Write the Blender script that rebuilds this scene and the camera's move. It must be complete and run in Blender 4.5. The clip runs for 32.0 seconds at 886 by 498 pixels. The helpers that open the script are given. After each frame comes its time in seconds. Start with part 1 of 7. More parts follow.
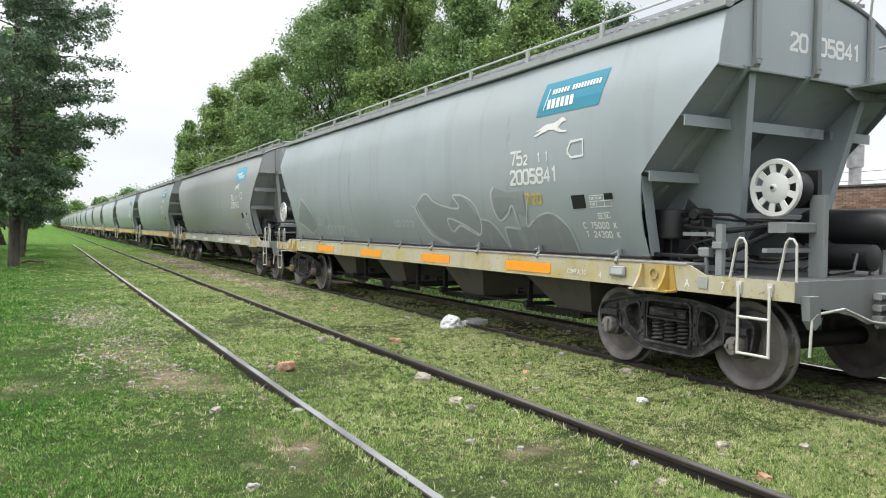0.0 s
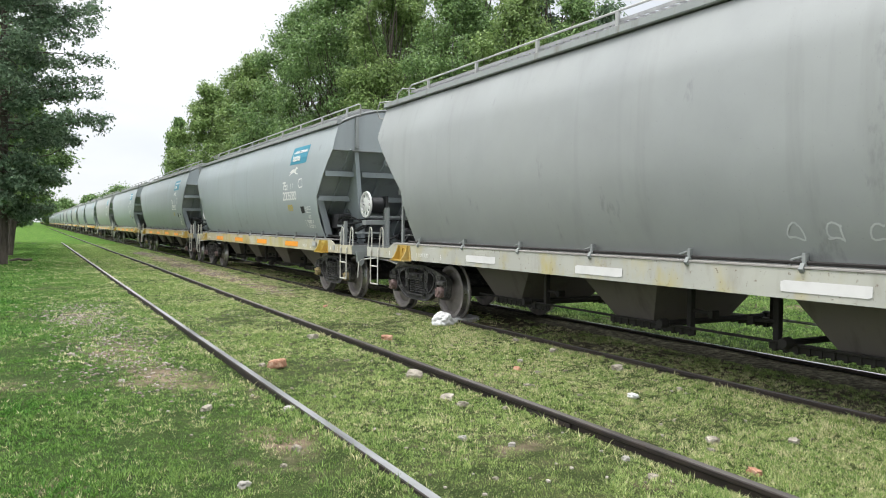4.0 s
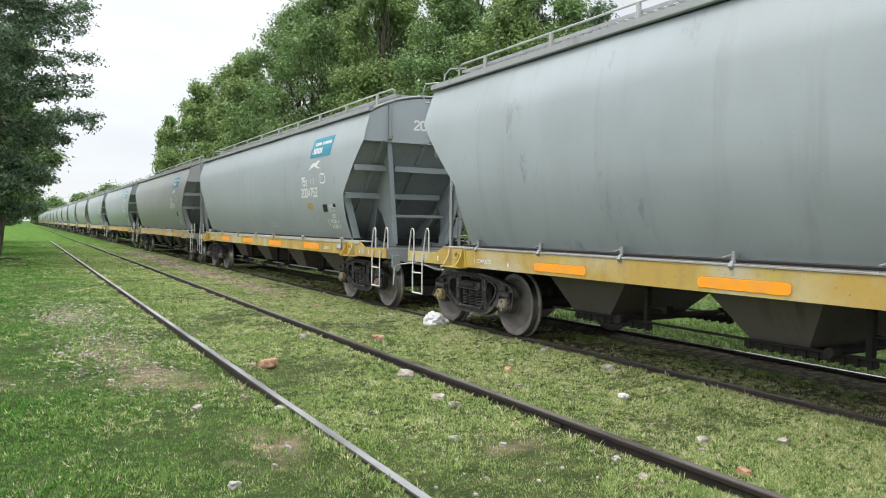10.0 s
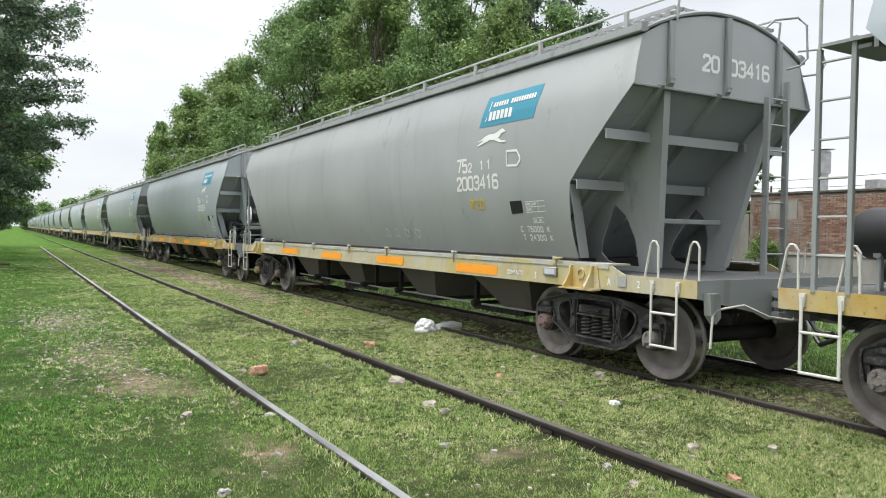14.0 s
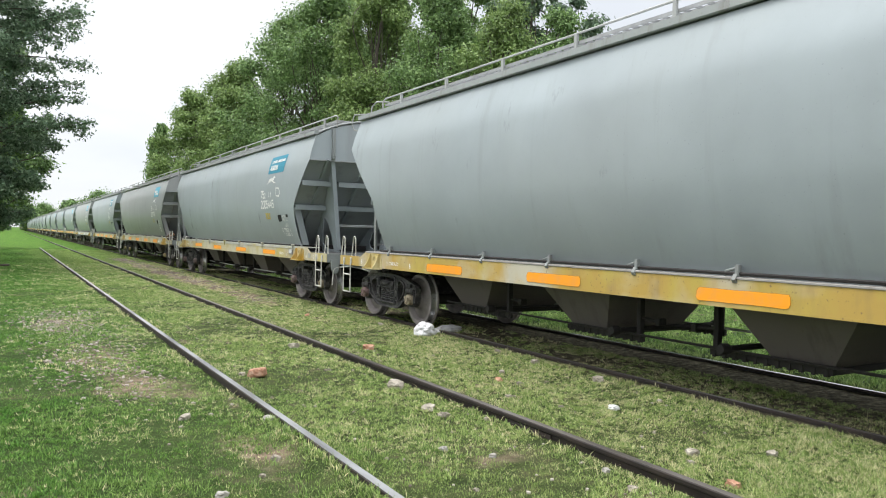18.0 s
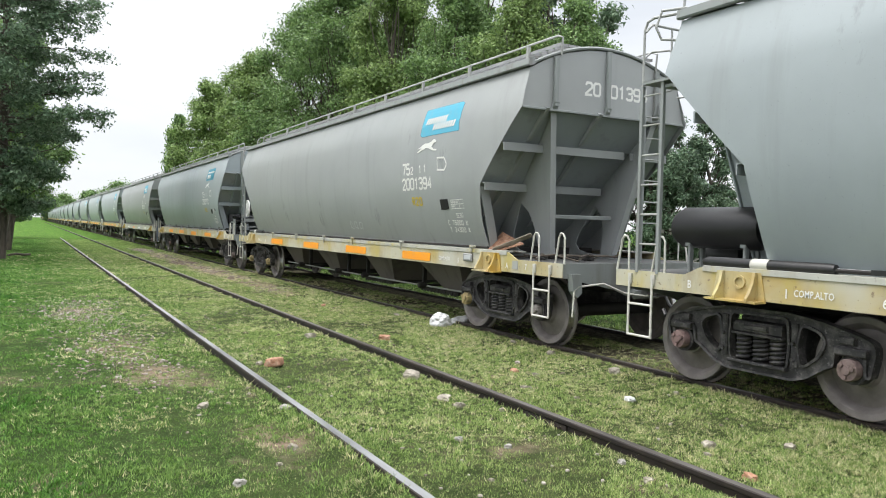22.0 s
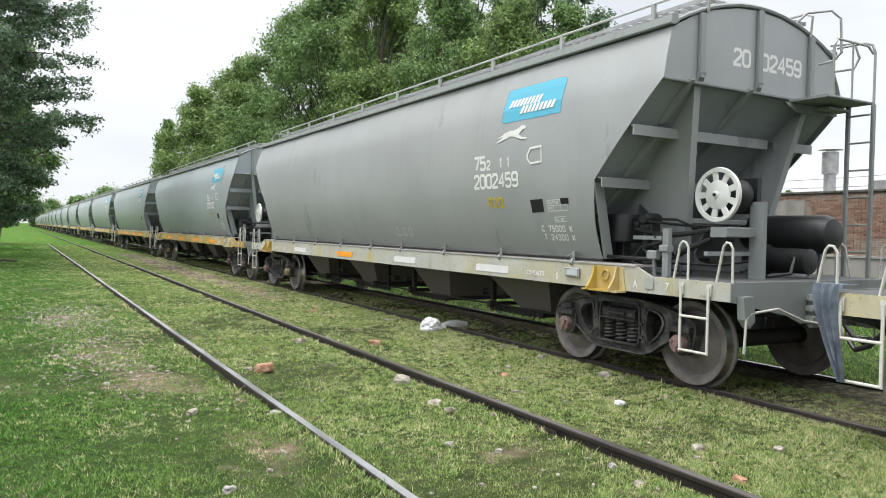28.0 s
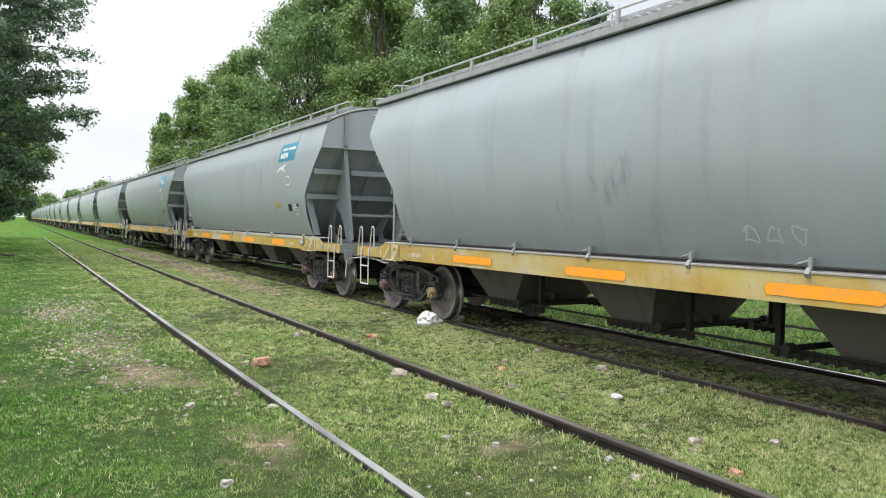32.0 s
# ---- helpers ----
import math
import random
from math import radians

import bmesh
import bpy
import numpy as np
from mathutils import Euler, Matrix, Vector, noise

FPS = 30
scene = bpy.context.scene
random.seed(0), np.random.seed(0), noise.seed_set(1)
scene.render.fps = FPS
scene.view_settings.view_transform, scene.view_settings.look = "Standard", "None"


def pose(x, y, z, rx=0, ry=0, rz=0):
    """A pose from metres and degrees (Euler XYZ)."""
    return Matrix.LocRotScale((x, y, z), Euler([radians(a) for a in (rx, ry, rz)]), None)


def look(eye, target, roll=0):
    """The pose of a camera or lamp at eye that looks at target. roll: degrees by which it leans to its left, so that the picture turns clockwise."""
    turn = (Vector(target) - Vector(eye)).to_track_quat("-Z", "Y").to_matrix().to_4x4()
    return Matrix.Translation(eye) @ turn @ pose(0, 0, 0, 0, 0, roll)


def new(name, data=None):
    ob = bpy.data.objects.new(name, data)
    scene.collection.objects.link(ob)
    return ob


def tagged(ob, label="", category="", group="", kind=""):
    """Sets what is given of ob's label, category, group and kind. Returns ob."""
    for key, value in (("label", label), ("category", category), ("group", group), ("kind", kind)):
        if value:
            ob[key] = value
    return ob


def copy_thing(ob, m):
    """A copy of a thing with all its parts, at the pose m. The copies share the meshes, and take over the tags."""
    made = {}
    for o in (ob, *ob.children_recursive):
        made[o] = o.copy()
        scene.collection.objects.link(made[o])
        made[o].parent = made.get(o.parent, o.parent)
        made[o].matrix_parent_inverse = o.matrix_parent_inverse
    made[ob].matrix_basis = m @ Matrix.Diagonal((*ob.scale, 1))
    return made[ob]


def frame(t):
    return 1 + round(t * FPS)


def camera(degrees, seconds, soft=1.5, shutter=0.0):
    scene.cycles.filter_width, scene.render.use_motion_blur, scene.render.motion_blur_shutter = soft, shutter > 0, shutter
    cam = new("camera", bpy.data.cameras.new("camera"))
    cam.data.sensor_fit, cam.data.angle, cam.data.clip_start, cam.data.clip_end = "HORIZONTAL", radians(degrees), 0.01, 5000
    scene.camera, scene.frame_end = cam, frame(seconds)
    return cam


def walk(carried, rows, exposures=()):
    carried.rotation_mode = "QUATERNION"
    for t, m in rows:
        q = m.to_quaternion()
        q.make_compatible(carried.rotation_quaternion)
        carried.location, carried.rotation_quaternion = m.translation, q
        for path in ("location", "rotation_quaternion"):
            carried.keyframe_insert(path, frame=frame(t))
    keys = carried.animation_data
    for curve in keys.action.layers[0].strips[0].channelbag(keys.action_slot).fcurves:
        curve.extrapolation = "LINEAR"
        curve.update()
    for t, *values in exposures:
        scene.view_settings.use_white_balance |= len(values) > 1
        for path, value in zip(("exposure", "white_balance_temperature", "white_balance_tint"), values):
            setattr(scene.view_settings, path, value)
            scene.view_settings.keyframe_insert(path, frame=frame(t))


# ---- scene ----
EYE_Z = 1.542
cam = camera(61.83, 32.0, soft=1.0)
LOOKS = [
    (0,88.44,-0.73,-28.37), (0.5,88.65,-0.72,-28.80), (1,88.63,-0.58,-29.09), (1.5,88.46,-0.74,-29.21), (2,88.43,-0.66,-29.39),
    (2.5,88.39,-0.70,-29.37), (3,88.22,-0.54,-29.37), (3.5,88.21,-0.57,-29.04), (5.5,88.14,-0.55,-29.23), (6,88.10,-0.54,-29.17),
    (6.5,88.14,-0.56,-28.96), (7,88.12,-0.46,-28.62), (7.5,88.29,-0.63,-28.69), (8,88.28,-0.56,-29.03), (8.5,88.32,-0.42,-29.36),
    (9,88.24,-0.49,-29.74), (9.5,88.28,-0.67,-29.67), (10,88.21,-0.76,-29.71), (10.5,88.18,-0.70,-29.98), (11,88.27,-0.87,-30.11),
    (11.5,88.53,-0.94,-30.37), (12,89.14,-0.67,-30.27), (12.5,89.01,-0.72,-29.86), (13,88.79,-0.89,-30.03), (13.5,88.91,-0.96,-30.06),
    (14,88.74,-0.96,-30.35), (14.5,88.87,-1.00,-30.47), (16.5,88.93,-1.08,-30.11), (17,89.18,-1.14,-30.27), (17.5,89.28,-1.36,-30.46),
    (18,89.00,-1.27,-30.37), (18.5,88.80,-1.38,-30.14), (19,88.55,-1.28,-29.14), (19.5,88.17,-1.41,-29.39), (20,88.16,-1.33,-29.48),
    (20.5,88.09,-1.33,-29.07), (21,88.25,-1.29,-29.16), (21.5,88.20,-1.34,-29.06), (22,88.26,-1.38,-29.13), (22.5,88.34,-1.31,-29.79),
    (23,88.84,-1.26,-30.16), (23.5,88.76,-0.98,-29.85), (24,88.87,-1.02,-29.81), (24.5,88.85,-1.11,-30.12), (25,88.72,-1.05,-30.20),
    (25.5,88.74,-1.18,-30.13), (27.5,88.67,-1.19,-30.26), (28,88.64,-1.23,-29.90), (28.5,88.63,-1.30,-29.67), (29,88.42,-1.16,-29.71),
    (29.5,88.29,-1.27,-29.96), (30,88.18,-1.19,-29.91), (30.5,88.09,-1.17,-30.00), (31,88.09,-1.08,-30.20), (31.5,88.28,-0.96,-29.92),
    (32,88.18,-1.21,-30.12),
]
walk(cam, [(t, pose(0, 0, EYE_Z, a, b, c)) for t, a, b, c in LOOKS], [(0.0, 1.03), (3.0, 1.05), (9.0, 1.01), (12.0, 0.97), (17.0, 1.04), (22.0, 1.06), (29.0, 1.02), (32.0, 1.05)])

from mathutils import geometry

# ---- light ----
SUN_EL, SUN_ROT = radians(68), radians(299)
world = bpy.data.worlds.new("overcast_sky")
scene.world = world
world.use_nodes = True
wn, wl = world.node_tree.nodes, world.node_tree.links
bg = wn["Background"]
sky = wn.new("ShaderNodeTexSky")
sky.sky_type, sky.sun_disc, sky.sun_elevation, sky.sun_rotation = "NISHITA", False, SUN_EL, SUN_ROT
tc = wn.new("ShaderNodeTexCoord")
cloud = wn.new("ShaderNodeTexNoise")
cloud.inputs["Scale"].default_value, cloud.inputs["Detail"].default_value = 2.2, 5.0
stretch = wn.new("ShaderNodeMapping")
stretch.inputs["Scale"].default_value = (1.0, 1.0, 2.6)
ramp = wn.new("ShaderNodeValToRGB")
ramp.color_ramp.elements[0].position, ramp.color_ramp.elements[0].color = 0.3, (6.9, 7.2, 7.65, 1)
ramp.color_ramp.elements[1].position, ramp.color_ramp.elements[1].color = 0.62, (9.3, 9.45, 9.65, 1)
veil = wn.new("ShaderNodeMix")
veil.data_type = "RGBA"
veil.inputs["Factor"].default_value = 0.93
wl.new(tc.outputs["Generated"], stretch.inputs["Vector"])
wl.new(stretch.outputs["Vector"], cloud.inputs["Vector"])
wl.new(cloud.outputs["Fac"], ramp.inputs["Fac"])
wl.new(sky.outputs["Color"], veil.inputs["A"])
sep = wn.new("ShaderNodeSeparateXYZ")
rise = wn.new("ShaderNodeMapRange")
rise.interpolation_type = "SMOOTHSTEP"
rise.inputs["From Min"].default_value, rise.inputs["From Max"].default_value = 0.3, 1.0
rise.inputs["To Min"].default_value, rise.inputs["To Max"].default_value = 0.6, 2.0
dome = wn.new("ShaderNodeMix")
dome.data_type, dome.blend_type = "RGBA", "MULTIPLY"
dome.inputs["Factor"].default_value = 1.0
wl.new(tc.outputs["Generated"], sep.inputs["Vector"])
wl.new(sep.outputs["Z"], rise.inputs["Value"])
wl.new(ramp.outputs["Color"], dome.inputs["A"])
wl.new(rise.outputs["Result"], dome.inputs["B"])
wl.new(dome.outputs["Result"], veil.inputs["B"])
wl.new(veil.outputs["Result"], bg.inputs["Color"])
bg.inputs["Strength"].default_value = 0.10
sun = new("sun", bpy.data.lights.new("sun", "SUN"))
sun.data.energy, sun.data.angle, sun.data.color = 1.3, radians(20), (1.0, 0.97, 0.93)
sun.matrix_world = look((-16, 9, 45), (0, 0, 0))


# ---- materials ----
class Mat:
    """A node material with a few shorthands."""

    def __init__(self, name, rough=0.6, metal=0.0, spec=0.5):
        self.m = bpy.data.materials.new(name)
        self.m.use_nodes = True
        self.n, self.l = self.m.node_tree.nodes, self.m.node_tree.links
        self.b = self.n["Principled BSDF"]
        self.b.inputs["Roughness"].default_value = rough
        self.b.inputs["Metallic"].default_value = metal
        self.b.inputs["Specular IOR Level"].default_value = spec
        self.co = self.n.new("ShaderNodeTexCoord")

    def noise(self, scale, detail=4, rough=0.55, stretch=None, space="Object"):
        t = self.n.new("ShaderNodeTexNoise")
        t.inputs["Scale"].default_value, t.inputs["Detail"].default_value = scale, detail
        t.inputs["Roughness"].default_value = rough
        src = self.co.outputs[space]
        if stretch:
            mp = self.n.new("ShaderNodeMapping")
            mp.inputs["Scale"].default_value = stretch
            self.l.new(src, mp.inputs["Vector"])
            src = mp.outputs["Vector"]
        self.l.new(src, t.inputs["Vector"])
        return t.outputs["Fac"]

    def shifted(self, scale, detail=4, rough=0.55, stretch=(1, 1, 1)):
        """Noise whose field is moved along from object to object, so that repeats differ."""
        t = self.n.new("ShaderNodeTexNoise")
        t.inputs["Scale"].default_value, t.inputs["Detail"].default_value = scale, detail
        t.inputs["Roughness"].default_value = rough
        mp = self.n.new("ShaderNodeMapping")
        mp.inputs["Scale"].default_value = stretch
        self.l.new(self.co.outputs["Object"], mp.inputs["Vector"])
        k = self.n.new("ShaderNodeVectorMath")
        k.operation = "SCALE"
        k.inputs[0].default_value = (31.0, 57.0, 83.0)
        self.l.new(self.random(), k.inputs["Scale"])
        ad = self.n.new("ShaderNodeVectorMath")
        self.l.new(mp.outputs["Vector"], ad.inputs[0])
        self.l.new(k.outputs[0], ad.inputs[1])
        self.l.new(ad.outputs[0], t.inputs["Vector"])
        return t.outputs["Fac"]

    def along(self, axis, lo, hi):
        """0 to 1 along a world axis."""
        g = self.n.new("ShaderNodeNewGeometry")
        sp = self.n.new("ShaderNodeSeparateXYZ")
        r = self.n.new("ShaderNodeMapRange")
        r.inputs["From Min"].default_value, r.inputs["From Max"].default_value = lo, hi
        self.l.new(g.outputs["Position"], sp.inputs["Vector"])
        self.l.new(sp.outputs[axis], r.inputs["Value"])
        return r.outputs["Result"]

    def world_noise(self, scale, detail=4, rough=0.55):
        t = self.n.new("ShaderNodeTexNoise")
        t.inputs["Scale"].default_value, t.inputs["Detail"].default_value = scale, detail
        t.inputs["Roughness"].default_value = rough
        g = self.n.new("ShaderNodeNewGeometry")
        self.l.new(g.outputs["Position"], t.inputs["Vector"])
        return t.outputs["Fac"]

    def random(self, island=False):
        if island:
            return self.n.new("ShaderNodeNewGeometry").outputs["Random Per Island"]
        return self.n.new("ShaderNodeObjectInfo").outputs["Random"]

    def ramp(self, fac, *stops):
        r = self.n.new("ShaderNodeValToRGB")
        e = r.color_ramp.elements
        while len(e) < len(stops):
            e.new(0.5)
        for el, (p, c) in zip(e, stops):
            el.position = p
            el.color = (*c, 1) if len(c) == 3 else c
        self.l.new(fac, r.inputs["Fac"])
        return r.outputs["Color"]

    def mix(self, fac, a, b, kind="MIX"):
        x = self.n.new("ShaderNodeMix")
        x.data_type, x.blend_type = "RGBA", kind
        for sock, v in (("Factor", fac), ("A", a), ("B", b)):
            s = x.inputs[sock]
            if isinstance(v, (int, float)):
                s.default_value = v
            elif isinstance(v, tuple):
                s.default_value = (*v, 1)
            else:
                self.l.new(v, s)
        return x.outputs["Result"]

    def color(self, c):
        if isinstance(c, tuple):
            self.b.inputs["Base Color"].default_value = (*c, 1)
        else:
            self.l.new(c, self.b.inputs["Base Color"])
        return self

    def rough(self, fac, lo, hi):
        r = self.n.new("ShaderNodeMapRange")
        r.inputs["To Min"].default_value, r.inputs["To Max"].default_value = lo, hi
        self.l.new(fac, r.inputs["Value"])
        self.l.new(r.outputs["Result"], self.b.inputs["Roughness"])
        return self

    def bump(self, fac, strength=0.3, dist=0.01):
        bp = self.n.new("ShaderNodeBump")
        bp.inputs["Strength"].default_value, bp.inputs["Distance"].default_value = strength, dist
        self.l.new(fac, bp.inputs["Height"])
        self.l.new(bp.outputs["Normal"], self.b.inputs["Normal"])
        return self


def grey(v):
    return (v, v, v)


def paint(name, base, dirt=(0.16, 0.14, 0.11), rough=0.5, wear=0.35, vary=0.12):
    """Weathered paint: streaks that run down, patches and a slight tint from thing to thing."""
    m = Mat(name, rough)
    patch = m.shifted(0.9, 5)
    streak = m.shifted(3.0, 4, 0.6, (1.0, 1.6, 0.12))
    fine = m.shifted(38, 3)
    c = m.mix(m.ramp(patch, (0.3, grey(0)), (0.75, grey(1))), tuple(v * (1 - vary) for v in base), tuple(v * (1 + vary * 0.5) for v in base))
    c = m.mix(m.random(), c, tuple(v * 1.05 for v in base), "MIX")
    c = m.mix(m.ramp(streak, (0.56, grey(0)), (0.78, grey(wear))), c, dirt)
    c = m.mix(m.ramp(fine, (0.66, grey(0)), (0.74, grey(wear * 0.5))), c, tuple(v * 0.55 for v in dirt))
    m.color(c).rough(patch, rough - 0.08, rough + 0.12).bump(fine, 0.12, 0.002)
    return m.m


def axle_cap_paint():
    """Axle end caps, dusty pink on some wheelsets, ochre or grey on others."""
    m = Mat("dusty_axle_cap", 0.6)
    c = m.ramp(m.random(), (0.0, (0.22, 0.14, 0.132)), (0.5, (0.18, 0.13, 0.12)), (0.62, (0.2, 0.19, 0.175)), (0.8, (0.2, 0.185, 0.17)), (0.9, (0.33, 0.26, 0.12)))
    g = m.noise(22, 4)
    m.color(m.mix(m.ramp(g, (0.45, grey(0)), (0.7, grey(0.8))), c, (0.06, 0.045, 0.038))).bump(g, 0.3, 0.004)
    return m.m


M = {}
def body_paint(name, base, dull):
    """Faded grey side paint with runs, dark scuffs and dull patches."""
    m = Mat(name, 0.45, 0.0, 0.35)
    patch, wide = m.shifted(0.9, 5), m.shifted(0.35, 3)
    c = m.mix(m.ramp(patch, (0.3, grey(0)), (0.75, grey(1))), tuple(v * 0.88 for v in base), tuple(v * 1.07 for v in base))
    c = m.mix(m.ramp(wide, (0.4, grey(0)), (0.7, grey(0.5))), c, dull)
    c = m.mix(m.ramp(m.shifted(2.4, 5, 0.6, (1.0, 1.5, 0.1)), (0.55, grey(0)), (0.78, grey(0.34))), c, (0.2, 0.21, 0.2))
    c = m.mix(m.ramp(m.shifted(1.3, 6, 0.65, (1.0, 1.3, 0.6)), (0.63, grey(0)), (0.71, grey(0.5))), c, (0.13, 0.135, 0.135))
    fine = m.shifted(38, 3)
    c = m.mix(m.ramp(fine, (0.67, grey(0)), (0.74, grey(0.22))), c, (0.12, 0.115, 0.1))
    m.b.inputs["Coat Weight"].default_value, m.b.inputs["Coat Roughness"].default_value = 0.1, 0.25
    m.color(c).rough(patch, 0.34, 0.52).bump(m.shifted(1.6, 3, 0.5, (1.0, 1.0, 0.45)), 0.22, 0.03)
    return m.m


def sill_paint(name, base, stain, share):
    """Sill paint: long stains of another colour, rusty chips and runs."""
    m = Mat(name, 0.55)
    c = m.mix(m.ramp(m.shifted(0.75, 5, 0.55, (1, 1, 2.0)), (0.62 - share * 0.35, grey(0)), (0.8 - share * 0.3, grey(0.85))), base, stain)
    c = m.mix(m.ramp(m.shifted(5.0, 5, 0.6, (1, 1, 0.3)), (0.52, grey(0)), (0.78, grey(0.5))), c, (0.21, 0.15, 0.085))
    c = m.mix(m.ramp(m.shifted(1.7, 5, 0.6, (1, 1, 0.5)), (0.5, grey(0)), (0.66, grey(0.7))), c, (0.46, 0.37, 0.07))
    c = m.mix(m.ramp(m.shifted(0.8, 4), (0.5, grey(0)), (0.66, grey(0.75))), c, (0.5, 0.5, 0.44))
    fine = m.shifted(26, 5)
    c = m.mix(m.ramp(fine, (0.63, grey(0)), (0.7, grey(0.65))), c, (0.14, 0.09, 0.06))
    m.color(c).bump(fine, 0.15, 0.003)
    return m.m


def sprayed(name, base):
    """Sprayed stripe whose edge breaks up: its coverage fades out at the rim."""
    m = Mat(name, 0.55)
    at2 = m.n.new("ShaderNodeAttribute")
    at2.attribute_name = "inside"
    e = m.n.new("ShaderNodeMath")
    e.operation = "MULTIPLY_ADD"
    m.l.new(m.shifted(9.0, 6, 0.65), e.inputs[0])
    e.inputs[1].default_value = 0.3
    m.l.new(at2.outputs["Fac"], e.inputs[2])
    m.l.new(m.ramp(e.outputs[0], (0.36, grey(0)), (0.46, grey(1))), m.b.inputs["Alpha"])
    m.color(m.mix(m.ramp(m.shifted(7, 5), (0.45, grey(0)), (0.75, grey(0.45))), base, tuple(v * 0.6 + 0.12 for v in base)))
    return m.m


M["dash_orange"] = sprayed("sprayed_orange", (0.9, 0.34, 0.012))
M["dash_white"] = sprayed("sprayed_white", (0.7, 0.69, 0.68))
M["cream"] = paint("worn_cream_paint", (0.56, 0.55, 0.5), (0.26, 0.2, 0.15), 0.5, 0.75)
M["body"] = body_paint("wagon_grey_paint", (0.338, 0.38, 0.398), (0.325, 0.35, 0.35))
M["body_warm"] = body_paint("wagon_warm_grey_paint", (0.342, 0.358, 0.358), (0.325, 0.332, 0.32))
M["body_end"] = paint("grimy_grey_end_paint", (0.31, 0.338, 0.348), (0.16, 0.155, 0.145), 0.55, 0.5)
M["rail_grey"] = paint("weathered_grey_handrail", (0.34, 0.345, 0.33), (0.2, 0.17, 0.14), 0.5, 0.6)
M["ledge"] = paint("dusty_ledge_paint", (0.3, 0.285, 0.27), (0.16, 0.125, 0.1), 0.7, 0.6)
M["frame_grey"] = paint("frame_grey_paint", (0.25, 0.268, 0.262), (0.13, 0.105, 0.085), 0.55, 0.75)
M["ochre"] = sill_paint("ochre_sill_paint", (0.44, 0.295, 0.07), (0.5, 0.43, 0.24), 0.35)
M["beige"] = sill_paint("beige_sill_paint", (0.47, 0.435, 0.31), (0.42, 0.31, 0.1), 0.45)
M["pale"] = sill_paint("pale_sill_paint", (0.42, 0.42, 0.38), (0.42, 0.38, 0.24), 0.1)
M["bracket"] = sill_paint("rusty_bracket_paint", (0.42, 0.27, 0.045), (0.5, 0.46, 0.28), 0.55)
M["white"] = paint("white_paint", (0.74, 0.74, 0.71), (0.35, 0.31, 0.26), 0.5, 0.35)
M["teal"] = paint("teal_sign_paint", (0.035, 0.24, 0.34), (0.1, 0.2, 0.24), 0.45, 0.2)
M["sky_blue"] = sprayed("ragged_light_blue_paint", (0.085, 0.4, 0.55))
M["faded_yellow"] = paint("faded_yellow_paint", (0.5, 0.38, 0.06), (0.32, 0.34, 0.26), 0.6, 0.6)
M["black"] = paint("black_plate_paint", (0.006, 0.006, 0.006), (0.02, 0.018, 0.016), 0.7, 0.2)
M["chalk"] = paint("pale_spray_paint", (0.5, 0.52, 0.52), (0.3, 0.31, 0.31), 0.6, 0.7)
M["spray_dark"] = paint("dark_spray_paint", (0.25, 0.27, 0.275), (0.32, 0.35, 0.355), 0.5, 0.9)
M["deck"] = paint("grimy_deck_plate", (0.075, 0.077, 0.075), (0.06, 0.05, 0.042), 0.7, 0.7)
# grimy underframe steel, its base near black to paint in the wagons' deep shade
M["under"] = paint("shade_dark_underframe_grime", (0.016, 0.014, 0.013), (0.045, 0.036, 0.03), 0.75, 0.5)
m = Mat("cast_bogie_grime", 0.6)
dust, grit = m.shifted(7, 8, 0.7), m.shifted(34, 5, 0.6)
c = m.mix(m.ramp(dust, (0.48, grey(0)), (0.66, grey(0.75))), (0.026, 0.025, 0.026), (0.16, 0.15, 0.142))
c = m.mix(m.ramp(m.shifted(2.2, 4), (0.5, grey(0)), (0.7, grey(0.6))), c, (0.012, 0.011, 0.011))
m.color(m.mix(m.ramp(grit, (0.6, grey(0)), (0.72, grey(0.6))), c, (0.3, 0.285, 0.27))).bump(dust, 0.5, 0.01)
M["cast"] = m.m
M["chute"] = paint("dusty_chute_steel", (0.135, 0.119, 0.109), (0.04, 0.034, 0.03), 0.7, 0.6)
M["tank"] = paint("black_tank_paint", (0.014, 0.014, 0.015), (0.05, 0.045, 0.04), 0.45, 0.4)
M["axle_cap"] = axle_cap_paint()

m = Mat("wheel_steel", 0.6, 0.15)
w1 = m.noise(5, 5)
m.color(m.ramp(w1, (0.3, (0.13, 0.115, 0.108)), (0.7, (0.25, 0.225, 0.215)))).rough(w1, 0.45, 0.7).bump(m.noise(30), 0.2, 0.004)
M["wheel"] = m.m
m = Mat("polished_tread_steel", 0.25, 1.0)
m.color(m.ramp(m.noise(9), (0.3, grey(0.35)), (0.7, grey(0.6)))).rough(m.noise(14), 0.2, 0.4)
M["tread"] = m.m
m = Mat("rail_side_rust", 0.75, 0.1)
m.color(m.ramp(m.noise(14, 6, 0.6, (1, 0.3, 1)), (0.3, (0.012, 0.009, 0.008)), (0.7, (0.04, 0.028, 0.022)))).bump(m.noise(60), 0.4, 0.004)
M["rust"] = m.m
m = Mat("worn_rail_head", 0.38, 0.85)
rn = m.noise(7, 5, 0.6, (1, 0.12, 1))
m.color(m.ramp(rn, (0.35, (0.14, 0.142, 0.145)), (0.65, (0.4, 0.405, 0.41)))).rough(rn, 0.3, 0.55)
M["rail_worn"] = m.m
m = Mat("dull_rail_head", 0.5, 0.6)
rn = m.noise(7, 5, 0.6, (1, 0.12, 1))
m.color(m.ramp(rn, (0.35, (0.06, 0.052, 0.047)), (0.65, (0.16, 0.148, 0.138)))).rough(rn, 0.35, 0.6)
M["rail_dull"] = m.m
m = Mat("bright_rail_head", 0.16, 1.0)
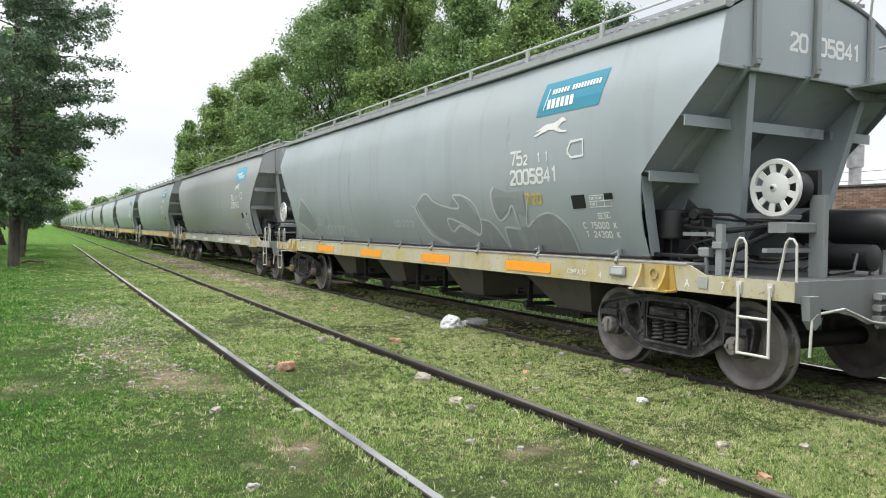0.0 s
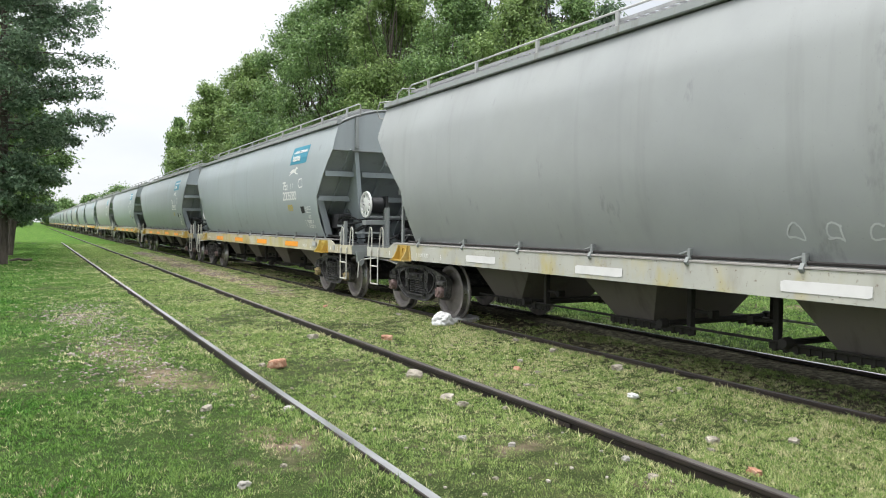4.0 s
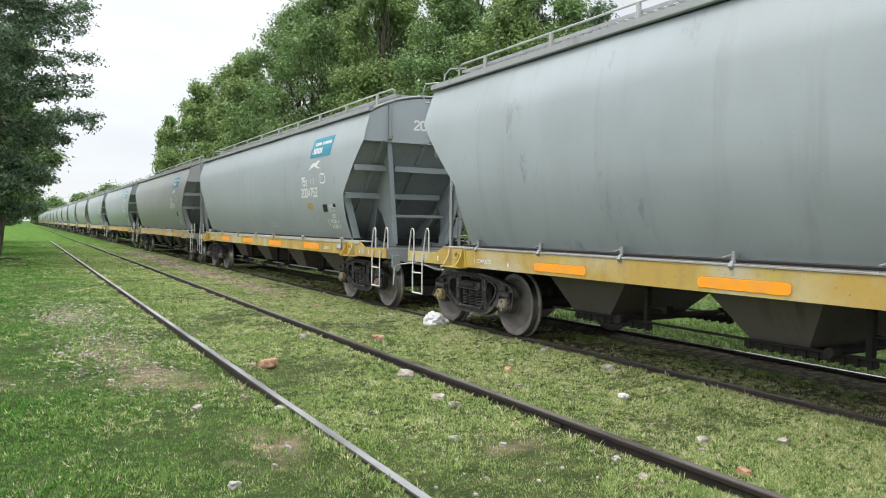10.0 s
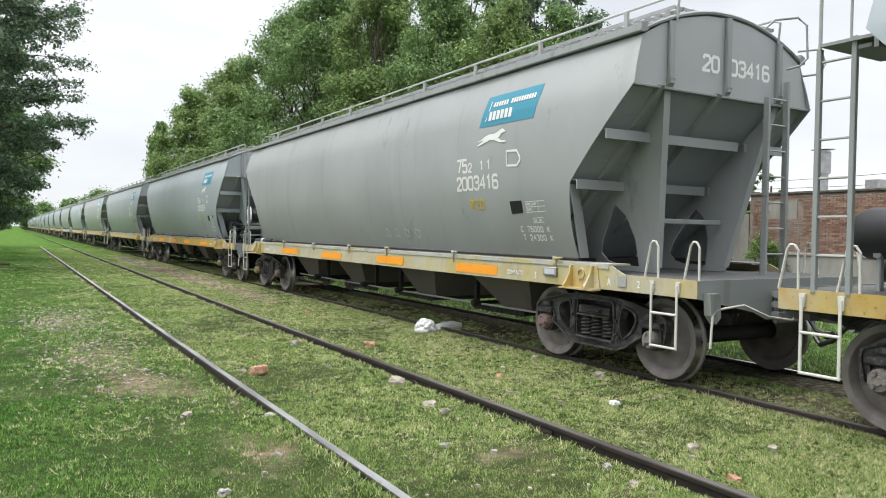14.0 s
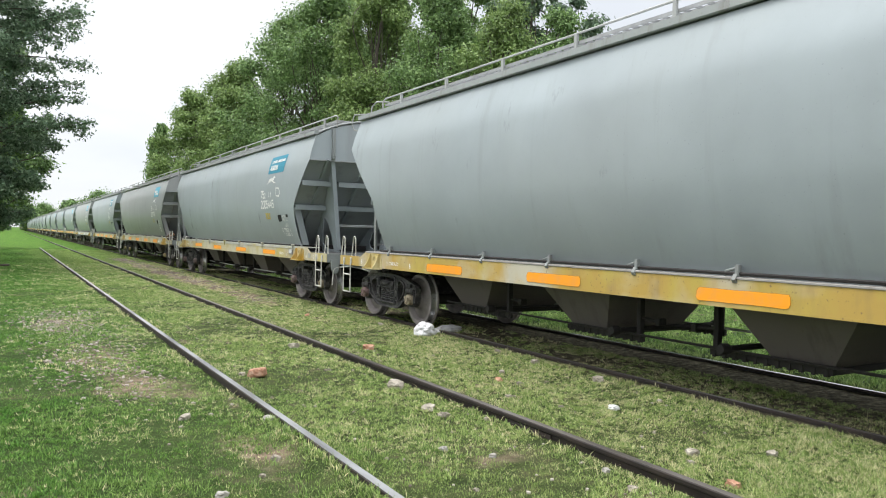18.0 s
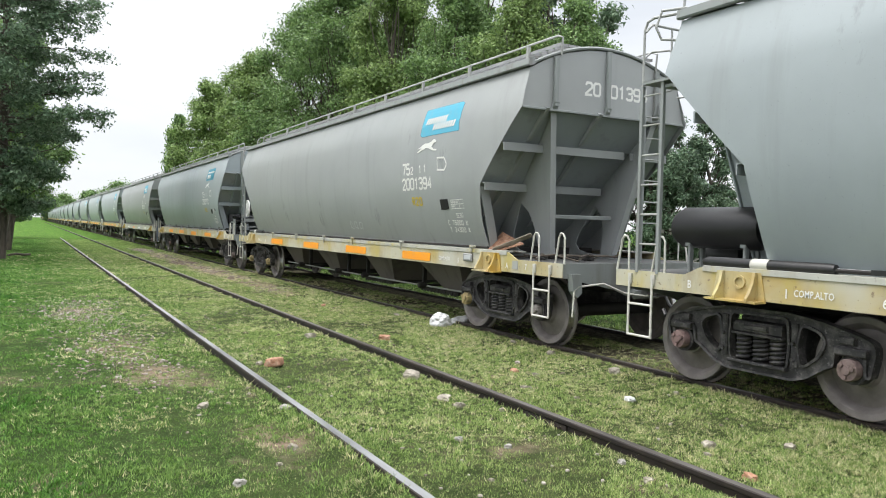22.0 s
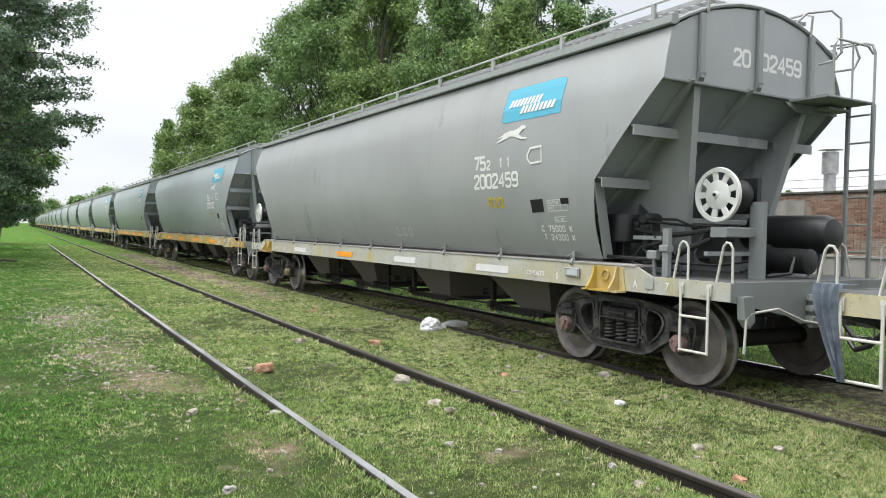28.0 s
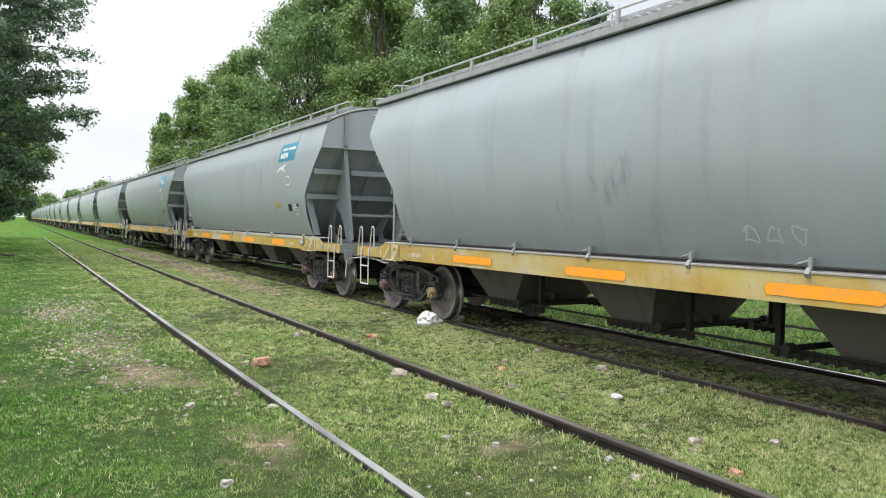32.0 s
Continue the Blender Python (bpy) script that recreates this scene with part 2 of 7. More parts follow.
m.color((0.62, 0.62, 0.61)).rough(m.noise(3, 3, 0.5, (1, 0.2, 1)), 0.1, 0.25)
M["rail_bright"] = m.m

m = Mat("lawn_soil", 0.95, 0, 0.08)
b = m.world_noise(3.0, 6)
g = m.ramp(b, (0.3, (0.028, 0.042, 0.012)), (0.5, (0.05, 0.066, 0.022)), (0.72, (0.095, 0.09, 0.045)))
dirt = m.ramp(m.world_noise(11.0, 6), (0.3, (0.085, 0.062, 0.042)), (0.55, (0.185, 0.14, 0.1)), (0.8, (0.32, 0.27, 0.21)))
mask = m.n.new("ShaderNodeAttribute")
mask.attribute_name = "bare"
rag = m.n.new("ShaderNodeMath")
rag.operation = "MULTIPLY_ADD"
m.l.new(m.world_noise(5.0, 5), rag.inputs[0])
rag.inputs[1].default_value = 0.7
m.l.new(mask.outputs["Fac"], rag.inputs[2])
lush = m.mix(1.0, m.ramp(m.along("X", 0.4, 2.6), (0.0, grey(1)), (1.0, grey(0))), m.ramp(m.along("X", 7.9, 8.4), (0.0, grey(0)), (1.0, grey(1))), "LIGHTEN")
g = m.mix(lush, g, m.ramp(b, (0.3, (0.018, 0.04, 0.008)), (0.72, (0.045, 0.08, 0.017))))
g = m.mix(m.ramp(m.along("Y", 14, 44), (0.0, grey(0)), (1.0, grey(1))), g, m.ramp(m.world_noise(0.8, 6, 0.7), (0.35, (0.05, 0.13, 0.012)), (0.55, (0.09, 0.2, 0.022)), (0.7, (0.15, 0.25, 0.04))))
g = m.mix(m.ramp(m.world_noise(75, 3, 0.6), (0.38, grey(0.75)), (0.62, grey(0))), g, (0.012, 0.018, 0.006))
g = m.mix(m.ramp(m.world_noise(95, 2, 0.6), (0.6, grey(0)), (0.72, grey(0.5))), g, (0.3, 0.34, 0.14))
m.color(m.mix(m.ramp(rag.outputs[0], (0.48, grey(0)), (0.88, grey(0.95))), g, dirt)).bump(m.world_noise(26, 6), 0.9, 0.03)
M["lawn"] = m.m
m = Mat("oily_track_soil", 0.95, 0, 0.1)
m.color(m.ramp(m.world_noise(14, 7, 0.68), (0.32, (0.022, 0.019, 0.013)), (0.5, (0.075, 0.067, 0.043)), (0.66, (0.19, 0.18, 0.115)))).bump(m.world_noise(22, 6), 0.9, 0.04)
M["soil"] = m.m


def leafy(name, lo, mid, hi):
    m = Mat(name, 0.55, 0, 0.3)
    m.color(m.ramp(m.random(True), (0.0, lo), (0.55, mid), (1.0, hi)))
    m.b.inputs["Subsurface Weight"].default_value = 0.0
    tr = m.n.new("ShaderNodeBsdfTranslucent")
    tr.inputs["Color"].default_value = (*[v * 1.5 for v in hi], 1)
    ad = m.n.new("ShaderNodeMixShader")
    ad.inputs["Fac"].default_value = 0.2
    m.l.new(m.b.outputs["BSDF"], ad.inputs[1])
    m.l.new(tr.outputs["BSDF"], ad.inputs[2])
    m.l.new(ad.outputs["Shader"], m.n["Material Output"].inputs["Surface"])
    return m.m


def turf(name):
    """Grass blades: deep green on the tended lawn and beyond the train, yellower between the tracks."""
    m = Mat(name, 0.55, 0, 0.3)
    r = m.random(True)
    rich = m.ramp(r, (0.0, (0.018, 0.066, 0.007)), (0.55, (0.062, 0.188, 0.018)), (1.0, (0.145, 0.315, 0.052)))
    lean = m.ramp(r, (0.0, (0.092, 0.155, 0.042)), (0.55, (0.285, 0.385, 0.113)), (1.0, (0.55, 0.61, 0.26)))
    f = m.mix(1.0, m.along("X", 0.2, 2.8), m.ramp(m.along("X", 7.9, 8.4), (0.0, grey(0)), (1.0, grey(0.6))), "SUBTRACT")
    f = m.mix(0.35, f, m.ramp(m.world_noise(1.2, 4), (0.35, grey(0)), (0.65, grey(1))))
    c = m.mix(f, rich, lean)
    m.color(c)
    tr = m.n.new("ShaderNodeBsdfTranslucent")
    m.l.new(c, tr.inputs["Color"])
    ad = m.n.new("ShaderNodeMixShader")
    ad.inputs["Fac"].default_value = 0.3
    m.l.new(m.b.outputs["BSDF"], ad.inputs[1])
    m.l.new(tr.outputs["BSDF"], ad.inputs[2])
    m.l.new(ad.outputs["Shader"], m.n["Material Output"].inputs["Surface"])
    return m.m


M["grass"] = turf("grass_blades")
M["grass_dry"] = leafy("dry_grass_blades", (0.19, 0.22, 0.085), (0.42, 0.42, 0.21), (0.7, 0.64, 0.4))
M["leaf_mid"] = leafy("mid_green_leaves", (0.016, 0.038, 0.011), (0.115, 0.205, 0.062), (0.22, 0.33, 0.12))
M["leaf_bright"] = leafy("yellow_green_leaves", (0.02, 0.042, 0.01), (0.14, 0.225, 0.06), (0.25, 0.345, 0.12))
M["leaf_dark"] = leafy("dark_green_leaves", (0.01, 0.024, 0.012), (0.08, 0.145, 0.08), (0.2, 0.275, 0.17))
m = Mat("grey_brown_bark", 0.9)
m.color(m.ramp(m.noise(8, 6, 0.6, (1, 1, 0.2)), (0.3, (0.035, 0.028, 0.022)), (0.7, (0.12, 0.1, 0.08)))).bump(m.noise(20, 5, 0.6, (1, 1, 0.2)), 0.9, 0.02)
M["bark"] = m.m
m = Mat("old_brick", 0.9)
m.color(m.mix(m.ramp(m.noise(0.9, 5), (0.45, grey(0)), (0.68, grey(0.75))), m.ramp(m.random(), (0.0, (0.2, 0.105, 0.075)), (0.5, (0.29, 0.175, 0.13)), (1.0, (0.36, 0.25, 0.195))), (0.36, 0.32, 0.28))).bump(m.noise(30, 5), 0.6, 0.01)
M["brick"] = m.m
m = Mat("old_brick_joined", 0.9)
m.color(m.mix(m.ramp(m.noise(0.9, 5), (0.45, grey(0)), (0.68, grey(0.75))), m.ramp(m.random(True), (0.0, (0.2, 0.105, 0.075)), (0.5, (0.29, 0.175, 0.13)), (1.0, (0.36, 0.25, 0.195))), (0.36, 0.32, 0.28))).bump(m.noise(30, 5), 0.6, 0.01)
M["brick_stuff"] = m.m
m = Mat("blackened_coping", 0.95)
m.color(m.ramp(m.noise(3, 6), (0.3, (0.05, 0.045, 0.04)), (0.7, (0.16, 0.15, 0.135)))).bump(m.noise(18), 0.7, 0.02)
M["mortar_dark"] = m.m
m = Mat("loose_gravel", 0.9)
m.color(m.ramp(m.random(True), (0.0, (0.13, 0.105, 0.085)), (0.6, (0.25, 0.21, 0.18)), (1.0, (0.38, 0.35, 0.31))))
M["gravel"] = m.m
m = Mat("old_mortar", 0.95)
m.color(m.ramp(m.noise(3, 6), (0.3, (0.19, 0.14, 0.11)), (0.7, (0.34, 0.28, 0.235)))).bump(m.noise(20), 0.6, 0.01)
M["mortar"] = m.m
m = Mat("stained_render", 0.9)
m.color(m.ramp(m.noise(1.1, 6, 0.6, (1, 1, 0.4)), (0.3, (0.2, 0.19, 0.175)), (0.7, (0.4, 0.38, 0.35)))).bump(m.noise(25), 0.4, 0.006)
M["render_wall"] = m.m
m = Mat("broken_concrete", 0.9)
m.color(m.ramp(m.noise(9, 6), (0.3, (0.15, 0.13, 0.1)), (0.5, (0.3, 0.27, 0.22)), (0.72, (0.5, 0.46, 0.39)))).bump(m.noise(26, 6), 1.0, 0.025)
M["stone"] = m.m
m = Mat("broken_brick", 0.9)
m.color(m.ramp(m.noise(14, 5), (0.3, (0.2, 0.105, 0.07)), (0.52, (0.4, 0.21, 0.13)), (0.7, (0.52, 0.37, 0.27)))).bump(m.noise(30, 6), 1.0, 0.02)
M["brickbit"] = m.m
m = Mat("crumpled_plastic", 0.35)
m.color(m.ramp(m.noise(6), (0.3, grey(0.5)), (0.7, grey(0.72)))).bump(m.noise(22, 5), 0.7, 0.02)
M["plastic"] = m.m
m = Mat("galvanised_metal", 0.5, 0.6)
m.color(m.ramp(m.noise(5), (0.3, grey(0.3)), (0.7, grey(0.45))))
M["galv"] = m.m
m = Mat("faded_blue_cloth", 0.95)
m.color(m.ramp(m.noise(14), (0.3, (0.065, 0.08, 0.105)), (0.7, (0.14, 0.165, 0.2)))).bump(m.noise(60), 0.4, 0.004)
M["cloth"] = m.m
m = Mat("weathered_timber", 0.9)
m.color(m.ramp(m.noise(9, 5, 0.6, (1, 0.15, 1)), (0.3, (0.12, 0.1, 0.08)), (0.7, (0.34, 0.29, 0.23)))).bump(m.noise(30, 5, 0.6, (1, 0.1, 1)), 0.6, 0.01)
M["timber"] = m.m


# ---- mesh helpers ----
def mesh_from(verts, faces, mat, name, smooth=False):
    me = bpy.data.meshes.new(name)
    me.from_pydata([tuple(v) for v in verts], [], faces)
    me.materials.append(mat)
    if smooth:
        me.polygons.foreach_set("use_smooth", [True] * len(me.polygons))
    me.update()
    return me


class Shape:
    """Collects vertices and faces of one mesh."""

    def __init__(self):
        self.v, self.f = [], []

    def add(self, verts, faces):
        o = len(self.v)
        self.v += [tuple(p) for p in verts]
        self.f += [tuple(i + o for i in fc) for fc in faces]
        return self

    def box(self, x0, x1, y0, y1, z0, z1, c=0.0):
        """A box whose long edges are chamfered by c."""
        if c <= 0:
            v = [(x, y, z) for x in (x0, x1) for y in (y0, y1) for z in (z0, z1)]
            return self.add(v, [(0, 1, 3, 2), (4, 6, 7, 5), (0, 4, 5, 1), (2, 3, 7, 6), (0, 2, 6, 4), (1, 5, 7, 3)])
        d = (x1 - x0, y1 - y0, z1 - z0)
        ax = d.index(max(d))
        lo, hi = (x0, y0, z0), (x1, y1, z1)
        p, q = [i for i in range(3) if i != ax]
        ring = [(lo[p] + c, lo[q]), (hi[p] - c, lo[q]), (hi[p], lo[q] + c), (hi[p], hi[q] - c), (hi[p] - c, hi[q]), (lo[p] + c, hi[q]), (lo[p], hi[q] - c), (lo[p], lo[q] + c)]
        v = []
        for end in (lo[ax], hi[ax]):
            for s, t in ring:
                co = [0, 0, 0]
                co[ax], co[p], co[q] = end, s, t
                v.append(co)
        f = [(i, (i + 1) % 8, 8 + (i + 1) % 8, 8 + i) for i in range(8)] + [tuple(range(7, -1, -1)), tuple(range(8, 16))]
        if ax == 1:
            f = [fc[::-1] for fc in f]
        return self.add(v, f)

    def prism(self, ring, axis, a, b):
        """A polygon (pairs) drawn out along an axis from a to b."""
        n = len(ring)
        v = []
        for e in (a, b):
            for s, t in ring:
                v.append({"x": (e, s, t), "y": (s, e, t), "z": (s, t, e)}[axis])
        return self.add(v, [(i, (i + 1) % n, n + (i + 1) % n, n + i) for i in range(n)] + [tuple(range(n - 1, -1, -1)), tuple(range(n, 2 * n))])

    def tube(self, pts, r, n=8):
        """A round bar along a line of points."""
        pts = [Vector(p) for p in pts]
        rings = []
        up = Vector((0.31, 0.17, 0.93))
        for i, p in enumerate(pts):
            d = (pts[min(i + 1, len(pts) - 1)] - pts[max(i - 1, 0)]).normalized()
            s = d.cross(up)
            if s.length < 0.05:
                s = d.cross(Vector((1, 0, 0)))
            s.normalize()
            t = d.cross(s)
            rings.append([p + r * (math.cos(a) * s + math.sin(a) * t) for a in [2 * math.pi * k / n for k in range(n)]])
        v = [q for ring in rings for q in ring]
        f = [(i * n + k, i * n + (k + 1) % n, (i + 1) * n + (k + 1) % n, (i + 1) * n + k) for i in range(len(pts) - 1) for k in range(n)]
        f += [tuple(range(n - 1, -1, -1)), tuple(range((len(pts) - 1) * n, len(pts) * n))]
        return self.add(v, f)

    def lathe(self, prof, axis, centre, n=24, caps=True):
        """A profile of (radius, along) turned round an axis through centre."""
        cx, cy, cz = centre
        v = []
        for r, h in prof:
            for k in range(n):
                a = 2 * math.pi * k / n
                c, s = r * math.cos(a), r * math.sin(a)
                v.append({"x": (cx + h, cy + c, cz + s), "y": (cx + c, cy + h, cz + s), "z": (cx + c, cy + s, cz + h)}[axis])
        m = len(prof)
        f = [(i * n + k, i * n + (k + 1) % n, (i + 1) * n + (k + 1) % n, (i + 1) * n + k) for i in range(m - 1) for k in range(n)]
        if caps:
            f += [tuple(range(n - 1, -1, -1)), tuple(range((m - 1) * n, m * n))]
        return self.add(v, f)

    def plate(self, quad, th):
        """A flat polygon in space given a thickness."""
        q = [Vector(p) for p in quad]
        nrm = (q[1] - q[0]).cross(q[2] - q[0]).normalized() * th * 0.5
        n = len(q)
        return self.add([p - nrm for p in q] + [p + nrm for p in q], [(i, (i + 1) % n, n + (i + 1) % n, n + i) for i in range(n)] + [tuple(range(n - 1, -1, -1)), tuple(range(n, 2 * n))])

    def down(self, d):
        self.v = [(x, y, z - d) for x, y, z in self.v]
        return self

    def mesh(self, mat, name, smooth=False):
        me = mesh_from(self.v, self.f, mat, name)
        bm = bmesh.new()
        bm.from_mesh(me)
        bmesh.ops.recalc_face_normals(bm, faces=bm.faces)
        if smooth:
            for fc in bm.faces:
                fc.smooth = True
            for e in bm.edges:
                if len(e.link_faces) == 2 and e.calc_face_angle(0) > radians(35):
                    e.smooth = False
        bm.to_mesh(me)
        bm.free()
        return me


def part(name, shape, mat, parent, label="", smooth=True):
    """Links a shape as one mesh object under a thing or a part."""
    ob = new(name, shape.mesh(mat, name, smooth) if isinstance(shape, Shape) else shape)
    ob.parent = parent
    return tagged(ob, label)


def thing(name, label, category, group="", kind=""):
    return tagged(new(name), label, category, group, kind)


# ---- the train: grain hopper wagons ----
SAG = 0.043
HALF = [(1.17, 1.165), (1.22, 1.19), (1.35, 1.25), (1.5, 1.305), (1.7, 1.365), (1.9, 1.41), (2.15, 1.44), (2.5, 1.455), (2.8, 1.445), (3.0, 1.425), (3.2, 1.375), (3.35, 1.325), (3.51, 1.275)]
ENDS = [(1.17, 5.9), (1.6, 5.93), (2.06, 6.01), (3.0, 6.95), (3.2, 6.93), (3.6, 6.89)]
SLOPE = [(1.1, 4.9), (2.06, 5.97), (3.03, 6.88)]


def lerp(table, z):
    return float(np.interp(z, [p[0] for p in table], [p[1] for p in table]))


def half(z):
    return lerp(HALF, z)


def roof_z(x):
    return 3.53 + 0.36 * (1 - (x / 1.31) ** 2)


def dent(y, z, sgn):
    return 0.014 * noise.noise((y * 0.55, z * 0.8, 3.1 * sgn)) + 0.003 * noise.noise((y * 2.1, z * 1.7, 9.0 * sgn))


def side_shell(sgn, ny=56):
    """The barrel-shaped side sheet with its slanted ends, slightly dented, 10 mm thick."""
    s = Shape()
    zs = [1.17, 1.3, 1.4, 1.52, 1.66, 1.82, 2.0, 2.06, 2.2, 2.4, 2.6, 2.8, 2.92, 3.0, 3.1, 3.2, 3.35, 3.51]
    grids = []
    for off in (0.0, 0.012):
        g = []
        for z in zs:
            e, b = lerp(ENDS, z), half(z) - off
            row = []
            for j in range(ny + 1):
                y = -e + 2 * e * j / ny
                row.append((sgn * (b + dent(y, z, sgn) * min(1.0, (e - abs(y)) * 2)), y, z))
            g.append(row)
        grids.append(g)
    n, m = len(zs), ny + 1
    s.v = [p for g in grids for row in g for p in row]
    for k, o in enumerate((0, n * m)):
        for i in range(n - 1):
            for j in range(ny):
                q = (o + i * m + j, o + i * m + j + 1, o + (i + 1) * m + j + 1, o + (i + 1) * m + j)
                s.f.append(q if k == 0 else q[::-1])
    o = n * m
    for j in range(ny):
        s.f.append((j, j + 1, o + j + 1, o + j))
        a = (n - 1) * m
        s.f.append((a + j, a + j + 1, o + a + j + 1, o + a + j))
    for i in range(n - 1):
        for c in (0, ny):
            s.f.append((i * m + c, (i + 1) * m + c, o + (i + 1) * m + c, o + i * m + c))
    return s


def multi(shapes, name):
    """One mesh from several shapes, each with its own material."""
    allv, allf, idx, mats = [], [], [], []
    for sh, mat in shapes:
        o = len(allv)
        allv += sh.v
        allf += [tuple(i + o for i in f) for f in sh.f]
        if mat not in mats:
            mats.append(mat)
        idx += [mats.index(mat)] * len(sh.f)
    s = Shape()
    s.v, s.f = allv, allf
    me = s.mesh(mats[0], name, True)
    for mt in mats[1:]:
        me.materials.append(mt)
    me.polygons.foreach_set("material_index", idx)
    return me


TURN = pose(0, 0, 0, 0, 0, 180)


def both_ends(name, shape, mat, parent, label="", smooth=True):
    """The same part at the front and, turned about, at the rear."""
    a = part(name, shape, mat, parent, label, smooth)
    b = part(name, a.data, None, parent, label)
    b.matrix_basis = TURN
    return a, b


def at(ob, m):
    ob.matrix_basis = m
    return ob


def wheelset_mesh(seg=32):
    """Two dished wheels with flanges on an axle, and bearing caps at its ends."""
    wheel, tread, cap, rod = Shape(), Shape(), Shape(), Shape()
    for s in (-1, 1):
        c = (s * 0.87, 0, 0)
        wheel.lathe([(0.06, 0.1 * s), (0.14, 0.095 * s), (0.155, 0.04 * s), (0.2, 0.012 * s), (0.316, -0.012 * s), (0.35, 0.045 * s), (0.362, 0.056 * s), (0.412, 0.06 * s), (0.42, 0.054 * s)], "x", c, seg, False)
        wheel.lathe([(0.1, -0.1 * s), (0.16, -0.05 * s), (0.316, -0.04 * s), (0.354, -0.076 * s), (0.442, -0.078 * s), (0.457, -0.066 * s), (0.456, -0.046 * s), (0.434, -0.03 * s)], "x", c, seg, False)
        tread.lathe([(0.434, -0.03 * s), (0.427, -0.015 * s), (0.421, 0.05 * s), (0.42, 0.054 * s)], "x", c, seg, False)
        cap.lathe([(0.09, 0.2 * s), (0.09, 0.265 * s), (0.082, 0.28 * s), (0.04, 0.284 * s), (0.034, 0.296 * s)], "x", c, 20)
        for i in range(3):
            a = 2 * math.pi * i / 3
            cap.lathe([(0.02, 0.28 * s), (0.02, 0.305 * s)], "x", (c[0], 0.056 * math.cos(a), 0.056 * math.sin(a)), 6)
    rod.lathe([(0.085, -1.06), (0.085, 1.06)], "x", (0, 0, 0), 16)
    return multi([(wheel, M["wheel"]), (tread, M["tread"]), (cap, M["axle_cap"]), (rod, M["under"])], "wheelset")


def rounded(ring, r=0.04, n=4):
    """A polygon with its corners rounded off."""
    out, k = [], len(ring)
    for i in range(k):
        p, q, t = (Vector((*ring[j % k], 0)) for j in (i - 1, i, i + 1))
        d = min(r, (p - q).length * 0.45, (t - q).length * 0.45)
        a, b = q + (p - q).normalized() * d, q + (t - q).normalized() * d
        for j in range(n + 1):
            f = j / n
            c = a * (1 - f) ** 2 + q * 2 * f * (1 - f) + b * f ** 2
            out.append((c.x, c.y))
    return out


def pierced(outer, holes, x0, x1, lip=0.022, proud=0.03):
    """A cast plate in the y-z plane, pierced by windows, each edge carrying a raised lip."""
    s = Shape()
    loops = [outer] + holes
    flat = [Vector((0, p, q)) for lp in loops for p, q in lp]
    tris = geometry.tessellate_polygon([[Vector((p, q, 0)) for p, q in lp] for lp in loops])
    for x in (x0, x1):
        s.add([(x, v.y, v.z) for v in flat], tris)
    for k, lp in enumerate(loops):
        n = len(lp)
        area = sum(lp[i - 1][0] * lp[i][1] - lp[i][0] * lp[i - 1][1] for i in range(n))
        inward = (1 if area > 0 else -1) * (1 if k == 0 else -1)
        off = []
        for i in range(n):
            t = Vector((lp[(i + 1) % n][0] - lp[i - 1][0], lp[(i + 1) % n][1] - lp[i - 1][1])).normalized()
            off.append((lp[i][0] - t.y * lip * inward, lp[i][1] + t.x * lip * inward))
        rings = [[(x1, *p) for p in lp], [(x0 - proud, *p) for p in lp], [(x0 - proud + 0.004, *p) for p in off], [(x0, *p) for p in off]]
        s.add([p for r in rings for p in r], [(a * n + i, a * n + (i + 1) % n, (a + 1) * n + (i + 1) % n, (a + 1) * n + i) for a in range(3) for i in range(n)])
    return s


def side_frame_shape(n=3):
    """Cast bogie side frame: a spring window, a window to each side and jaws over the axles."""
    x0, x1 = -1.06, -0.99
    right = [(0.3, 0.815), (0.6, 0.775), (0.92, 0.7), (1.04, 0.655), (1.06, 0.57), (1.02, 0.37), (0.965, 0.37), (0.96, 0.57), (0.73, 0.57), (0.72, 0.42), (0.66, 0.4), (0.47, 0.275), (0.34, 0.235)]
    outer = rounded(right + [(-y, z) for y, z in right[::-1]], 0.035, max(1, n - 1))
    win = [(0.43, 0.37), (0.57, 0.48), (0.63, 0.6), (0.59, 0.67), (0.43, 0.72), (0.395, 0.52)]
    mid = [(-0.28, 0.335), (0.28, 0.335), (0.3, 0.5), (0.28, 0.75), (-0.28, 0.75), (-0.3, 0.5)]
    s = pierced(outer, [rounded(mid, 0.04, n), rounded(win, 0.05, n), rounded([(-y, z) for y, z in win[::-1]], 0.05, n)], x0, x1)
    for d in (-1, 1):
        s.box(x0 - 0.035, x0, d * 0.36 - 0.03, d * 0.36 + 0.03, 0.36, 0.73, 0.012)
        s.box(x0 - 0.05, x0 + 0.01, d * 0.83 - 0.06, d * 0.83 + 0.06, 0.62, 0.68, 0.01)
        for z in (0.42, 0.56):
            s.lathe([(0.018, x0 - 0.036), (0.018, x0 - 0.058)], "x", (0, d * 0.36, z), 6)
    s.box(x0 - 0.06, x1 + 0.05, -0.3, 0.3, 0.305, 0.338, 0.01)
    return s


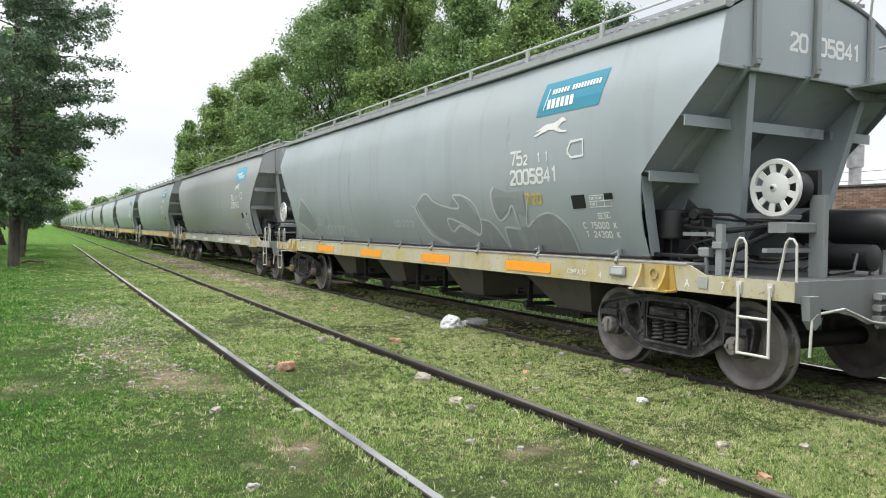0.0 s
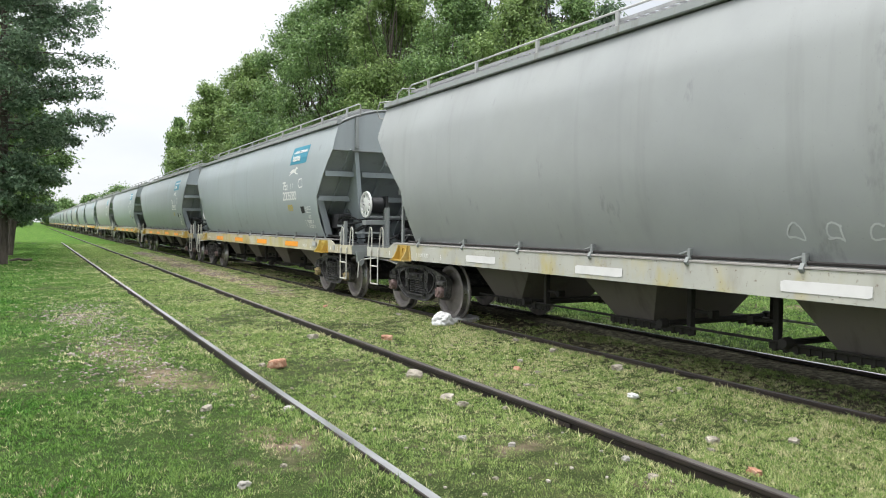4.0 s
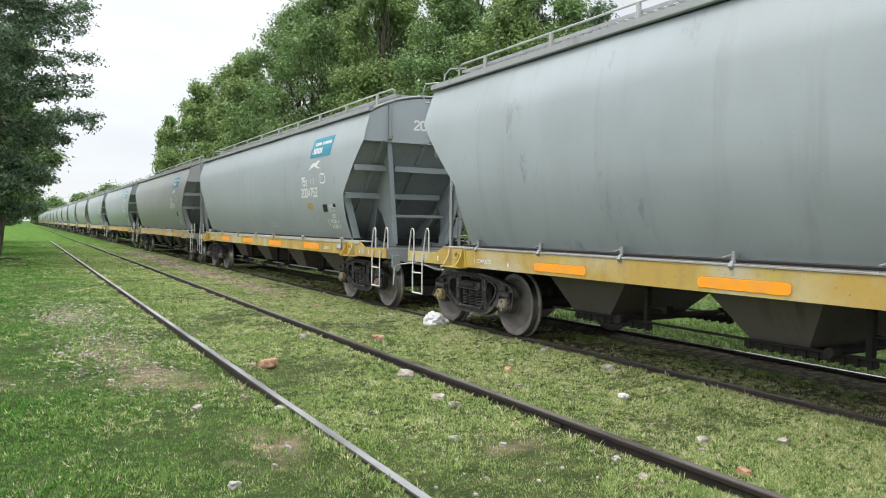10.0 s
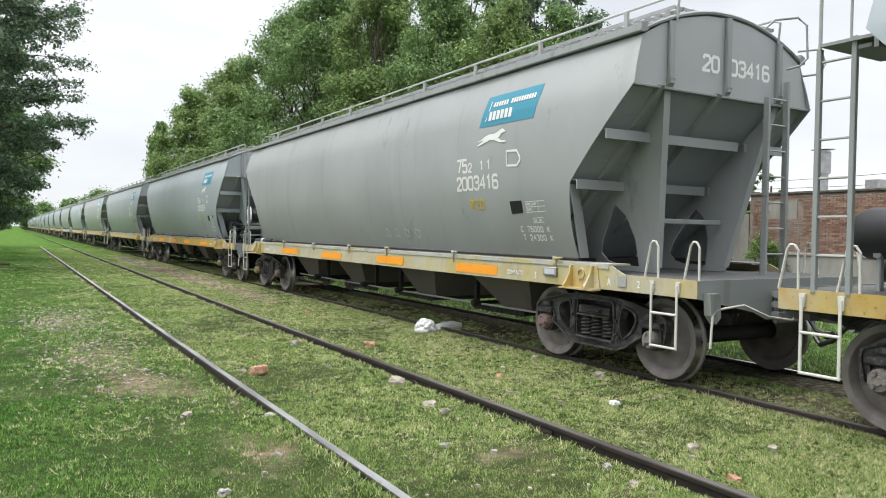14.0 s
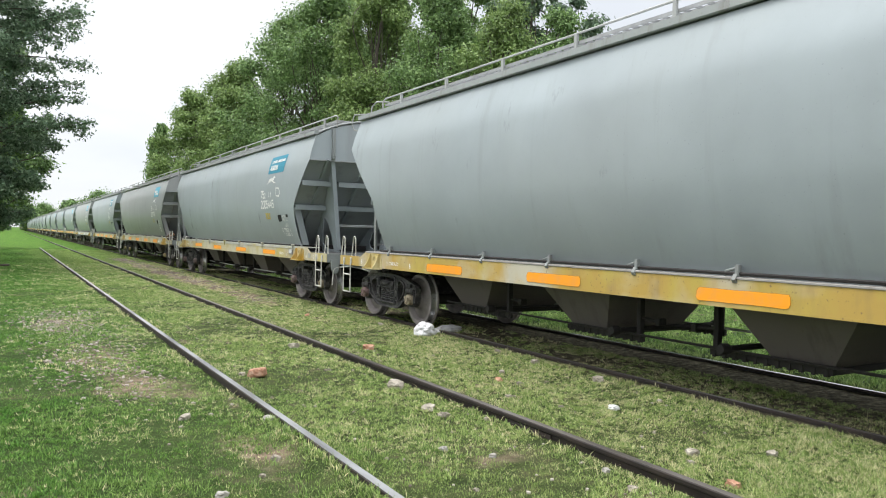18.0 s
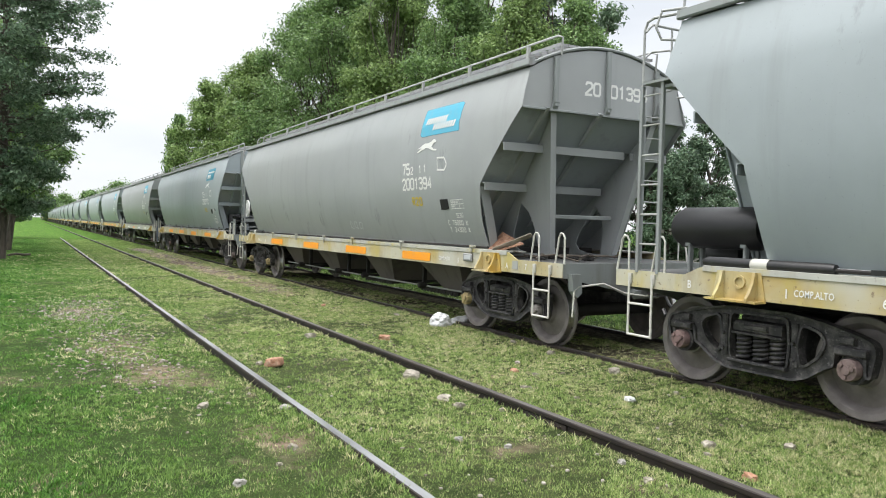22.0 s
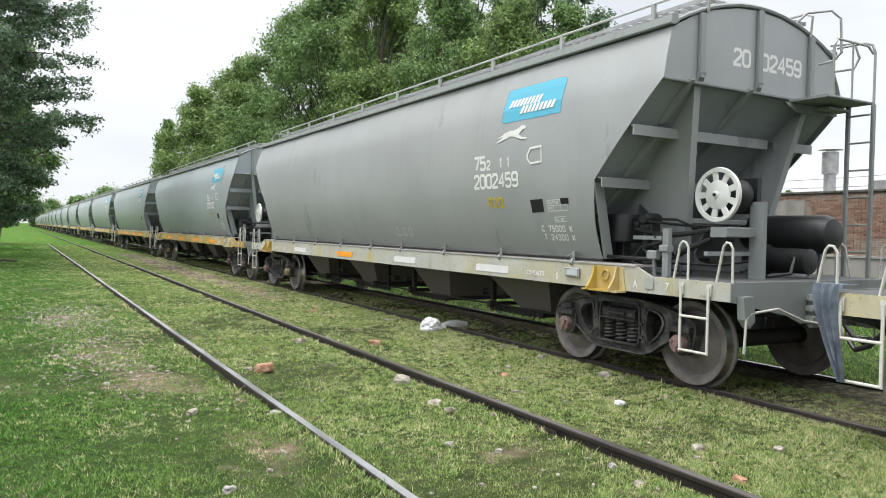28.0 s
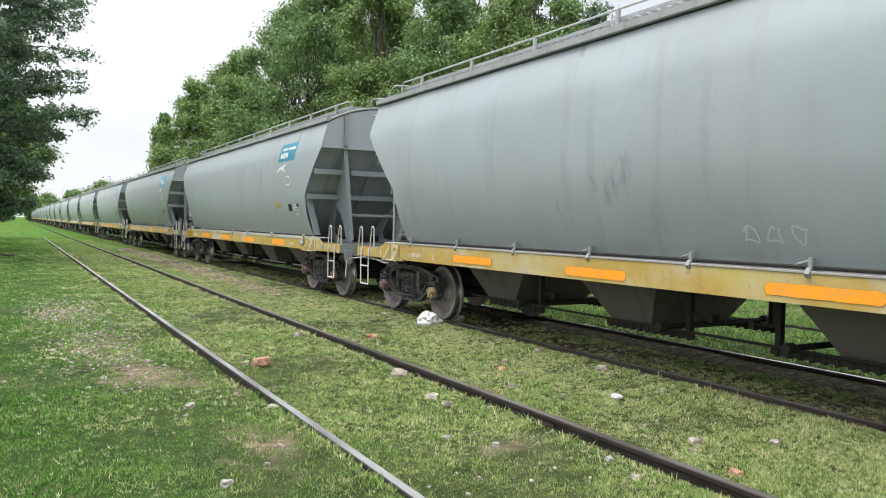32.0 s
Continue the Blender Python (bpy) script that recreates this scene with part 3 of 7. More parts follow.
def coil_shape(y, x=-1.03):
    """One coil spring of round wire."""
    s, turns, n, w = Shape(), 6, 12, 5
    k = turns * n
    for i in range(k + 1):
        a = 2 * math.pi * i / n
        z = 0.345 + 0.235 * i / k
        for j in range(w):
            b = 2 * math.pi * j / w
            r = 0.062 + 0.0165 * math.cos(b)
            s.v.append((x + r * math.cos(a), y + r * math.sin(a), z + 0.0165 * math.sin(b)))
    s.f = [(i * w + j, i * w + (j + 1) % w, (i + 1) * w + (j + 1) % w, (i + 1) * w + j) for i in range(k) for j in range(w)]
    return s


def build_bogie(wagon, y, wheel_me, pieces, far=False):
    """Bolster with its frames, coils, bearing saddles and two wheelsets."""
    bogie = part("bogie", pieces["bolster"], None, wagon, "grimy dark cast three-piece bogie")
    at(bogie, pose(0, y, 0))
    for turn in (0, 180):
        fr = part("side_frame", pieces["frame"], None, bogie)
        at(fr, pose(0, 0, 0, 0, 0, turn))
        for k in () if far else ("coil_a", "coil_b", "coil_c"):
            at(part("coil_spring", pieces[k], None, bogie), pose(0, 0, 0, 0, 0, turn))
        for k in () if far else ("saddle_a", "saddle_b"):
            at(part("bearing_saddle", pieces[k], None, bogie), pose(0, 0, 0, 0, 0, turn))
        at(part("bolster_end", pieces["bolster_end"], None, bogie), pose(0, 0, 0, 0, 0, turn))
    for d in (-0.865, 0.865):
        ws = part("wheelset", wheel_me, None, bogie, "steel wheels on an axle with dusty pink end caps")
        ws.matrix_parent_inverse = pose(0, d, 0.427)
    return bogie


def build_wagon(far=False):
    """A hopper wagon on two bogies: brake end towards -y, ladder end towards +y. Origin at rail level."""
    w = thing("hopper_wagon", "grey grain hopper wagon on the near line", "freight wagon", "wagons of the train")
    B, F, U = M["body"], M["frame_grey"], M["under"]
    for s in (-1, 1):
        part("side_sheet", side_shell(s, 10 if far else 56), B, w)
        ev = Shape().prism([(s * 1.27, 3.522), (s * 1.315, 3.522), (s * 1.325, 3.535), (s * 1.315, 3.61), (s * 1.24, 3.63), (s * 1.22, 3.55)], "y", -6.93, 6.93)
        part("eave_rail", ev, F, w)
    roof = Shape()
    xs = [-1.26 + 2.52 * i / 14 for i in range(15)]
    roof.prism([(x, roof_z(x)) for x in xs] + [(x, roof_z(x) - 0.02) for x in xs[::-1]], "y", -6.895, 6.895)
    part("roof", roof, B, w)
    # sill, its top ledge and the catches along it
    sill_ring = [(-7.68, 0.95), (7.68, 0.95), (7.68, 1.12), (6.75, 1.12), (6.55, 1.205), (-6.55, 1.205), (-6.75, 1.12), (-7.68, 1.12)]
    sill = Shape().prism(sill_ring, "x", -1.3, -1.285)
    sill.box(-1.285, -1.2, -7.55, 7.55, 0.952, 0.968)
    a, b = both_ends("side_sill", sill.down(SAG), M["beige"], w)
    a.name = b.name = "side_sill"
    ledge = Shape().box(-1.308, -1.0, -6.52, 6.52, 1.2, 1.222, 0.004).down(SAG)
    part("sill_ledge", ledge, M["ledge"], w, "dusty brown-grey sill ledge")
    lip = Shape().box(-1.308, -1.0, -6.52, 6.52, 1.205, 1.222, 0.004).box(-1.31, -1.302, -6.52, 6.52, 1.168, 1.222, 0.002).down(SAG)
    at(part("sill_ledge", lip, M["pale"], w, "pale dusty sill ledge"), TURN)
    if not far:
        rod = Shape().tube([(-1.262, -6.0, 1.25), (-1.262, 6.0, 1.25)], 0.017, 6)
        both_ends("locking_rod", rod.down(SAG), U, w)
        catch = Shape().box(-1.29, -1.24, -0.02, 0.02, 1.222, 1.33, 0.006)
        catch.prism([(-1.3, 1.25), (-1.33, 1.2), (-1.31, 1.17), (-1.27, 1.2)], "y", -0.02, 0.02)
        catch.tube([(-1.26, 0.02, 1.3), (-1.26, 0.13, 1.27), (-1.26, 0.14, 1.22)], 0.012, 6)
        cm = catch.down(SAG).mesh(F, "catch", True)
        for u in (-5.6, -4.2, -2.8, -1.4, 0.0, 1.2, 2.62, 4.08, 5.53):
            at(part("catch", cm, None, w, "grey hooked catch"), pose(0, -u, 0))
        # box latches and the black actuator on the other side
        lt = Shape().box(1.3, 1.33, -0.032, 0.032, 1.19, 1.275, 0.006).box(1.24, 1.3, 0.02, 0.04, 1.23, 1.262).box(1.306, 1.32, -0.01, 0.01, 1.12, 1.19, 0.003).tube([(1.33, 0.0, 1.25), (1.33, 0.14, 1.262)], 0.012, 6)
        lm = lt.down(SAG).mesh(M["pale"], "latch", True)
        for u in (-4.16, -2.25, -0.38, 1.2, 3.36, 5.64):
            at(part("latch", lm, None, w, "pale grey box latch"), pose(0, u, 0))
        act = part("actuator", Shape().lathe([(0.03, -6.55), (0.05, -6.5), (0.05, -5.3), (0.042, -5.26), (0.02, -5.25)], "y", (1.25, 0, 1.255 - SAG), 16), M["tank"], w, "black actuator cylinder")
        part("band", Shape().lathe([(0.052, -6.02), (0.054, -6.01), (0.054, -5.86), (0.052, -5.85)], "y", (1.25, 0, 1.255 - SAG), 16, False), M["cream"], act, "white band")
        part("piston_rod", Shape().lathe([(0.016, -5.27), (0.016, -4.93)], "y", (1.25, 0, 1.255 - SAG), 10), M["galv"], act)
        part("yoke", Shape().box(1.22, 1.235, -4.95, -4.8, 1.235, 1.275).box(1.265, 1.28, -4.95, -4.8, 1.235, 1.275).box(1.22, 1.28, -4.97, -4.94, 1.235, 1.275).down(SAG), M["tank"], act)
        part("actuator_bracket", Shape().box(1.2, 1.3, -5.93, -5.86, 1.115, 1.21, 0.006).down(SAG), F, act)
    # ends: upper sheet, ribs, sloping sheet, webs and beams
    sheet = Shape().prism([(-1.41, 3.0), (1.41, 3.0), (1.36, 3.2), (1.28, 3.5)] + [(x, roof_z(x) - 0.03) for x in (1.0, 0.7, 0.35, 0, -0.35, -0.7, -1.0)] + [(-1.28, 3.5), (-1.36, 3.2)], "y", -6.9, -6.885)
    both_ends("end_sheet", sheet, B, w)
    both_ends("end_arch", Shape().tube([(x, -6.905, roof_z(x)) for x in xs], 0.022, 6), F, w)
    both_ends("end_lip", Shape().box(-1.41, 1.41, -6.925, -6.865, 2.985, 3.015, 0.006), F, w)
    for x in (-0.89, -0.02, 0.85):
        rib = Shape().box(x - 0.035, x + 0.035, -6.955, -6.901, 3.05, roof_z(x) - 0.04, 0.01)
        rib.prism([(-6.96, 3.1), (-6.901, 2.98), (-6.901, 3.1)], "x", x - 0.04, x + 0.04)
        both_ends("end_rib", rib, F, w)
    sl = Shape()
    up = [(s * (half(z) - 0.015), -lerp(SLOPE, z), z) for z, s in ((3.0, -1), (3.0, 1), (2.06, 1), (2.06, -1), (1.1, 1), (1.1, -1))]
    sl.plate([up[0], up[1], up[2], up[3]], 0.012).plate([up[3], up[2], up[4], up[5]], 0.012)
    both_ends("slope_sheet", sl, M["body_end"], w)
    for s in (-1, 1):
        fl = Shape().plate([(s * half(2.04), -6.005, 2.04), (s * (half(2.04) - 0.16), -5.97, 2.04), (s * (half(1.3) - 0.22), -5.87, 1.22), (s * half(1.3) - s * 0.06, -5.905, 1.22)], 0.012)
        both_ends("corner_flange", fl, B, w)
    for s in (-1, 1):
        web = Shape()
        ring = [(-6.88, 3.06), (-6.5, 1.075), (-6.22, 1.075), (-6.2, 1.45), (-6.1, 1.7), (-5.95, 1.83), (-5.74, 1.84), (-5.92, 2.06), (-6.6, 2.77)]
        pts = [(s * (0.55 + 0.34 * (z - 1.12) / 1.95), y, z) for y, z in ring]
        web.plate(pts, 0.02)
        edge = [(s * (0.55 + 0.34 * (z - 1.12) / 1.95), -6.88 + (3.06 - z) * 0.197, z) for z in (3.05, 1.13)]
        web.plate([(edge[0][0] - 0.045, edge[0][1], 3.05), (edge[0][0] + 0.045, edge[0][1], 3.05), (edge[1][0] + 0.045, edge[1][1], 1.13), (edge[1][0] - 0.045, edge[1][1], 1.13)], 0.02)
        foot = [(-5.72, 1.84), (-5.92, 1.84), (-5.66, 1.42), (-5.62, 1.27), (-5.72, 1.18), (-5.9, 1.14), (-6.22, 1.13), (-6.22, 1.075), (-4.95, 1.075), (-5.0, 1.2)]
        web.plate([(s * (0.55 + 0.34 * (z - 1.12) / 1.95), y, z) for y, z in foot], 0.016)
        both_ends("end_web", web, B, w)
    for z in (2.56, 2.06):
        y = -lerp(SLOPE, z)
        spans = ((-half(z) + 0.02, -0.69 - (z - 2.06) * 0.07), (-0.62, 0.62), (0.69 + (z - 2.06) * 0.07, half(z) - 0.02))
        for x0, x1 in spans:
            bm_ = Shape().plate([(x0, y - 0.13, z + 0.02), (x1, y - 0.13, z + 0.02), (x1, y + 0.03, z + 0.045), (x0, y + 0.03, z + 0.045)], 0.012)
            bm_.box(x0, x1, y - 0.14, y - 0.125, z - 0.075, z + 0.03)
            both_ends("cross_beam", bm_, B, w)
    for x in () if far else (-1.02, -0.15, 0.95):
        for z0, z1 in ((2.1, 2.54), (2.62, 3.04), (1.5, 2.0)):
            st = Shape().plate([(x, -lerp(SLOPE, z1), z1), (x, -lerp(SLOPE, z0), z0), (x, -lerp(SLOPE, z0) - 0.08, z0 + 0.02), (x, -lerp(SLOPE, z1) - 0.08, z1 - 0.03)], 0.05)
            both_ends("stiffener", st, B, w)
    low_tie = Shape().box(-0.55, 0.55, -6.42, -6.36, 1.62, 1.68, 0.01)
    both_ends("low_tie", low_tie, F, w)
    # end platforms
    both_ends("platform", Shape().box(-1.285, 1.285, -7.66, -5.4, 1.095, 1.115, 0.004).down(SAG), M["deck"], w)
    both_ends("end_beam", Shape().prism([(-1.29, 1.122), (1.29, 1.122), (1.29, 0.95), (0.5, 0.8), (0.3, 0.72), (-0.3, 0.72), (-0.5, 0.8), (-1.29, 0.95)], "y", -7.68, -7.665).down(SAG), F, w)
    cb = Shape().box(-0.2, 0.2, -7.74, -7.685, 0.68, 1.0, 0.02)
    for i in range(3):
        cb.box(-0.24, -0.13, -7.77, -7.685, 0.74 + i * 0.1, 0.8 + i * 0.1, 0.01)
    both_ends("coupler_pocket", cb.down(SAG), F, w)
    cp = Shape().box(-0.09, 0.09, -7.9, -7.2, 0.76, 0.92, 0.02)
    cp.prism([(-0.13, -7.86), (0.14, -7.84), (0.16, -8.0), (0.06, -8.1), (-0.02, -8.02), (-0.08, -8.12), (-0.17, -8.05)], "z", 0.7, 0.98)
    both_ends("coupler", cp, U, w)
    both_ends("air_hose", Shape().tube([(0.32, -7.5, 0.8), (0.34, -7.66, 0.72), (0.3, -7.82, 0.56), (0.24, -7.98, 0.5), (0.2, -8.06, 0.56)], 0.024, 8), M["tank"], w)
    if not far:
        lever = Shape().tube([(-1.2, -7.76, 0.5), (-1.18, -7.76, 0.8), (-1.12, -7.75, 0.85), (-0.72, -7.74, 0.88), (-0.4, -7.78, 0.76), (-0.1, -7.82, 0.72), (0.02, -7.83, 0.78)], 0.012, 8)
        both_ends("uncoupling_lever", lever.down(SAG), M["cream"], w)
        lug = Shape().prism([(-1.22, 1.0), (-1.08, 1.0), (-1.06, 0.78), (-1.13, 0.72), (-1.2, 0.8)], "y", -7.76, -7.682)
        both_ends("lever_lug", lug.down(SAG), F, w)
    # yellow jacking brackets, grab hoops and stirrup steps at all corners
    br = Shape().plate([(-1.306, -5.84, 0.935), (-1.306, -6.4, 0.935), (-1.306, -6.35, 1.19), (-1.306, -5.89, 1.19)], 0.014)
    for y in (-5.94, -6.28):
        br.prism([(-1.31, 1.19), (-1.31, 0.94), (-1.44, 0.94), (-1.44, 0.97), (-1.4, 1.02), (-1.36, 1.1), (-1.34, 1.19)], "y", y - 0.014, y + 0.014)
    br.box(-1.43, -1.3, -6.39, -5.85, 0.93, 0.948)
    br.lathe([(0.06, -1.314), (0.06, -1.33), (0.042, -1.33), (0.042, -1.315)], "x", (0, -6.1, 1.1), 16, False)
    for s in (1, -1):
        v = [(x, y * s, z - SAG) for x, y, z in br.v]
        k = Shape()
        k.v, k.f = v, list(br.f)
        both_ends("jacking_bracket", k, M["bracket"], w, "rusty yellow bracket")
    hoop = Shape().tube([(-1.27, 0.1, 1.11), (-1.27, 0.06, 1.3), (-1.27, 0.03, 1.44), (-1.27, -0.0, 1.475), (-1.27, -0.04, 1.47), (-1.27, -0.07, 1.42), (-1.27, -0.075, 1.11)], 0.012, 8)
    hm = hoop.down(SAG).mesh(M["cream"], "grab_hoop", True)
    stp = Shape()
    for y in (-0.16, 0.16):
        stp.box(-1.33, -1.314, y - 0.013, y + 0.013, 0.45, 1.06, 0.003)
        stp.prism([(y - 0.018, 0.98), (y + 0.018, 0.98), (y + 0.028, 1.09), (y - 0.028, 1.09)], "x", -1.32, -1.3)
    sm = stp.down(SAG).mesh(M["cream"], "stirrup_step", True)
    rung = Shape().tube([(-1.322, -0.16, 0), (-1.322, 0.16, 0)], 0.013, 8).mesh(M["cream"], "rung", True)
    for s in (1, -1):
        for turn in (0, 180):
            R = pose(0, 0, 0, 0, 0, turn)
            for y in (-7.1, -7.6):
                if not far:
                    at(part("grab_hoop", hm, None, w, "white bent grab hoop"), R @ pose(0, y * s, 0))
            st = at(part("stirrup_step", sm, None, w, "worn cream stirrup step"), R @ pose(0, -7.3 * s, 0))
            for z in () if far else (0.46 - SAG, 0.78 - SAG):
                at(part("rung", rung, None, st), pose(0, 0, z))
    # brake end
    tank = M["tank"]
    thing_part_wheel(w, far)
    part("brake_gear_box", Shape().lathe([(0.05, -0.64), (0.15, -0.62), (0.17, -0.55), (0.17, -0.4), (0.12, -0.33)], "x", (0, -7.03, 1.9), 20).box(-0.36, -0.3, -7.21, -6.85, 1.72, 2.08, 0.01), tank, w)
    post = Shape().box(-0.38, -0.31, -7.3, -7.14, 1.07, 1.84, 0.008).box(-0.8, -0.31, -7.22, -7.02, 1.48, 1.58, 0.01).box(-1.0, -0.36, -7.17, -7.12, 1.3, 1.34)
    part("brake_post", post, F, w)
    part("air_reservoir", Shape().lathe([(0.06, -0.55), (0.17, -0.52), (0.21, -0.44), (0.21, 0.44), (0.17, 0.52), (0.06, 0.55)], "y", (0.68, -6.84, 1.53), 24), tank, w, "black air reservoir")
    part("brake_cylinder", Shape().lathe([(0.08, -0.4), (0.13, -0.38), (0.13, 0.1), (0.17, 0.12), (0.17, 0.16), (0.06, 0.18), (0.04, 0.42)][::-1], "y", (0.3, -6.98, 1.25), 20), tank, w)
    part("valve_drum", Shape().lathe([(0.03, 1.4), (0.19, 1.4), (0.205, 1.42), (0.205, 1.68), (0.195, 1.71), (0.03, 1.72)], "z", (-0.84, -5.86, 0), 24).box(-0.9, -0.78, -5.92, -5.8, 1.1, 1.4, 0.01), tank, w, "black vertical brake drum")
    if not far:
        vg = Shape().box(-0.98, -0.86, -6.42, -6.2, 1.5, 1.62, 0.02).lathe([(0.05, -0.12), (0.06, -0.1), (0.06, 0.1), (0.05, 0.12)], "x", (-0.9, -6.32, 1.66), 12).lathe([(0.045, 1.36), (0.05, 1.38), (0.05, 1.5), (0.04, 1.52)], "z", (-0.92, -6.3, 0), 12)
        for i in range(2):
            vg.lathe([(0.03, -0.035), (0.034, -0.03), (0.034, 0.03), (0.03, 0.035)], "y", (-0.975, -6.21 - 0.14 * i, 1.6 - 0.03 * (i % 2)), 8)
        part("brake_valve", vg, tank, w, "black brake valve with pipe unions")
        part("valve_box", Shape().box(-1.09, -1.0, -6.59, -6.46, 1.24, 1.33, 0.012).box(-1.06, -1.03, -6.54, -6.51, 1.07, 1.24), F, w, "grey valve box")
    vb = Shape().box(-1.06, -1.0, -6.72, -6.64, 1.07, 1.56, 0.006).box(-1.08, -0.99, -6.73, -6.62, 1.32, 1.39, 0.01).box(-1.03, -0.9, -6.6, -6.2, 1.44, 1.48)
    part("valve_stand", vb, F, w)
    for i, pts in enumerate(() if far else (
        [(-1.0, -6.2, 1.55), (-0.95, -6.55, 1.5), (-0.8, -6.75, 1.52), (-0.6, -6.9, 1.58)],
        [(-1.0, -6.25, 1.64), (-0.95, -6.5, 1.62), (-0.75, -6.6, 1.6), (0.5, -6.62, 1.58)],
        [(-1.12, -5.6, 1.25), (-1.1, -6.4, 1.24), (-0.95, -6.7, 1.26), (-0.7, -6.85, 1.42), (-0.5, -6.9, 1.52)],
        [(-0.9, -6.3, 1.42), (-0.8, -6.5, 1.2), (-0.3, -6.7, 1.18), (0.3, -6.75, 1.24)],
        [(-0.3, -7.0, 1.13), (-0.1, -7.05, 1.22), (0.1, -6.95, 1.3), (0.2, -6.8, 1.34)],
        [(-1.02, -6.5, 1.47), (-0.9, -6.75, 1.5), (-0.76, -7.05, 1.56), (-0.5, -7.08, 1.58)],
        [(-1.08, -6.4, 1.2), (-1.0, -6.6, 1.24), (-0.78, -7.0, 1.46), (-0.6, -7.05, 1.52)],
        [(-0.9, -6.05, 1.66), (-0.92, -6.4, 1.66), (-0.92, -6.7, 1.65), (-0.72, -6.8, 1.56)],
        [(-1.0, -6.3, 1.36), (-1.02, -6.5, 1.2), (-0.98, -6.7, 1.14), (-0.8, -6.8, 1.12)],
        [(-1.04, -6.1, 1.12), (-1.06, -6.35, 1.36), (-1.04, -6.6, 1.42), (-0.98, -6.75, 1.3), (-0.96, -6.8, 1.1)],
        [(-0.3, -7.3, 1.1), (0.0, -7.35, 1.13), (0.12, -7.3, 1.28), (0.3, -7.1, 1.3)])):
        part("brake_pipe", Shape().tube(pts, (0.018, 0.014, 0.02, 0.014, 0.02, 0.024, 0.022, 0.014, 0.012, 0.012, 0.018)[i], 7), tank, w)
    part("reservoir_cradle", Shape().box(0.56, 0.62, -7.18, -7.14, 1.07, 1.4, 0.008).box(0.74, 0.8, -7.18, -7.14, 1.07, 1.4, 0.008).box(0.54, 0.82, -7.19, -7.13, 1.34, 1.38, 0.008), F, w)
    part("reservoir_cradle", Shape().box(0.56, 0.62, -6.5, -6.46, 1.07, 1.4, 0.008).box(0.74, 0.8, -6.5, -6.46, 1.07, 1.4, 0.008).box(0.54, 0.82, -6.51, -6.45, 1.34, 1.38, 0.008), F, w)
    # high landing and ladder at the brake end
    part("high_landing", Shape().box(0.5, 1.33, -7.36, -6.91, 2.96, 2.985, 0.006).prism([(0.4, 2.955), (1.33, 2.955), (1.33, 2.88), (0.6, 2.86)], "y", -6.94, -6.905), F, w)
    part("landing_rail", Shape().tube([(0.62, -7.34, 2.98), (0.62, -7.34, 3.5), (0.68, -7.34, 3.58), (1.22, -7.34, 3.58), (1.29, -7.36, 3.5)], 0.013, 8).tube([(0.95, -7.34, 2.98), (0.95, -7.34, 3.58)], 0.011, 8), M["rail_grey"], w)
    lad = part("ladder", Shape().box(1.27, 1.31, -7.4, -7.36, 1.06, 2.95, 0.004).box(1.27, 1.31, -7.12, -7.08, 1.06, 3.0, 0.004).box(0.9, 1.29, -7.12, -6.98, 2.9, 2.93, 0.004), F, w)
    rg = Shape().tube([(1.29, -7.39, 0), (1.29, -7.09, 0)], 0.011, 6).mesh(M["rail_grey"], "rung", True)
    for i in range(0 if far else 6):
        at(part("rung", rg, None, lad), pose(0, 0, 1.35 + 0.3 * i))
    part("ladder_hoop", Shape().tube([(1.29, -7.38, 2.93), (1.29, -7.38, 3.52), (1.28, -7.35, 3.6), (1.26, -7.28, 3.63), (1.2, -7.0, 3.62)], 0.014, 8), M["rail_grey"], lad, "grey bent top rail")
    # ladder end: narrow ladder on the end, toward the rear
    lad = part("ladder", Shape().box(-0.9, -0.86, 6.98, 7.05, 1.06, 3.25, 0.004).box(-0.56, -0.52, 6.98, 7.05, 1.06, 3.05, 0.004), F, w)
    rg = Shape().tube([(-0.88, 7.02, 0), (-0.54, 7.02, 0)], 0.011, 6).mesh(M["rail_grey"], "rung", True)
    for i in range(0 if far else 7):
        at(part("rung", rg, None, lad), pose(0, 0, 1.3 + 0.29 * i))
    for s, yy in ((-1, 7.0), (1, -7.0)):
        g = Shape().tube([(s * 0.88, yy, 3.4), (s * 0.92, yy * 1.02, 3.42), (s * 0.95, yy * 1.03, 3.5), (s * 0.92, yy * 1.03, 3.86), (s * 0.86, yy * 1.02, 3.95), (s * 0.7, yy * 0.995, 3.94), (s * 0.62, yy * 0.985, 3.84)], 0.014, 8)
        g.tube([(s * 1.18, yy, 3.36), (s * 1.3, yy * 1.02, 3.38), (s * 1.34, yy * 1.025, 3.5), (s * 1.3, yy * 1.02, 3.66), (s * 1.18, yy * 0.99, 3.66)], 0.014, 8)
        part("roof_handhold", g, M["rail_grey"], w)
    # roof walk: grating on brackets with a low edge rail, on both slopes
    gr = Shape()
    for x in (-0.8, -0.66, -0.52, -0.38):
        gr.box(x - 0.006, x + 0.006, -6.88, 6.88, 3.84, 3.88)
    for i in range(94 if not far else 24):
        y = -6.86 + 13.72 * i / (93 if not far else 23)
        gr.box(-0.8, -0.38, y - 0.006, y + 0.006, 3.845, 3.878)
    both_ends("roof_walk", gr, M["galv"], w, "galvanised roof walk grating")
    er = Shape().tube([(-0.82, -6.93, 3.7), (-0.82, -6.95, 3.93), (-0.82, -6.85, 3.97), (-0.82, 6.85, 3.97), (-0.82, 6.95, 3.93), (-0.82, 6.93, 3.7)], 0.014, 6)
    both_ends("walk_rail", er, M["rail_grey"], w)
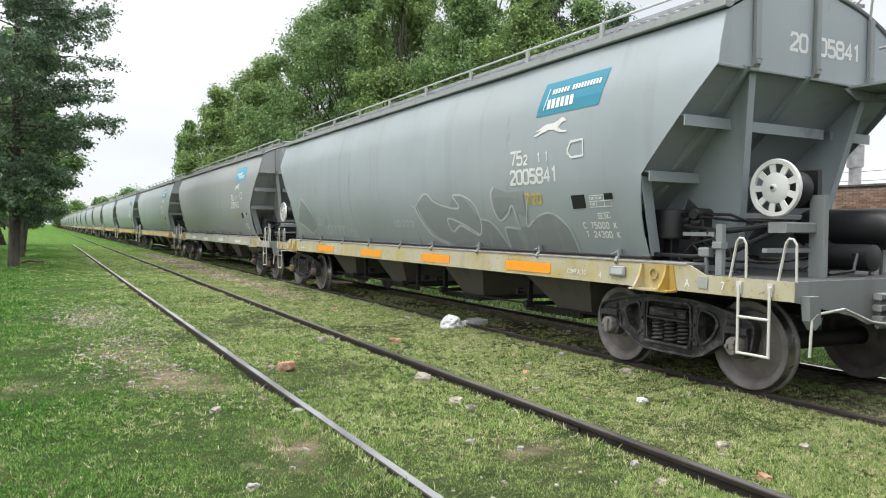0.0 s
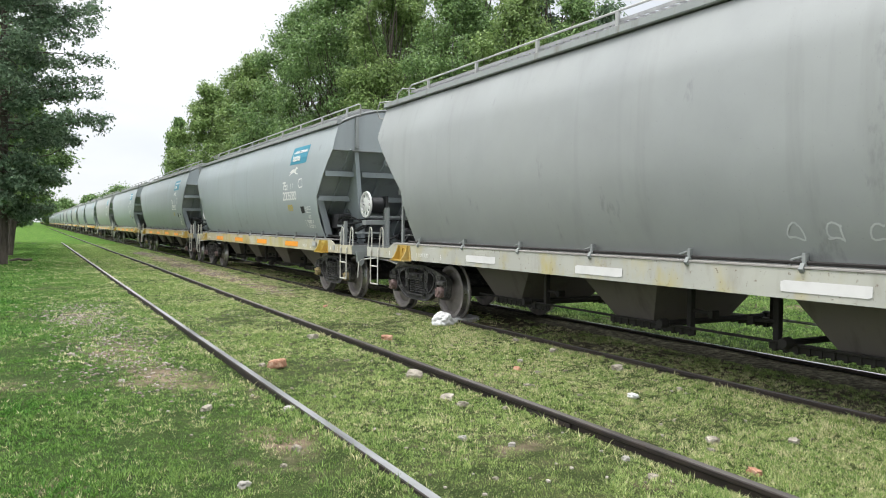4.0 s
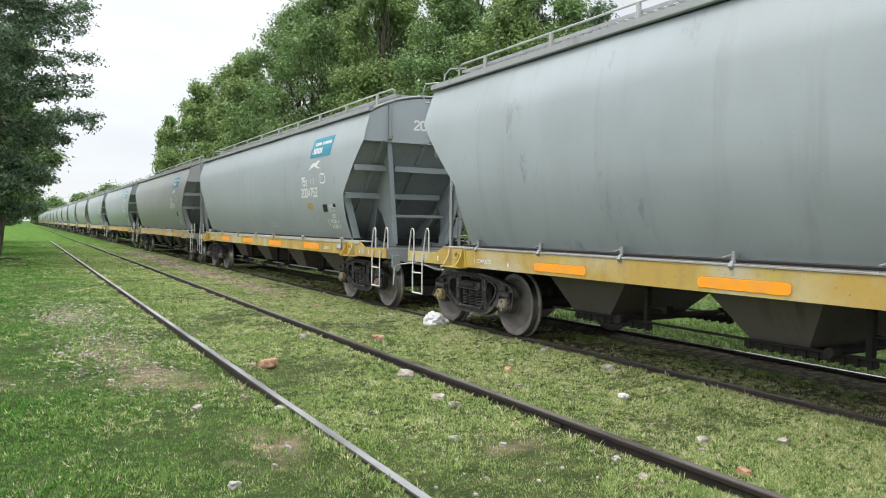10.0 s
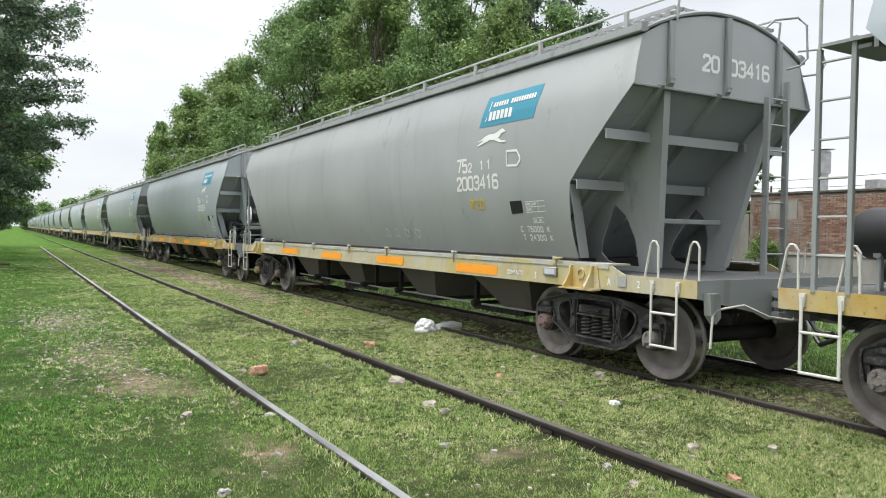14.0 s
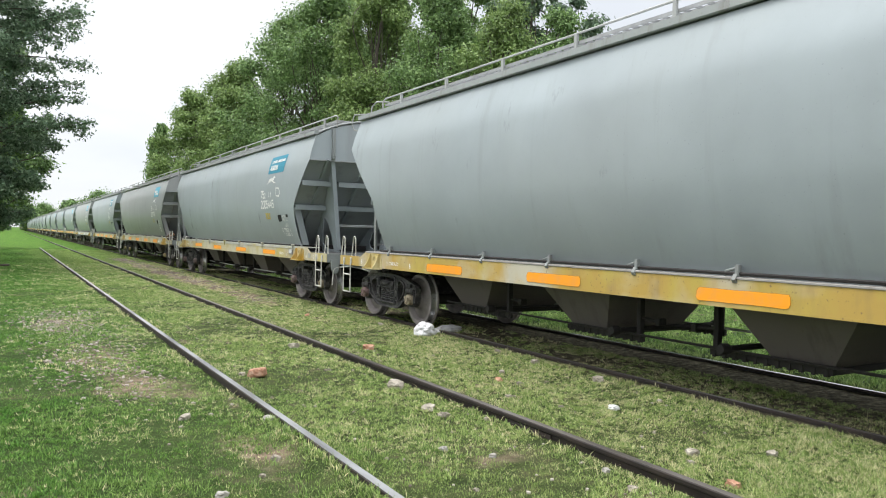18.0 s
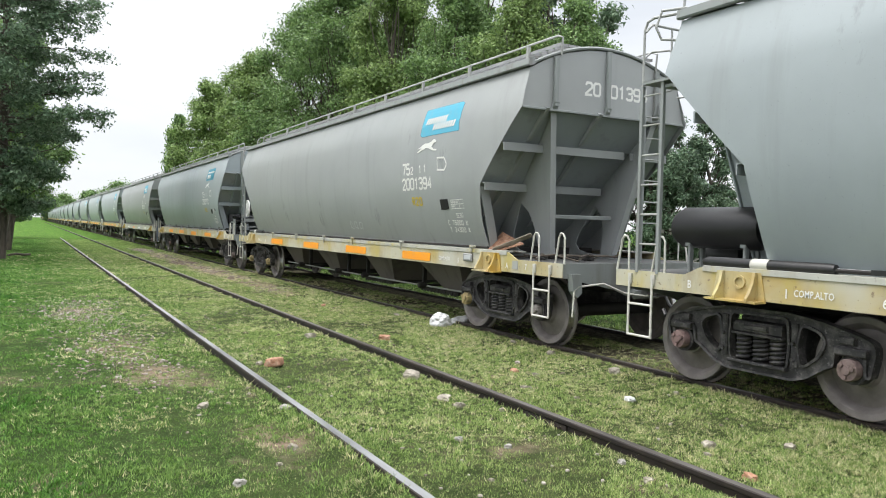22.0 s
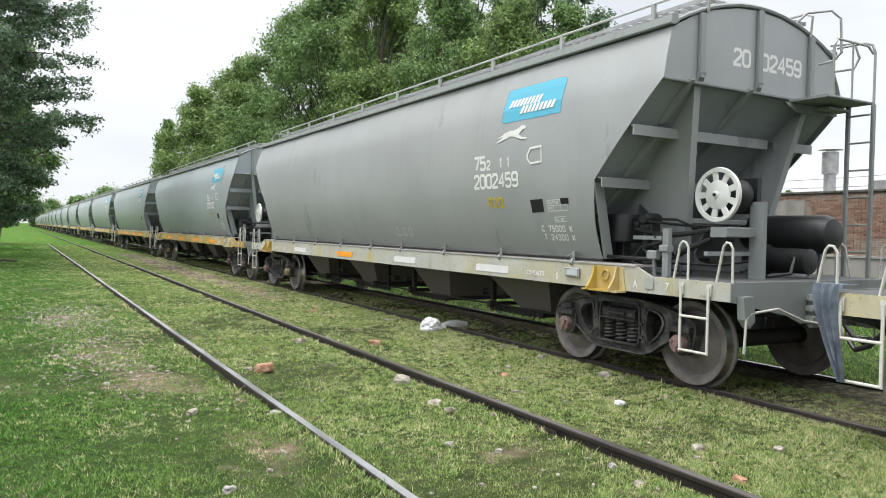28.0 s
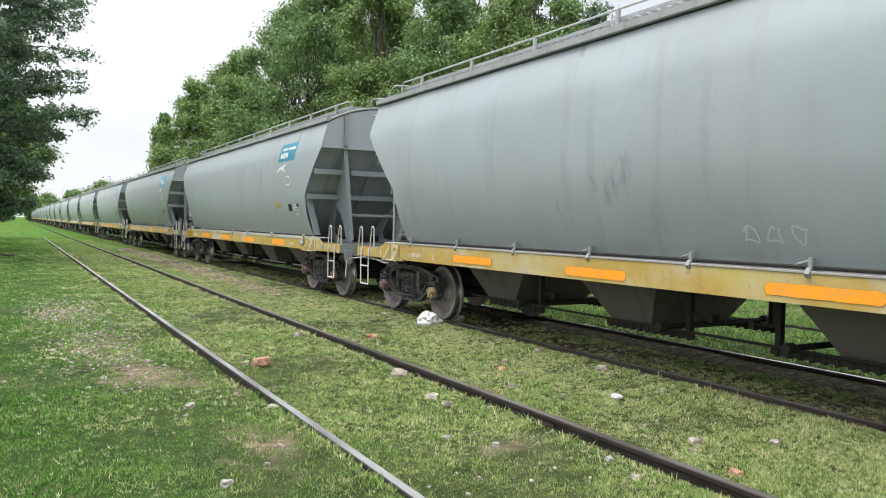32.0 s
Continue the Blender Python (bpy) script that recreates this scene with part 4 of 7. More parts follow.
    if not far:
        pm = Shape().box(-0.84, -0.8, -0.025, 0.025, 3.7, 3.97, 0.004).box(-0.84, -0.3, -0.02, 0.02, 3.82, 3.845).mesh(M["rail_grey"], "walk_post", True)
        for i in range(9):
            y = -6.2 + 1.55 * i
            at(part("walk_post", pm, None, w), pose(0, y, 0))
            at(part("walk_post", pm, None, w), pose(0, y, 0, 0, 0, 180))
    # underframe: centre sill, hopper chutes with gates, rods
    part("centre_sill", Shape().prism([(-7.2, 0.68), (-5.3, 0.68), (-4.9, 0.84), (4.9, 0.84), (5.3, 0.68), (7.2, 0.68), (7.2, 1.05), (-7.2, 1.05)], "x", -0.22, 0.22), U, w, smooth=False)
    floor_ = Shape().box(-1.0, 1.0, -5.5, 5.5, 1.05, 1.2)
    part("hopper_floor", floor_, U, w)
    for y in (-3.9, -1.4, 1.4, 3.9):
        ch = Shape()
        k, end = (1 if y < 0 else -1), abs(y) > 3
        a1, a2, c1, c2 = (0.75, 0.95, 0.42, 0.22) if end else (0.78, 0.7, 0.3, 0.3)
        if k < 0:
            a1, a2, c1, c2 = a2, a1, c2, c1
        ch.add([(-0.96, y - a1, 1.06), (0.96, y - a1, 1.06), (0.96, y + a2, 1.06), (-0.96, y + a2, 1.06), (-0.62, y - c1, 0.42), (0.62, y - c1, 0.42), (0.62, y + c2, 0.42), (-0.62, y + c2, 0.42)], [(0, 1, 5, 4), (1, 2, 6, 5), (2, 3, 7, 6), (3, 0, 4, 7), (4, 5, 6, 7), (3, 2, 1, 0)])
        chute = part("hopper_chute", ch, M["chute"], w, smooth=False)
        lo, hi = sorted((y - k * 0.33, y + k * 0.95))
        gate = Shape().box(-0.66, 0.66, y - 0.33, y + 0.33, 0.36, 0.42, 0.01)
        for x in (-0.69, 0.66):
            gate.box(x, x + 0.03, lo, hi, 0.36, 0.43, 0.006)
            for j in range(11):
                q = lo + (hi - lo) * (j + 0.5) / 11
                gate.box(x - 0.012, x, q - 0.018, q + 0.018, 0.345, 0.43)
                gate.box(x + 0.03, x + 0.042, q - 0.018, q + 0.018, 0.345, 0.43)
        part("chute_gate", gate, U, chute)
        gear = Shape().box(-0.7, -0.63, y + k * 0.88 - 0.03, y + k * 0.88 + 0.03, 0.4, 1.05, 0.006).box(0.63, 0.7, y + k * 0.88 - 0.03, y + k * 0.88 + 0.03, 0.4, 1.05, 0.006)
        gear.tube([(-0.86, y + k * 0.66, 0.46), (0.86, y + k * 0.66, 0.46)], 0.03, 8)
        gear.lathe([(0.045, -0.9), (0.055, -0.87), (0.055, -0.8), (0.04, -0.78)], "x", (0, y + k * 0.66, 0.46), 10)
        gear.lathe([(0.045, 0.78), (0.055, 0.8), (0.055, 0.87), (0.04, 0.9)], "x", (0, y + k * 0.66, 0.46), 10)
        gear.tube([(-0.66, y + k * 0.9, 0.62), (-0.66, y + k * 1.2, 0.6)], 0.02, 6).box(-0.7, -0.6, y + k * 1.16 - 0.03, y + k * 1.16 + 0.03, 0.56, 0.64, 0.01)
        part("gate_gear", gear, U, chute)
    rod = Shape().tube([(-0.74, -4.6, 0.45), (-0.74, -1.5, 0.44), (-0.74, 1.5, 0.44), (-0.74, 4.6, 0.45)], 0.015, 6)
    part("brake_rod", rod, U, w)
    at(part("brake_rod", rod, M["rail_grey"], w, "grey brake rod"), TURN)
    # running gear
    pieces = {
        "bolster": Shape().box(-0.92, 0.92, -0.31, 0.31, 0.33, 0.74, 0.03).mesh(M["cast"], "bogie", True),
        "bolster_end": Shape().box(-1.1, -0.88, -0.25, 0.25, 0.585, 0.69, 0.02).box(-1.13, -1.08, -0.12, 0.12, 0.62, 0.665, 0.01).box(-1.12, -0.95, -0.26, 0.26, 0.572, 0.59).mesh(M["cast"], "bolster_end", True),
        "frame": side_frame_shape(1 if far else 3).mesh(M["cast"], "side_frame", True),
        "coil_a": coil_shape(-0.175).mesh(M["cast"], "coil", True), "coil_b": coil_shape(0.0).mesh(M["cast"], "coil", True), "coil_c": coil_shape(0.175).mesh(M["cast"], "coil", True),
    }
    for k, d in (("saddle_a", -0.865), ("saddle_b", 0.865)):
        s = Shape().box(-1.12, -0.96, d - 0.13, d + 0.13, 0.53, 0.6, 0.015)
        s.lathe([(0.12, -1.07), (0.125, -1.0), (0.125, -0.95)], "x", (0, d, 0.427), 20)
        pieces[k] = s.mesh(M["cast"], "bearing_saddle", True)
    wm = wheelset_mesh(12 if far else 28)
    build_bogie(w, -6.075, wm, pieces, far)
    build_bogie(w, 6.075, wm, pieces, far)
    return w


def thing_part_wheel(w, far=False):
    """The white brake handwheel: rim, pierced disc, hub."""
    s, c, spokes = Shape(), (-0.72, -7.03, 1.9), []
    s.lathe([(0.228, -0.018), (0.266, -0.022), (0.275, 0.0), (0.266, 0.022), (0.228, 0.018), (0.224, 0.0), (0.228, -0.018)], "x", c, 40, False)
    s.lathe([(0.025, -0.045), (0.04, -0.028), (0.125, -0.018), (0.145, -0.008), (0.145, 0.01), (0.03, 0.01)], "x", c, 28)
    for i in range(9):
        a = 2 * math.pi * i / 9
        d, e = (math.cos(a), math.sin(a)), (-math.sin(a), math.cos(a))
        q = [(c[0], c[1] + r * d[0] + k * e[0], c[2] + r * d[1] + k * e[1]) for r, k in ((0.13, -0.026), (0.246, -0.034), (0.246, 0.034), (0.13, 0.026))]
        spokes.append(Shape().plate(q, 0.016))
    if far:
        for k in spokes:
            s.add(k.v, k.f)
    ob = part("brake_handwheel", s, M["white"], w, "white nine-spoked brake handwheel")
    for k in () if far else spokes:
        part("spoke", k, M["white"], ob)
    part("handwheel_shaft", Shape().lathe([(0.016, -0.06), (0.016, 0.0), (0.03, 0.012), (0.03, 0.12)], "x", c, 10), M["tank"], ob)
    return ob


# ---- markings, laid on the side that faces the camera ----
def wrap(pts, lift=0.002, turned=False):
    """(along, height) on the side sheet, along measured from the wagon's middle to its front."""
    out = []
    for u, z in pts:
        u = u + 0.11
        x = -(half(z) + lift + 0.002 + (dent(u, z, 1) if turned else dent(-u, z, -1)))
        out.append((-x, u, z) if turned else (x, -u, z))
    return out


def patch(quad, nu=6, nz=6, lift=0.002, turned=False):
    """A painted field between four corners (tl, tr, br, bl), following the sheet."""
    s = Shape()
    pts = []
    for i in range(nz + 1):
        for j in range(nu + 1):
            a, b = i / nz, j / nu
            top = [quad[0][k] * (1 - b) + quad[1][k] * b for k in (0, 1)]
            bot = [quad[3][k] * (1 - b) + quad[2][k] * b for k in (0, 1)]
            pts.append([top[k] * (1 - a) + bot[k] * a for k in (0, 1)])
    m = nu + 1
    s.add(wrap(pts, lift, turned), [(i * m + j, i * m + j + 1, (i + 1) * m + j + 1, (i + 1) * m + j) for i in range(nz) for j in range(nu)])
    return s


def lettering(text, size, place, squeeze=1.0, spacing=1.05):
    """Letters of the built-in font as a flat shape; place maps (across, up) to space."""
    cu = bpy.data.curves.new("letters", "FONT")
    cu.body, cu.size, cu.space_character, cu.resolution_u = text, size * 1.4, spacing, 2
    cu.offset = 0.03 * size
    ob = bpy.data.objects.new("letters", cu)
    me = bpy.data.meshes.new_from_object(ob)
    s = Shape()
    s.v = [place(v.co.x * squeeze, v.co.y) for v in me.vertices]
    s.f = [tuple(p.vertices) for p in me.polygons]
    bpy.data.objects.remove(ob)
    bpy.data.meshes.remove(me)
    bpy.data.curves.remove(cu)
    return s


def on_side(u0, z0, turned, lift=0.002):
    """Writing on the side runs from the middle of the wagon towards its front end."""
    def place(a, b):
        return wrap([(u0 + a, z0 + b)], lift, turned)[0]
    return place


def stroke(pts, wd, turned, lift=0.004):
    """A painted line of a given width."""
    edge, n = [], len(pts)
    for i in range(n):
        a, b = pts[max(0, i - 1)], pts[min(n - 1, i + 1)]
        if i in (0, n - 1) and pts[0] == pts[-1]:
            a, b = pts[-2], pts[1]
        d = Vector((b[0] - a[0], b[1] - a[1])).normalized() * wd * 0.5
        edge += [(pts[i][0] - d.y, pts[i][1] + d.x), (pts[i][0] + d.y, pts[i][1] - d.x)]
    return Shape().add(wrap(edge, lift, turned), [(2 * i, 2 * i + 2, 2 * i + 3, 2 * i + 1) for i in range(n - 1)])


FIGURES = {
    "0": [[(0, .15), (0, .85), (.12, 1), (.48, 1), (.6, .85), (.6, .15), (.48, 0), (.12, 0), (0, .15)]],
    "1": [[(.12, .8), (.33, 1), (.33, 0)]],
    "2": [[(0, .78), (.12, 1), (.48, 1), (.6, .85), (.6, .62), (.02, .1), (.02, 0), (.62, 0)]],
    "3": [[(0, .85), (.12, 1), (.48, 1), (.6, .85), (.6, .64), (.46, .54), (.2, .54)], [(.53, .41), (.6, .36), (.6, .15), (.48, 0), (.12, 0), (0, .15)]],
    "4": [[(.46, .43), (.46, 1), (.02, .32), (.64, .32)], [(.46, 0), (.46, .21)]],
    "5": [[(.58, 1), (.03, 1), (.03, .56), (.45, .58), (.6, .45), (.6, .15), (.48, 0), (.12, 0), (0, .15)]],
    "6": [[(.58, .87), (.45, 1), (.12, 1), (0, .85), (0, .15), (.12, 0), (.48, 0), (.6, .15), (.6, .42), (.48, .55), (.11, .55)]],
    "7": [[(0, 1), (.6, 1), (.25, 0)]],
    "8": [[(.12, .55), (0, .66), (0, .88), (.12, 1), (.48, 1), (.6, .88), (.6, .66), (.48, .55), (.12, .55)], [(.05, .42), (0, .36), (0, .13), (.12, 0), (.48, 0), (.6, .13), (.6, .36), (.55, .42)]],
    "9": [[(.02, .13), (.15, 0), (.48, 0), (.6, .15), (.6, .85), (.48, 1), (.12, 1), (0, .85), (0, .58), (.12, .45), (.49, .45)]],
    "C": [[(.6, .8), (.48, 1), (.12, 1), (0, .85), (0, .15), (.12, 0), (.48, 0), (.6, .2)]],
    "T": [[(0, 1), (.6, 1)], [(.3, .88), (.3, 0)]],
    "K": [[(0, 0), (0, 1)], [(.58, 1), (.14, .5), (.6, 0)]],
    "R": [[(0, 0), (0, 1), (.45, 1), (.58, .85), (.58, .65), (.45, .5), (.12, .5)], [(.3, .38), (.6, 0)]],
    " ": [],
}


def stencil(text, size, place, step=0.8, bold=0.19):
    """Angular stencilled figures; place maps (across, up) to space."""
    s = Shape()
    for i, ch in enumerate(text):
        for line in FIGURES[ch]:
            n, edge = len(line), []
            for j, (a, b) in enumerate(line):
                p, q = line[max(0, j - 1)], line[min(n - 1, j + 1)]
                if line[0] == line[-1] and j in (0, n - 1):
                    p, q = line[-2], line[1]
                d0 = Vector((a - p[0], b - p[1]))
                d1 = Vector((q[0] - a, q[1] - b))
                d = (d0.normalized() + d1.normalized()).normalized()
                wide = bold * 0.5 / max(0.55, d.dot((d1 if d1.length else d0).normalized()))
                for sg in (1, -1):
                    edge.append(place((i * step + 0.09 + a - sg * d.y * wide) * size, (b * 0.9 + 0.05 + sg * d.x * wide) * size))
            s.add(edge, [(2 * j, 2 * j + 2, 2 * j + 3, 2 * j + 1) for j in range(n - 1)])
    return s


def mark_wagon(w, num, sign, sill, turned, seed, scrawl=0):
    rnd = random.Random(seed)
    k = turned
    if sign == "teal":
        part("sign_field", patch([(4.2, 3.24), (5.36, 3.24), (5.24, 2.85), (4.08, 2.85)], turned=k), M["teal"], w, "teal sign panel", False)
        bars = Shape()
        for u0, u1, z0, z1 in ((4.36, 4.69, 3.09, 3.15), (4.74, 5.25, 3.09, 3.15), (4.34, 4.86, 2.92, 3.035)):
            n = max(3, round((u1 - u0) / (0.051 if z0 > 3 else 0.087)))
            for i in range(n):
                a, b = u0 + (u1 - u0) * i / n, u0 + (u1 - u0) * (i + 0.72) / n
                sk = (z0 - 2.85) * 0.3 - 0.06
                bars.add(wrap([(a + sk, z1), (b + sk, z1), (b + sk - 0.01, z0), (a + sk - 0.01, z0)], 0.008, k), [(0, 1, 2, 3)])
        bars.add(wrap([(4.3, 3.17), (4.315, 3.17), (4.23, 2.92), (4.215, 2.92)], 0.008, k), [(0, 1, 2, 3)])
        tagged(part("sign_writing", bars, M["white"], w, "white bars on the sign", False), kind="stuff")
    elif sign == "blue":
        f = part("sign_field", patch([(4.14, 3.3), (5.42, 3.3), (5.38, 2.82), (4.06, 2.82)], 10, 8, turned=k), M["sky_blue"], w, "faded light blue sign panel", False)
        f.data.attributes.new("inside", "FLOAT", "POINT").data.foreach_set("value", [min(1.0, 0.5 * min(i % 11, 10 - i % 11, i // 11, 8 - i // 11)) for i in range(99)])
        bars = Shape()
        for u0, u1, z0, z1, n in ((4.3, 4.95, 3.03, 3.12, 9), (4.55, 5.22, 2.93, 3.02, 9)):
            for i in range(n):
                a, b = u0 + (u1 - u0) * i / n, u0 + (u1 - u0) * (i + 0.7) / n
                bars.add(wrap([(a + 0.03, z1), (b + 0.03, z1), (b - 0.02, z0), (a - 0.02, z0)], 0.008, k), [(0, 1, 2, 3)])
        tagged(part("sign_writing", bars, M["white"], w, "white bars on the sign", False), kind="stuff")
    # the running-animal badge, as a plain shape
    legs = ([(4.2, 2.7), (4.1, 2.655), (3.99, 2.62), (4.05, 2.615), (4.17, 2.645), (4.27, 2.66)], [(4.47, 2.69), (4.55, 2.645), (4.66, 2.63), (4.63, 2.612), (4.52, 2.62), (4.4, 2.66)])
    trunk = [(4.0, 2.675), (4.1, 2.69), (4.18, 2.725), (4.28, 2.745), (4.38, 2.74), (4.46, 2.755), (4.53, 2.785), (4.57, 2.79), (4.63, 2.757), (4.62, 2.742), (4.55, 2.735), (4.5, 2.69), (4.4, 2.66), (4.3, 2.675), (4.22, 2.66), (4.15, 2.68), (4.08, 2.675)]
    badge = Shape()
    for n, line in enumerate((trunk, *legs)):
        badge.add(wrap([(u + 0.06, z) for u, z in line], 0.004 + 0.0015 * n, k), [tuple(range(len(line)))])
    part("badge", badge, M["white"], w, "white badge shape", False)
    if num:
        part("number_top", stencil("75", 0.18, on_side(3.54, 2.29, k)), M["white"], w, "white painted figures", False)
        part("number_top", stencil("2", 0.12, on_side(3.84, 2.29, k)), M["white"], w, "white painted figures", False)
        part("number_top", stencil("1", 0.12, on_side(4.12, 2.3, k)), M["white"], w, "white painted figures", False)
        part("number_top", stencil("1", 0.12, on_side(4.28, 2.3, k)), M["white"], w, "white painted figures", False)
        part("number", stencil(num, 0.182, on_side(3.53, 2.05, k), 0.79), M["white"], w, "white painted running number", False)
        for u, z, word in ((4.87, 1.505, "C"), (5.0, 1.505, "75000"), (5.385, 1.505, "K"), (4.89, 1.405, "T"), (5.02, 1.405, "24300"), (5.405, 1.405, "K")):
            part("load_text", stencil(word, 0.068, on_side(u, z, k), 0.95, 0.22), M["white"], w, "", False)
    tag = [(4.69, 2.43), (4.75, 2.51), (4.96, 2.52), (4.96, 2.34), (4.75, 2.33), (4.69, 2.39), (4.69, 2.43)]
    if k:
        tag = [(9.65 - u, z) for u, z in tag]
    tag = [(u + 0.04, z - 0.02) for u, z in tag]
    part("arrow_outline", stroke(tag, 0.03, k), M["white"], w, "white arrow outline", False)
    part("black_plate", patch([(4.74, 1.88), (4.98, 1.885), (4.985, 1.735), (4.75, 1.725)], 2, 2, turned=k), M["black"], w, "black plate", False)
    part("yellow_mark", stencil("R20", 0.125, on_side(3.84, 1.8, k), 0.95, 0.25), M["faded_yellow"], w, "faded yellow stencilled figures", False)
    tab = Shape()
    def more(q):
        tab.add(q.v, q.f)

    for u0, u1, z0, z1 in ((5.06, 5.42, 1.74, 1.865), (5.16, 5.36, 1.615, 1.67)):
        more(stroke([(u0, z1), (u1, z1 + 0.008), (u1, z0 + 0.008), (u0, z0), (u0, z1)], 0.009, k))
    more(stroke([(5.06, 1.803), (5.42, 1.81)], 0.008, k))
    for u in (5.17, 5.3):
        more(stroke([(u, 1.867), (u, 1.745)], 0.007, k))
    for u, z in ((5.075, 1.822), (5.19, 1.824), (5.075, 1.76), (5.175, 1.628), (5.275, 1.63)):
        for j in range(3 if z < 1.7 else 4):
            more(stroke([(u + j * 0.022, z), (u + j * 0.022, z + 0.03)], 0.012, k))
    if seed % 3:
        part("date_patch", patch([(5.31, 1.885), (5.45, 1.887), (5.45, 1.82), (5.31, 1.818)], 2, 2, 0.005, k), M["black"], w, "dark date patch", False)
    part("stencil_table", tab, M["white"], w, "", False)
    # sill colours and dashes
    for ch in w.children:
        if ch.name.startswith("side_sill"):
            ch.material_slots[0].link = "OBJECT"
            ch.material_slots[0].material = M[sill]
        elif num in ("2001543", "2001394", "2002459", "2003416") and ch.data and ch.data.materials and ch.data.materials[0] == M["body"]:
            ch.material_slots[0].link = "OBJECT"
            ch.material_slots[0].material = M["body_warm"]
    xx = 1.306 if k else -1.306
    sg = -1 if not k else 1
    def sill_face(a, b):
        return (xx, sg * a, b - SAG)

    def stripe(u0, u1, z0, z1, rim, mat):
        nu, nz = 16, 6
        g = Shape().add([sill_face(u0 + (u1 - u0) * i / nu, z0 + (z1 - z0) * j / nz) for j in range(nz + 1) for i in range(nu + 1)], [(j * (nu + 1) + i, j * (nu + 1) + i + 1, (j + 1) * (nu + 1) + i + 1, (j + 1) * (nu + 1) + i) for j in range(nz) for i in range(nu)])
        ob = part("sill_dash", g, mat, w, "", False)
        ob.data.attributes.new("inside", "FLOAT", "POINT").data.foreach_set("value", [min(1.0, rim * min(i * 1.6, (nu - i) * 1.6, j, nz - j)) for j in range(nz + 1) for i in range(nu + 1)])

    crisp = 1.0 if sill == "pale" else (0.32, 0.9, 0.75, 0.45)[seed % 4]
    for i, u in enumerate((-4.27, -1.74, 0.84, 3.42)):
        q = rnd.uniform(-0.05, 0.05)
        z = 1.0 + rnd.uniform(-0.012, 0.008)
        if sill == "pale":
            stripe(u + q + 0.12, u + q + 0.92, z, z + 0.105, crisp, M["dash_orange" if num == "2002459" and i == 1 else "dash_white"])
        else:
            stripe(u + q - 0.03, u + q + rnd.uniform(0.96, 1.06), z - 0.02, z + 0.125, crisp, M["dash_orange"])
    for u in (4.68, -5.58):
        part("sill_text", lettering("COMP.ALTO", 0.057, (lambda a, b, u=u: sill_face(u + a, 1.02 + b)), 0.75), M["white"], w, "", False)
    for u, txt in ((-5.66, "I"), (-4.86, ("6", "3", "5", "B")[seed % 4]), (5.25, ("5", "4", "5")[seed % 3]), (6.5, "A"), (6.93, ("2", "7")[seed % 2]), (-6.7, "B")):
        part("sill_text", lettering(txt, 0.075, (lambda a, b, u=u: sill_face(u + a, 1.0 + b)), 0.8), M["white"], w, "", False)
    plate = Shape().box(min(xx, xx + 0.02 * sg), max(xx, xx + 0.02 * sg), min(sg * 5.44, sg * 5.68), max(sg * 5.44, sg * 5.68), 1.04, 1.15, 0.012).down(SAG)
    part("sill_patch", Shape().box(min(xx, xx + 0.004 * sg), max(xx, xx + 0.004 * sg), min(sg * 6.66, sg * 6.78), max(sg * 6.66, sg * 6.78), 0.955, 1.06), M["rail_grey"], w, "pale square patch", False)
    pl = part("maker_plate", plate, M["galv"], w, "", False)
    part("plate_face", Shape().box(min(xx + 0.021 * sg, xx + 0.024 * sg), max(xx + 0.021 * sg, xx + 0.024 * sg), min(sg * 5.47, sg * 5.65), max(sg * 5.47, sg * 5.65), 1.065, 1.125).down(SAG), M["chalk"], pl, "pale writing field", False)
    if num:
        endp = (lambda a, b: (-0.4 + a, -6.903, 3.25 + b)) if not k else (lambda a, b: (0.4 - a, 6.903, 3.25 + b))
        part("end_number", stencil(num[:2], 0.175, endp), M["white"], w, "white painted figures", False)
        endq = (lambda a, b: (0.035 + a, -6.903, 3.25 + b)) if not k else (lambda a, b: (-0.035 - a, 6.903, 3.25 + b))
        part("end_number", stencil(num[2:], 0.175, endq, 0.78), M["white"], w, "white painted figures", False)
    # sprayed shapes and loops on the side
    def loops(u0, u1, z, size, n):
        for i in range(n):
            u, ph, pts = u0 + (u1 - u0) * (i + 0.5) / n, rnd.uniform(0, 6), []
            for j in range(22):
                a = ph + j * 0.31
                pts.append((u + size * (0.8 * math.cos(a) + 0.35 * math.cos(2.3 * a + i)), max(1.25, z + size * (0.9 * math.sin(a) + 0.3 * math.sin(3.1 * a)))))
            part("spray_scrawl", stroke(pts, 0.016, k), M["chalk"], w, "pale sprayed loops", False)

    if scrawl == 5:
        kite = [(-5.26, 2.14), (-4.61, 1.77), (-4.55, 1.42), (-4.88, 1.3), (-5.71, 1.6)]
        fine = []
        for (u0, z0), (u1, z1) in zip(kite, kite[1:] + kite[:1]):
            fine += [(u0 + (u1 - u0) * f + rnd.uniform(-0.012, 0.012), z0 + (z1 - z0) * f + 0.03 * math.sin(f * 3.1)) for f in (0.0, 0.25, 0.5, 0.75)]
        disc = [(-5.0 + (p + 5.0) * f, 1.65 + (q - 1.65) * f) for f in (1.0, 0.8, 0.6, 0.4, 0.2) for p, q in fine] + [(-5.0, 1.65)]
        part("spray_field", Shape().add(wrap(disc, 0.007, k), [(r * 20 + j, r * 20 + (j + 1) % 20, r * 20 + 20 + (j + 1) % 20, r * 20 + 20 + j) for r in range(4) for j in range(20)] + [(80 + j, 80 + (j + 1) % 20, 100) for j in range(20)]), M["spray_dark"], w, "dull dark sprayed field", False)
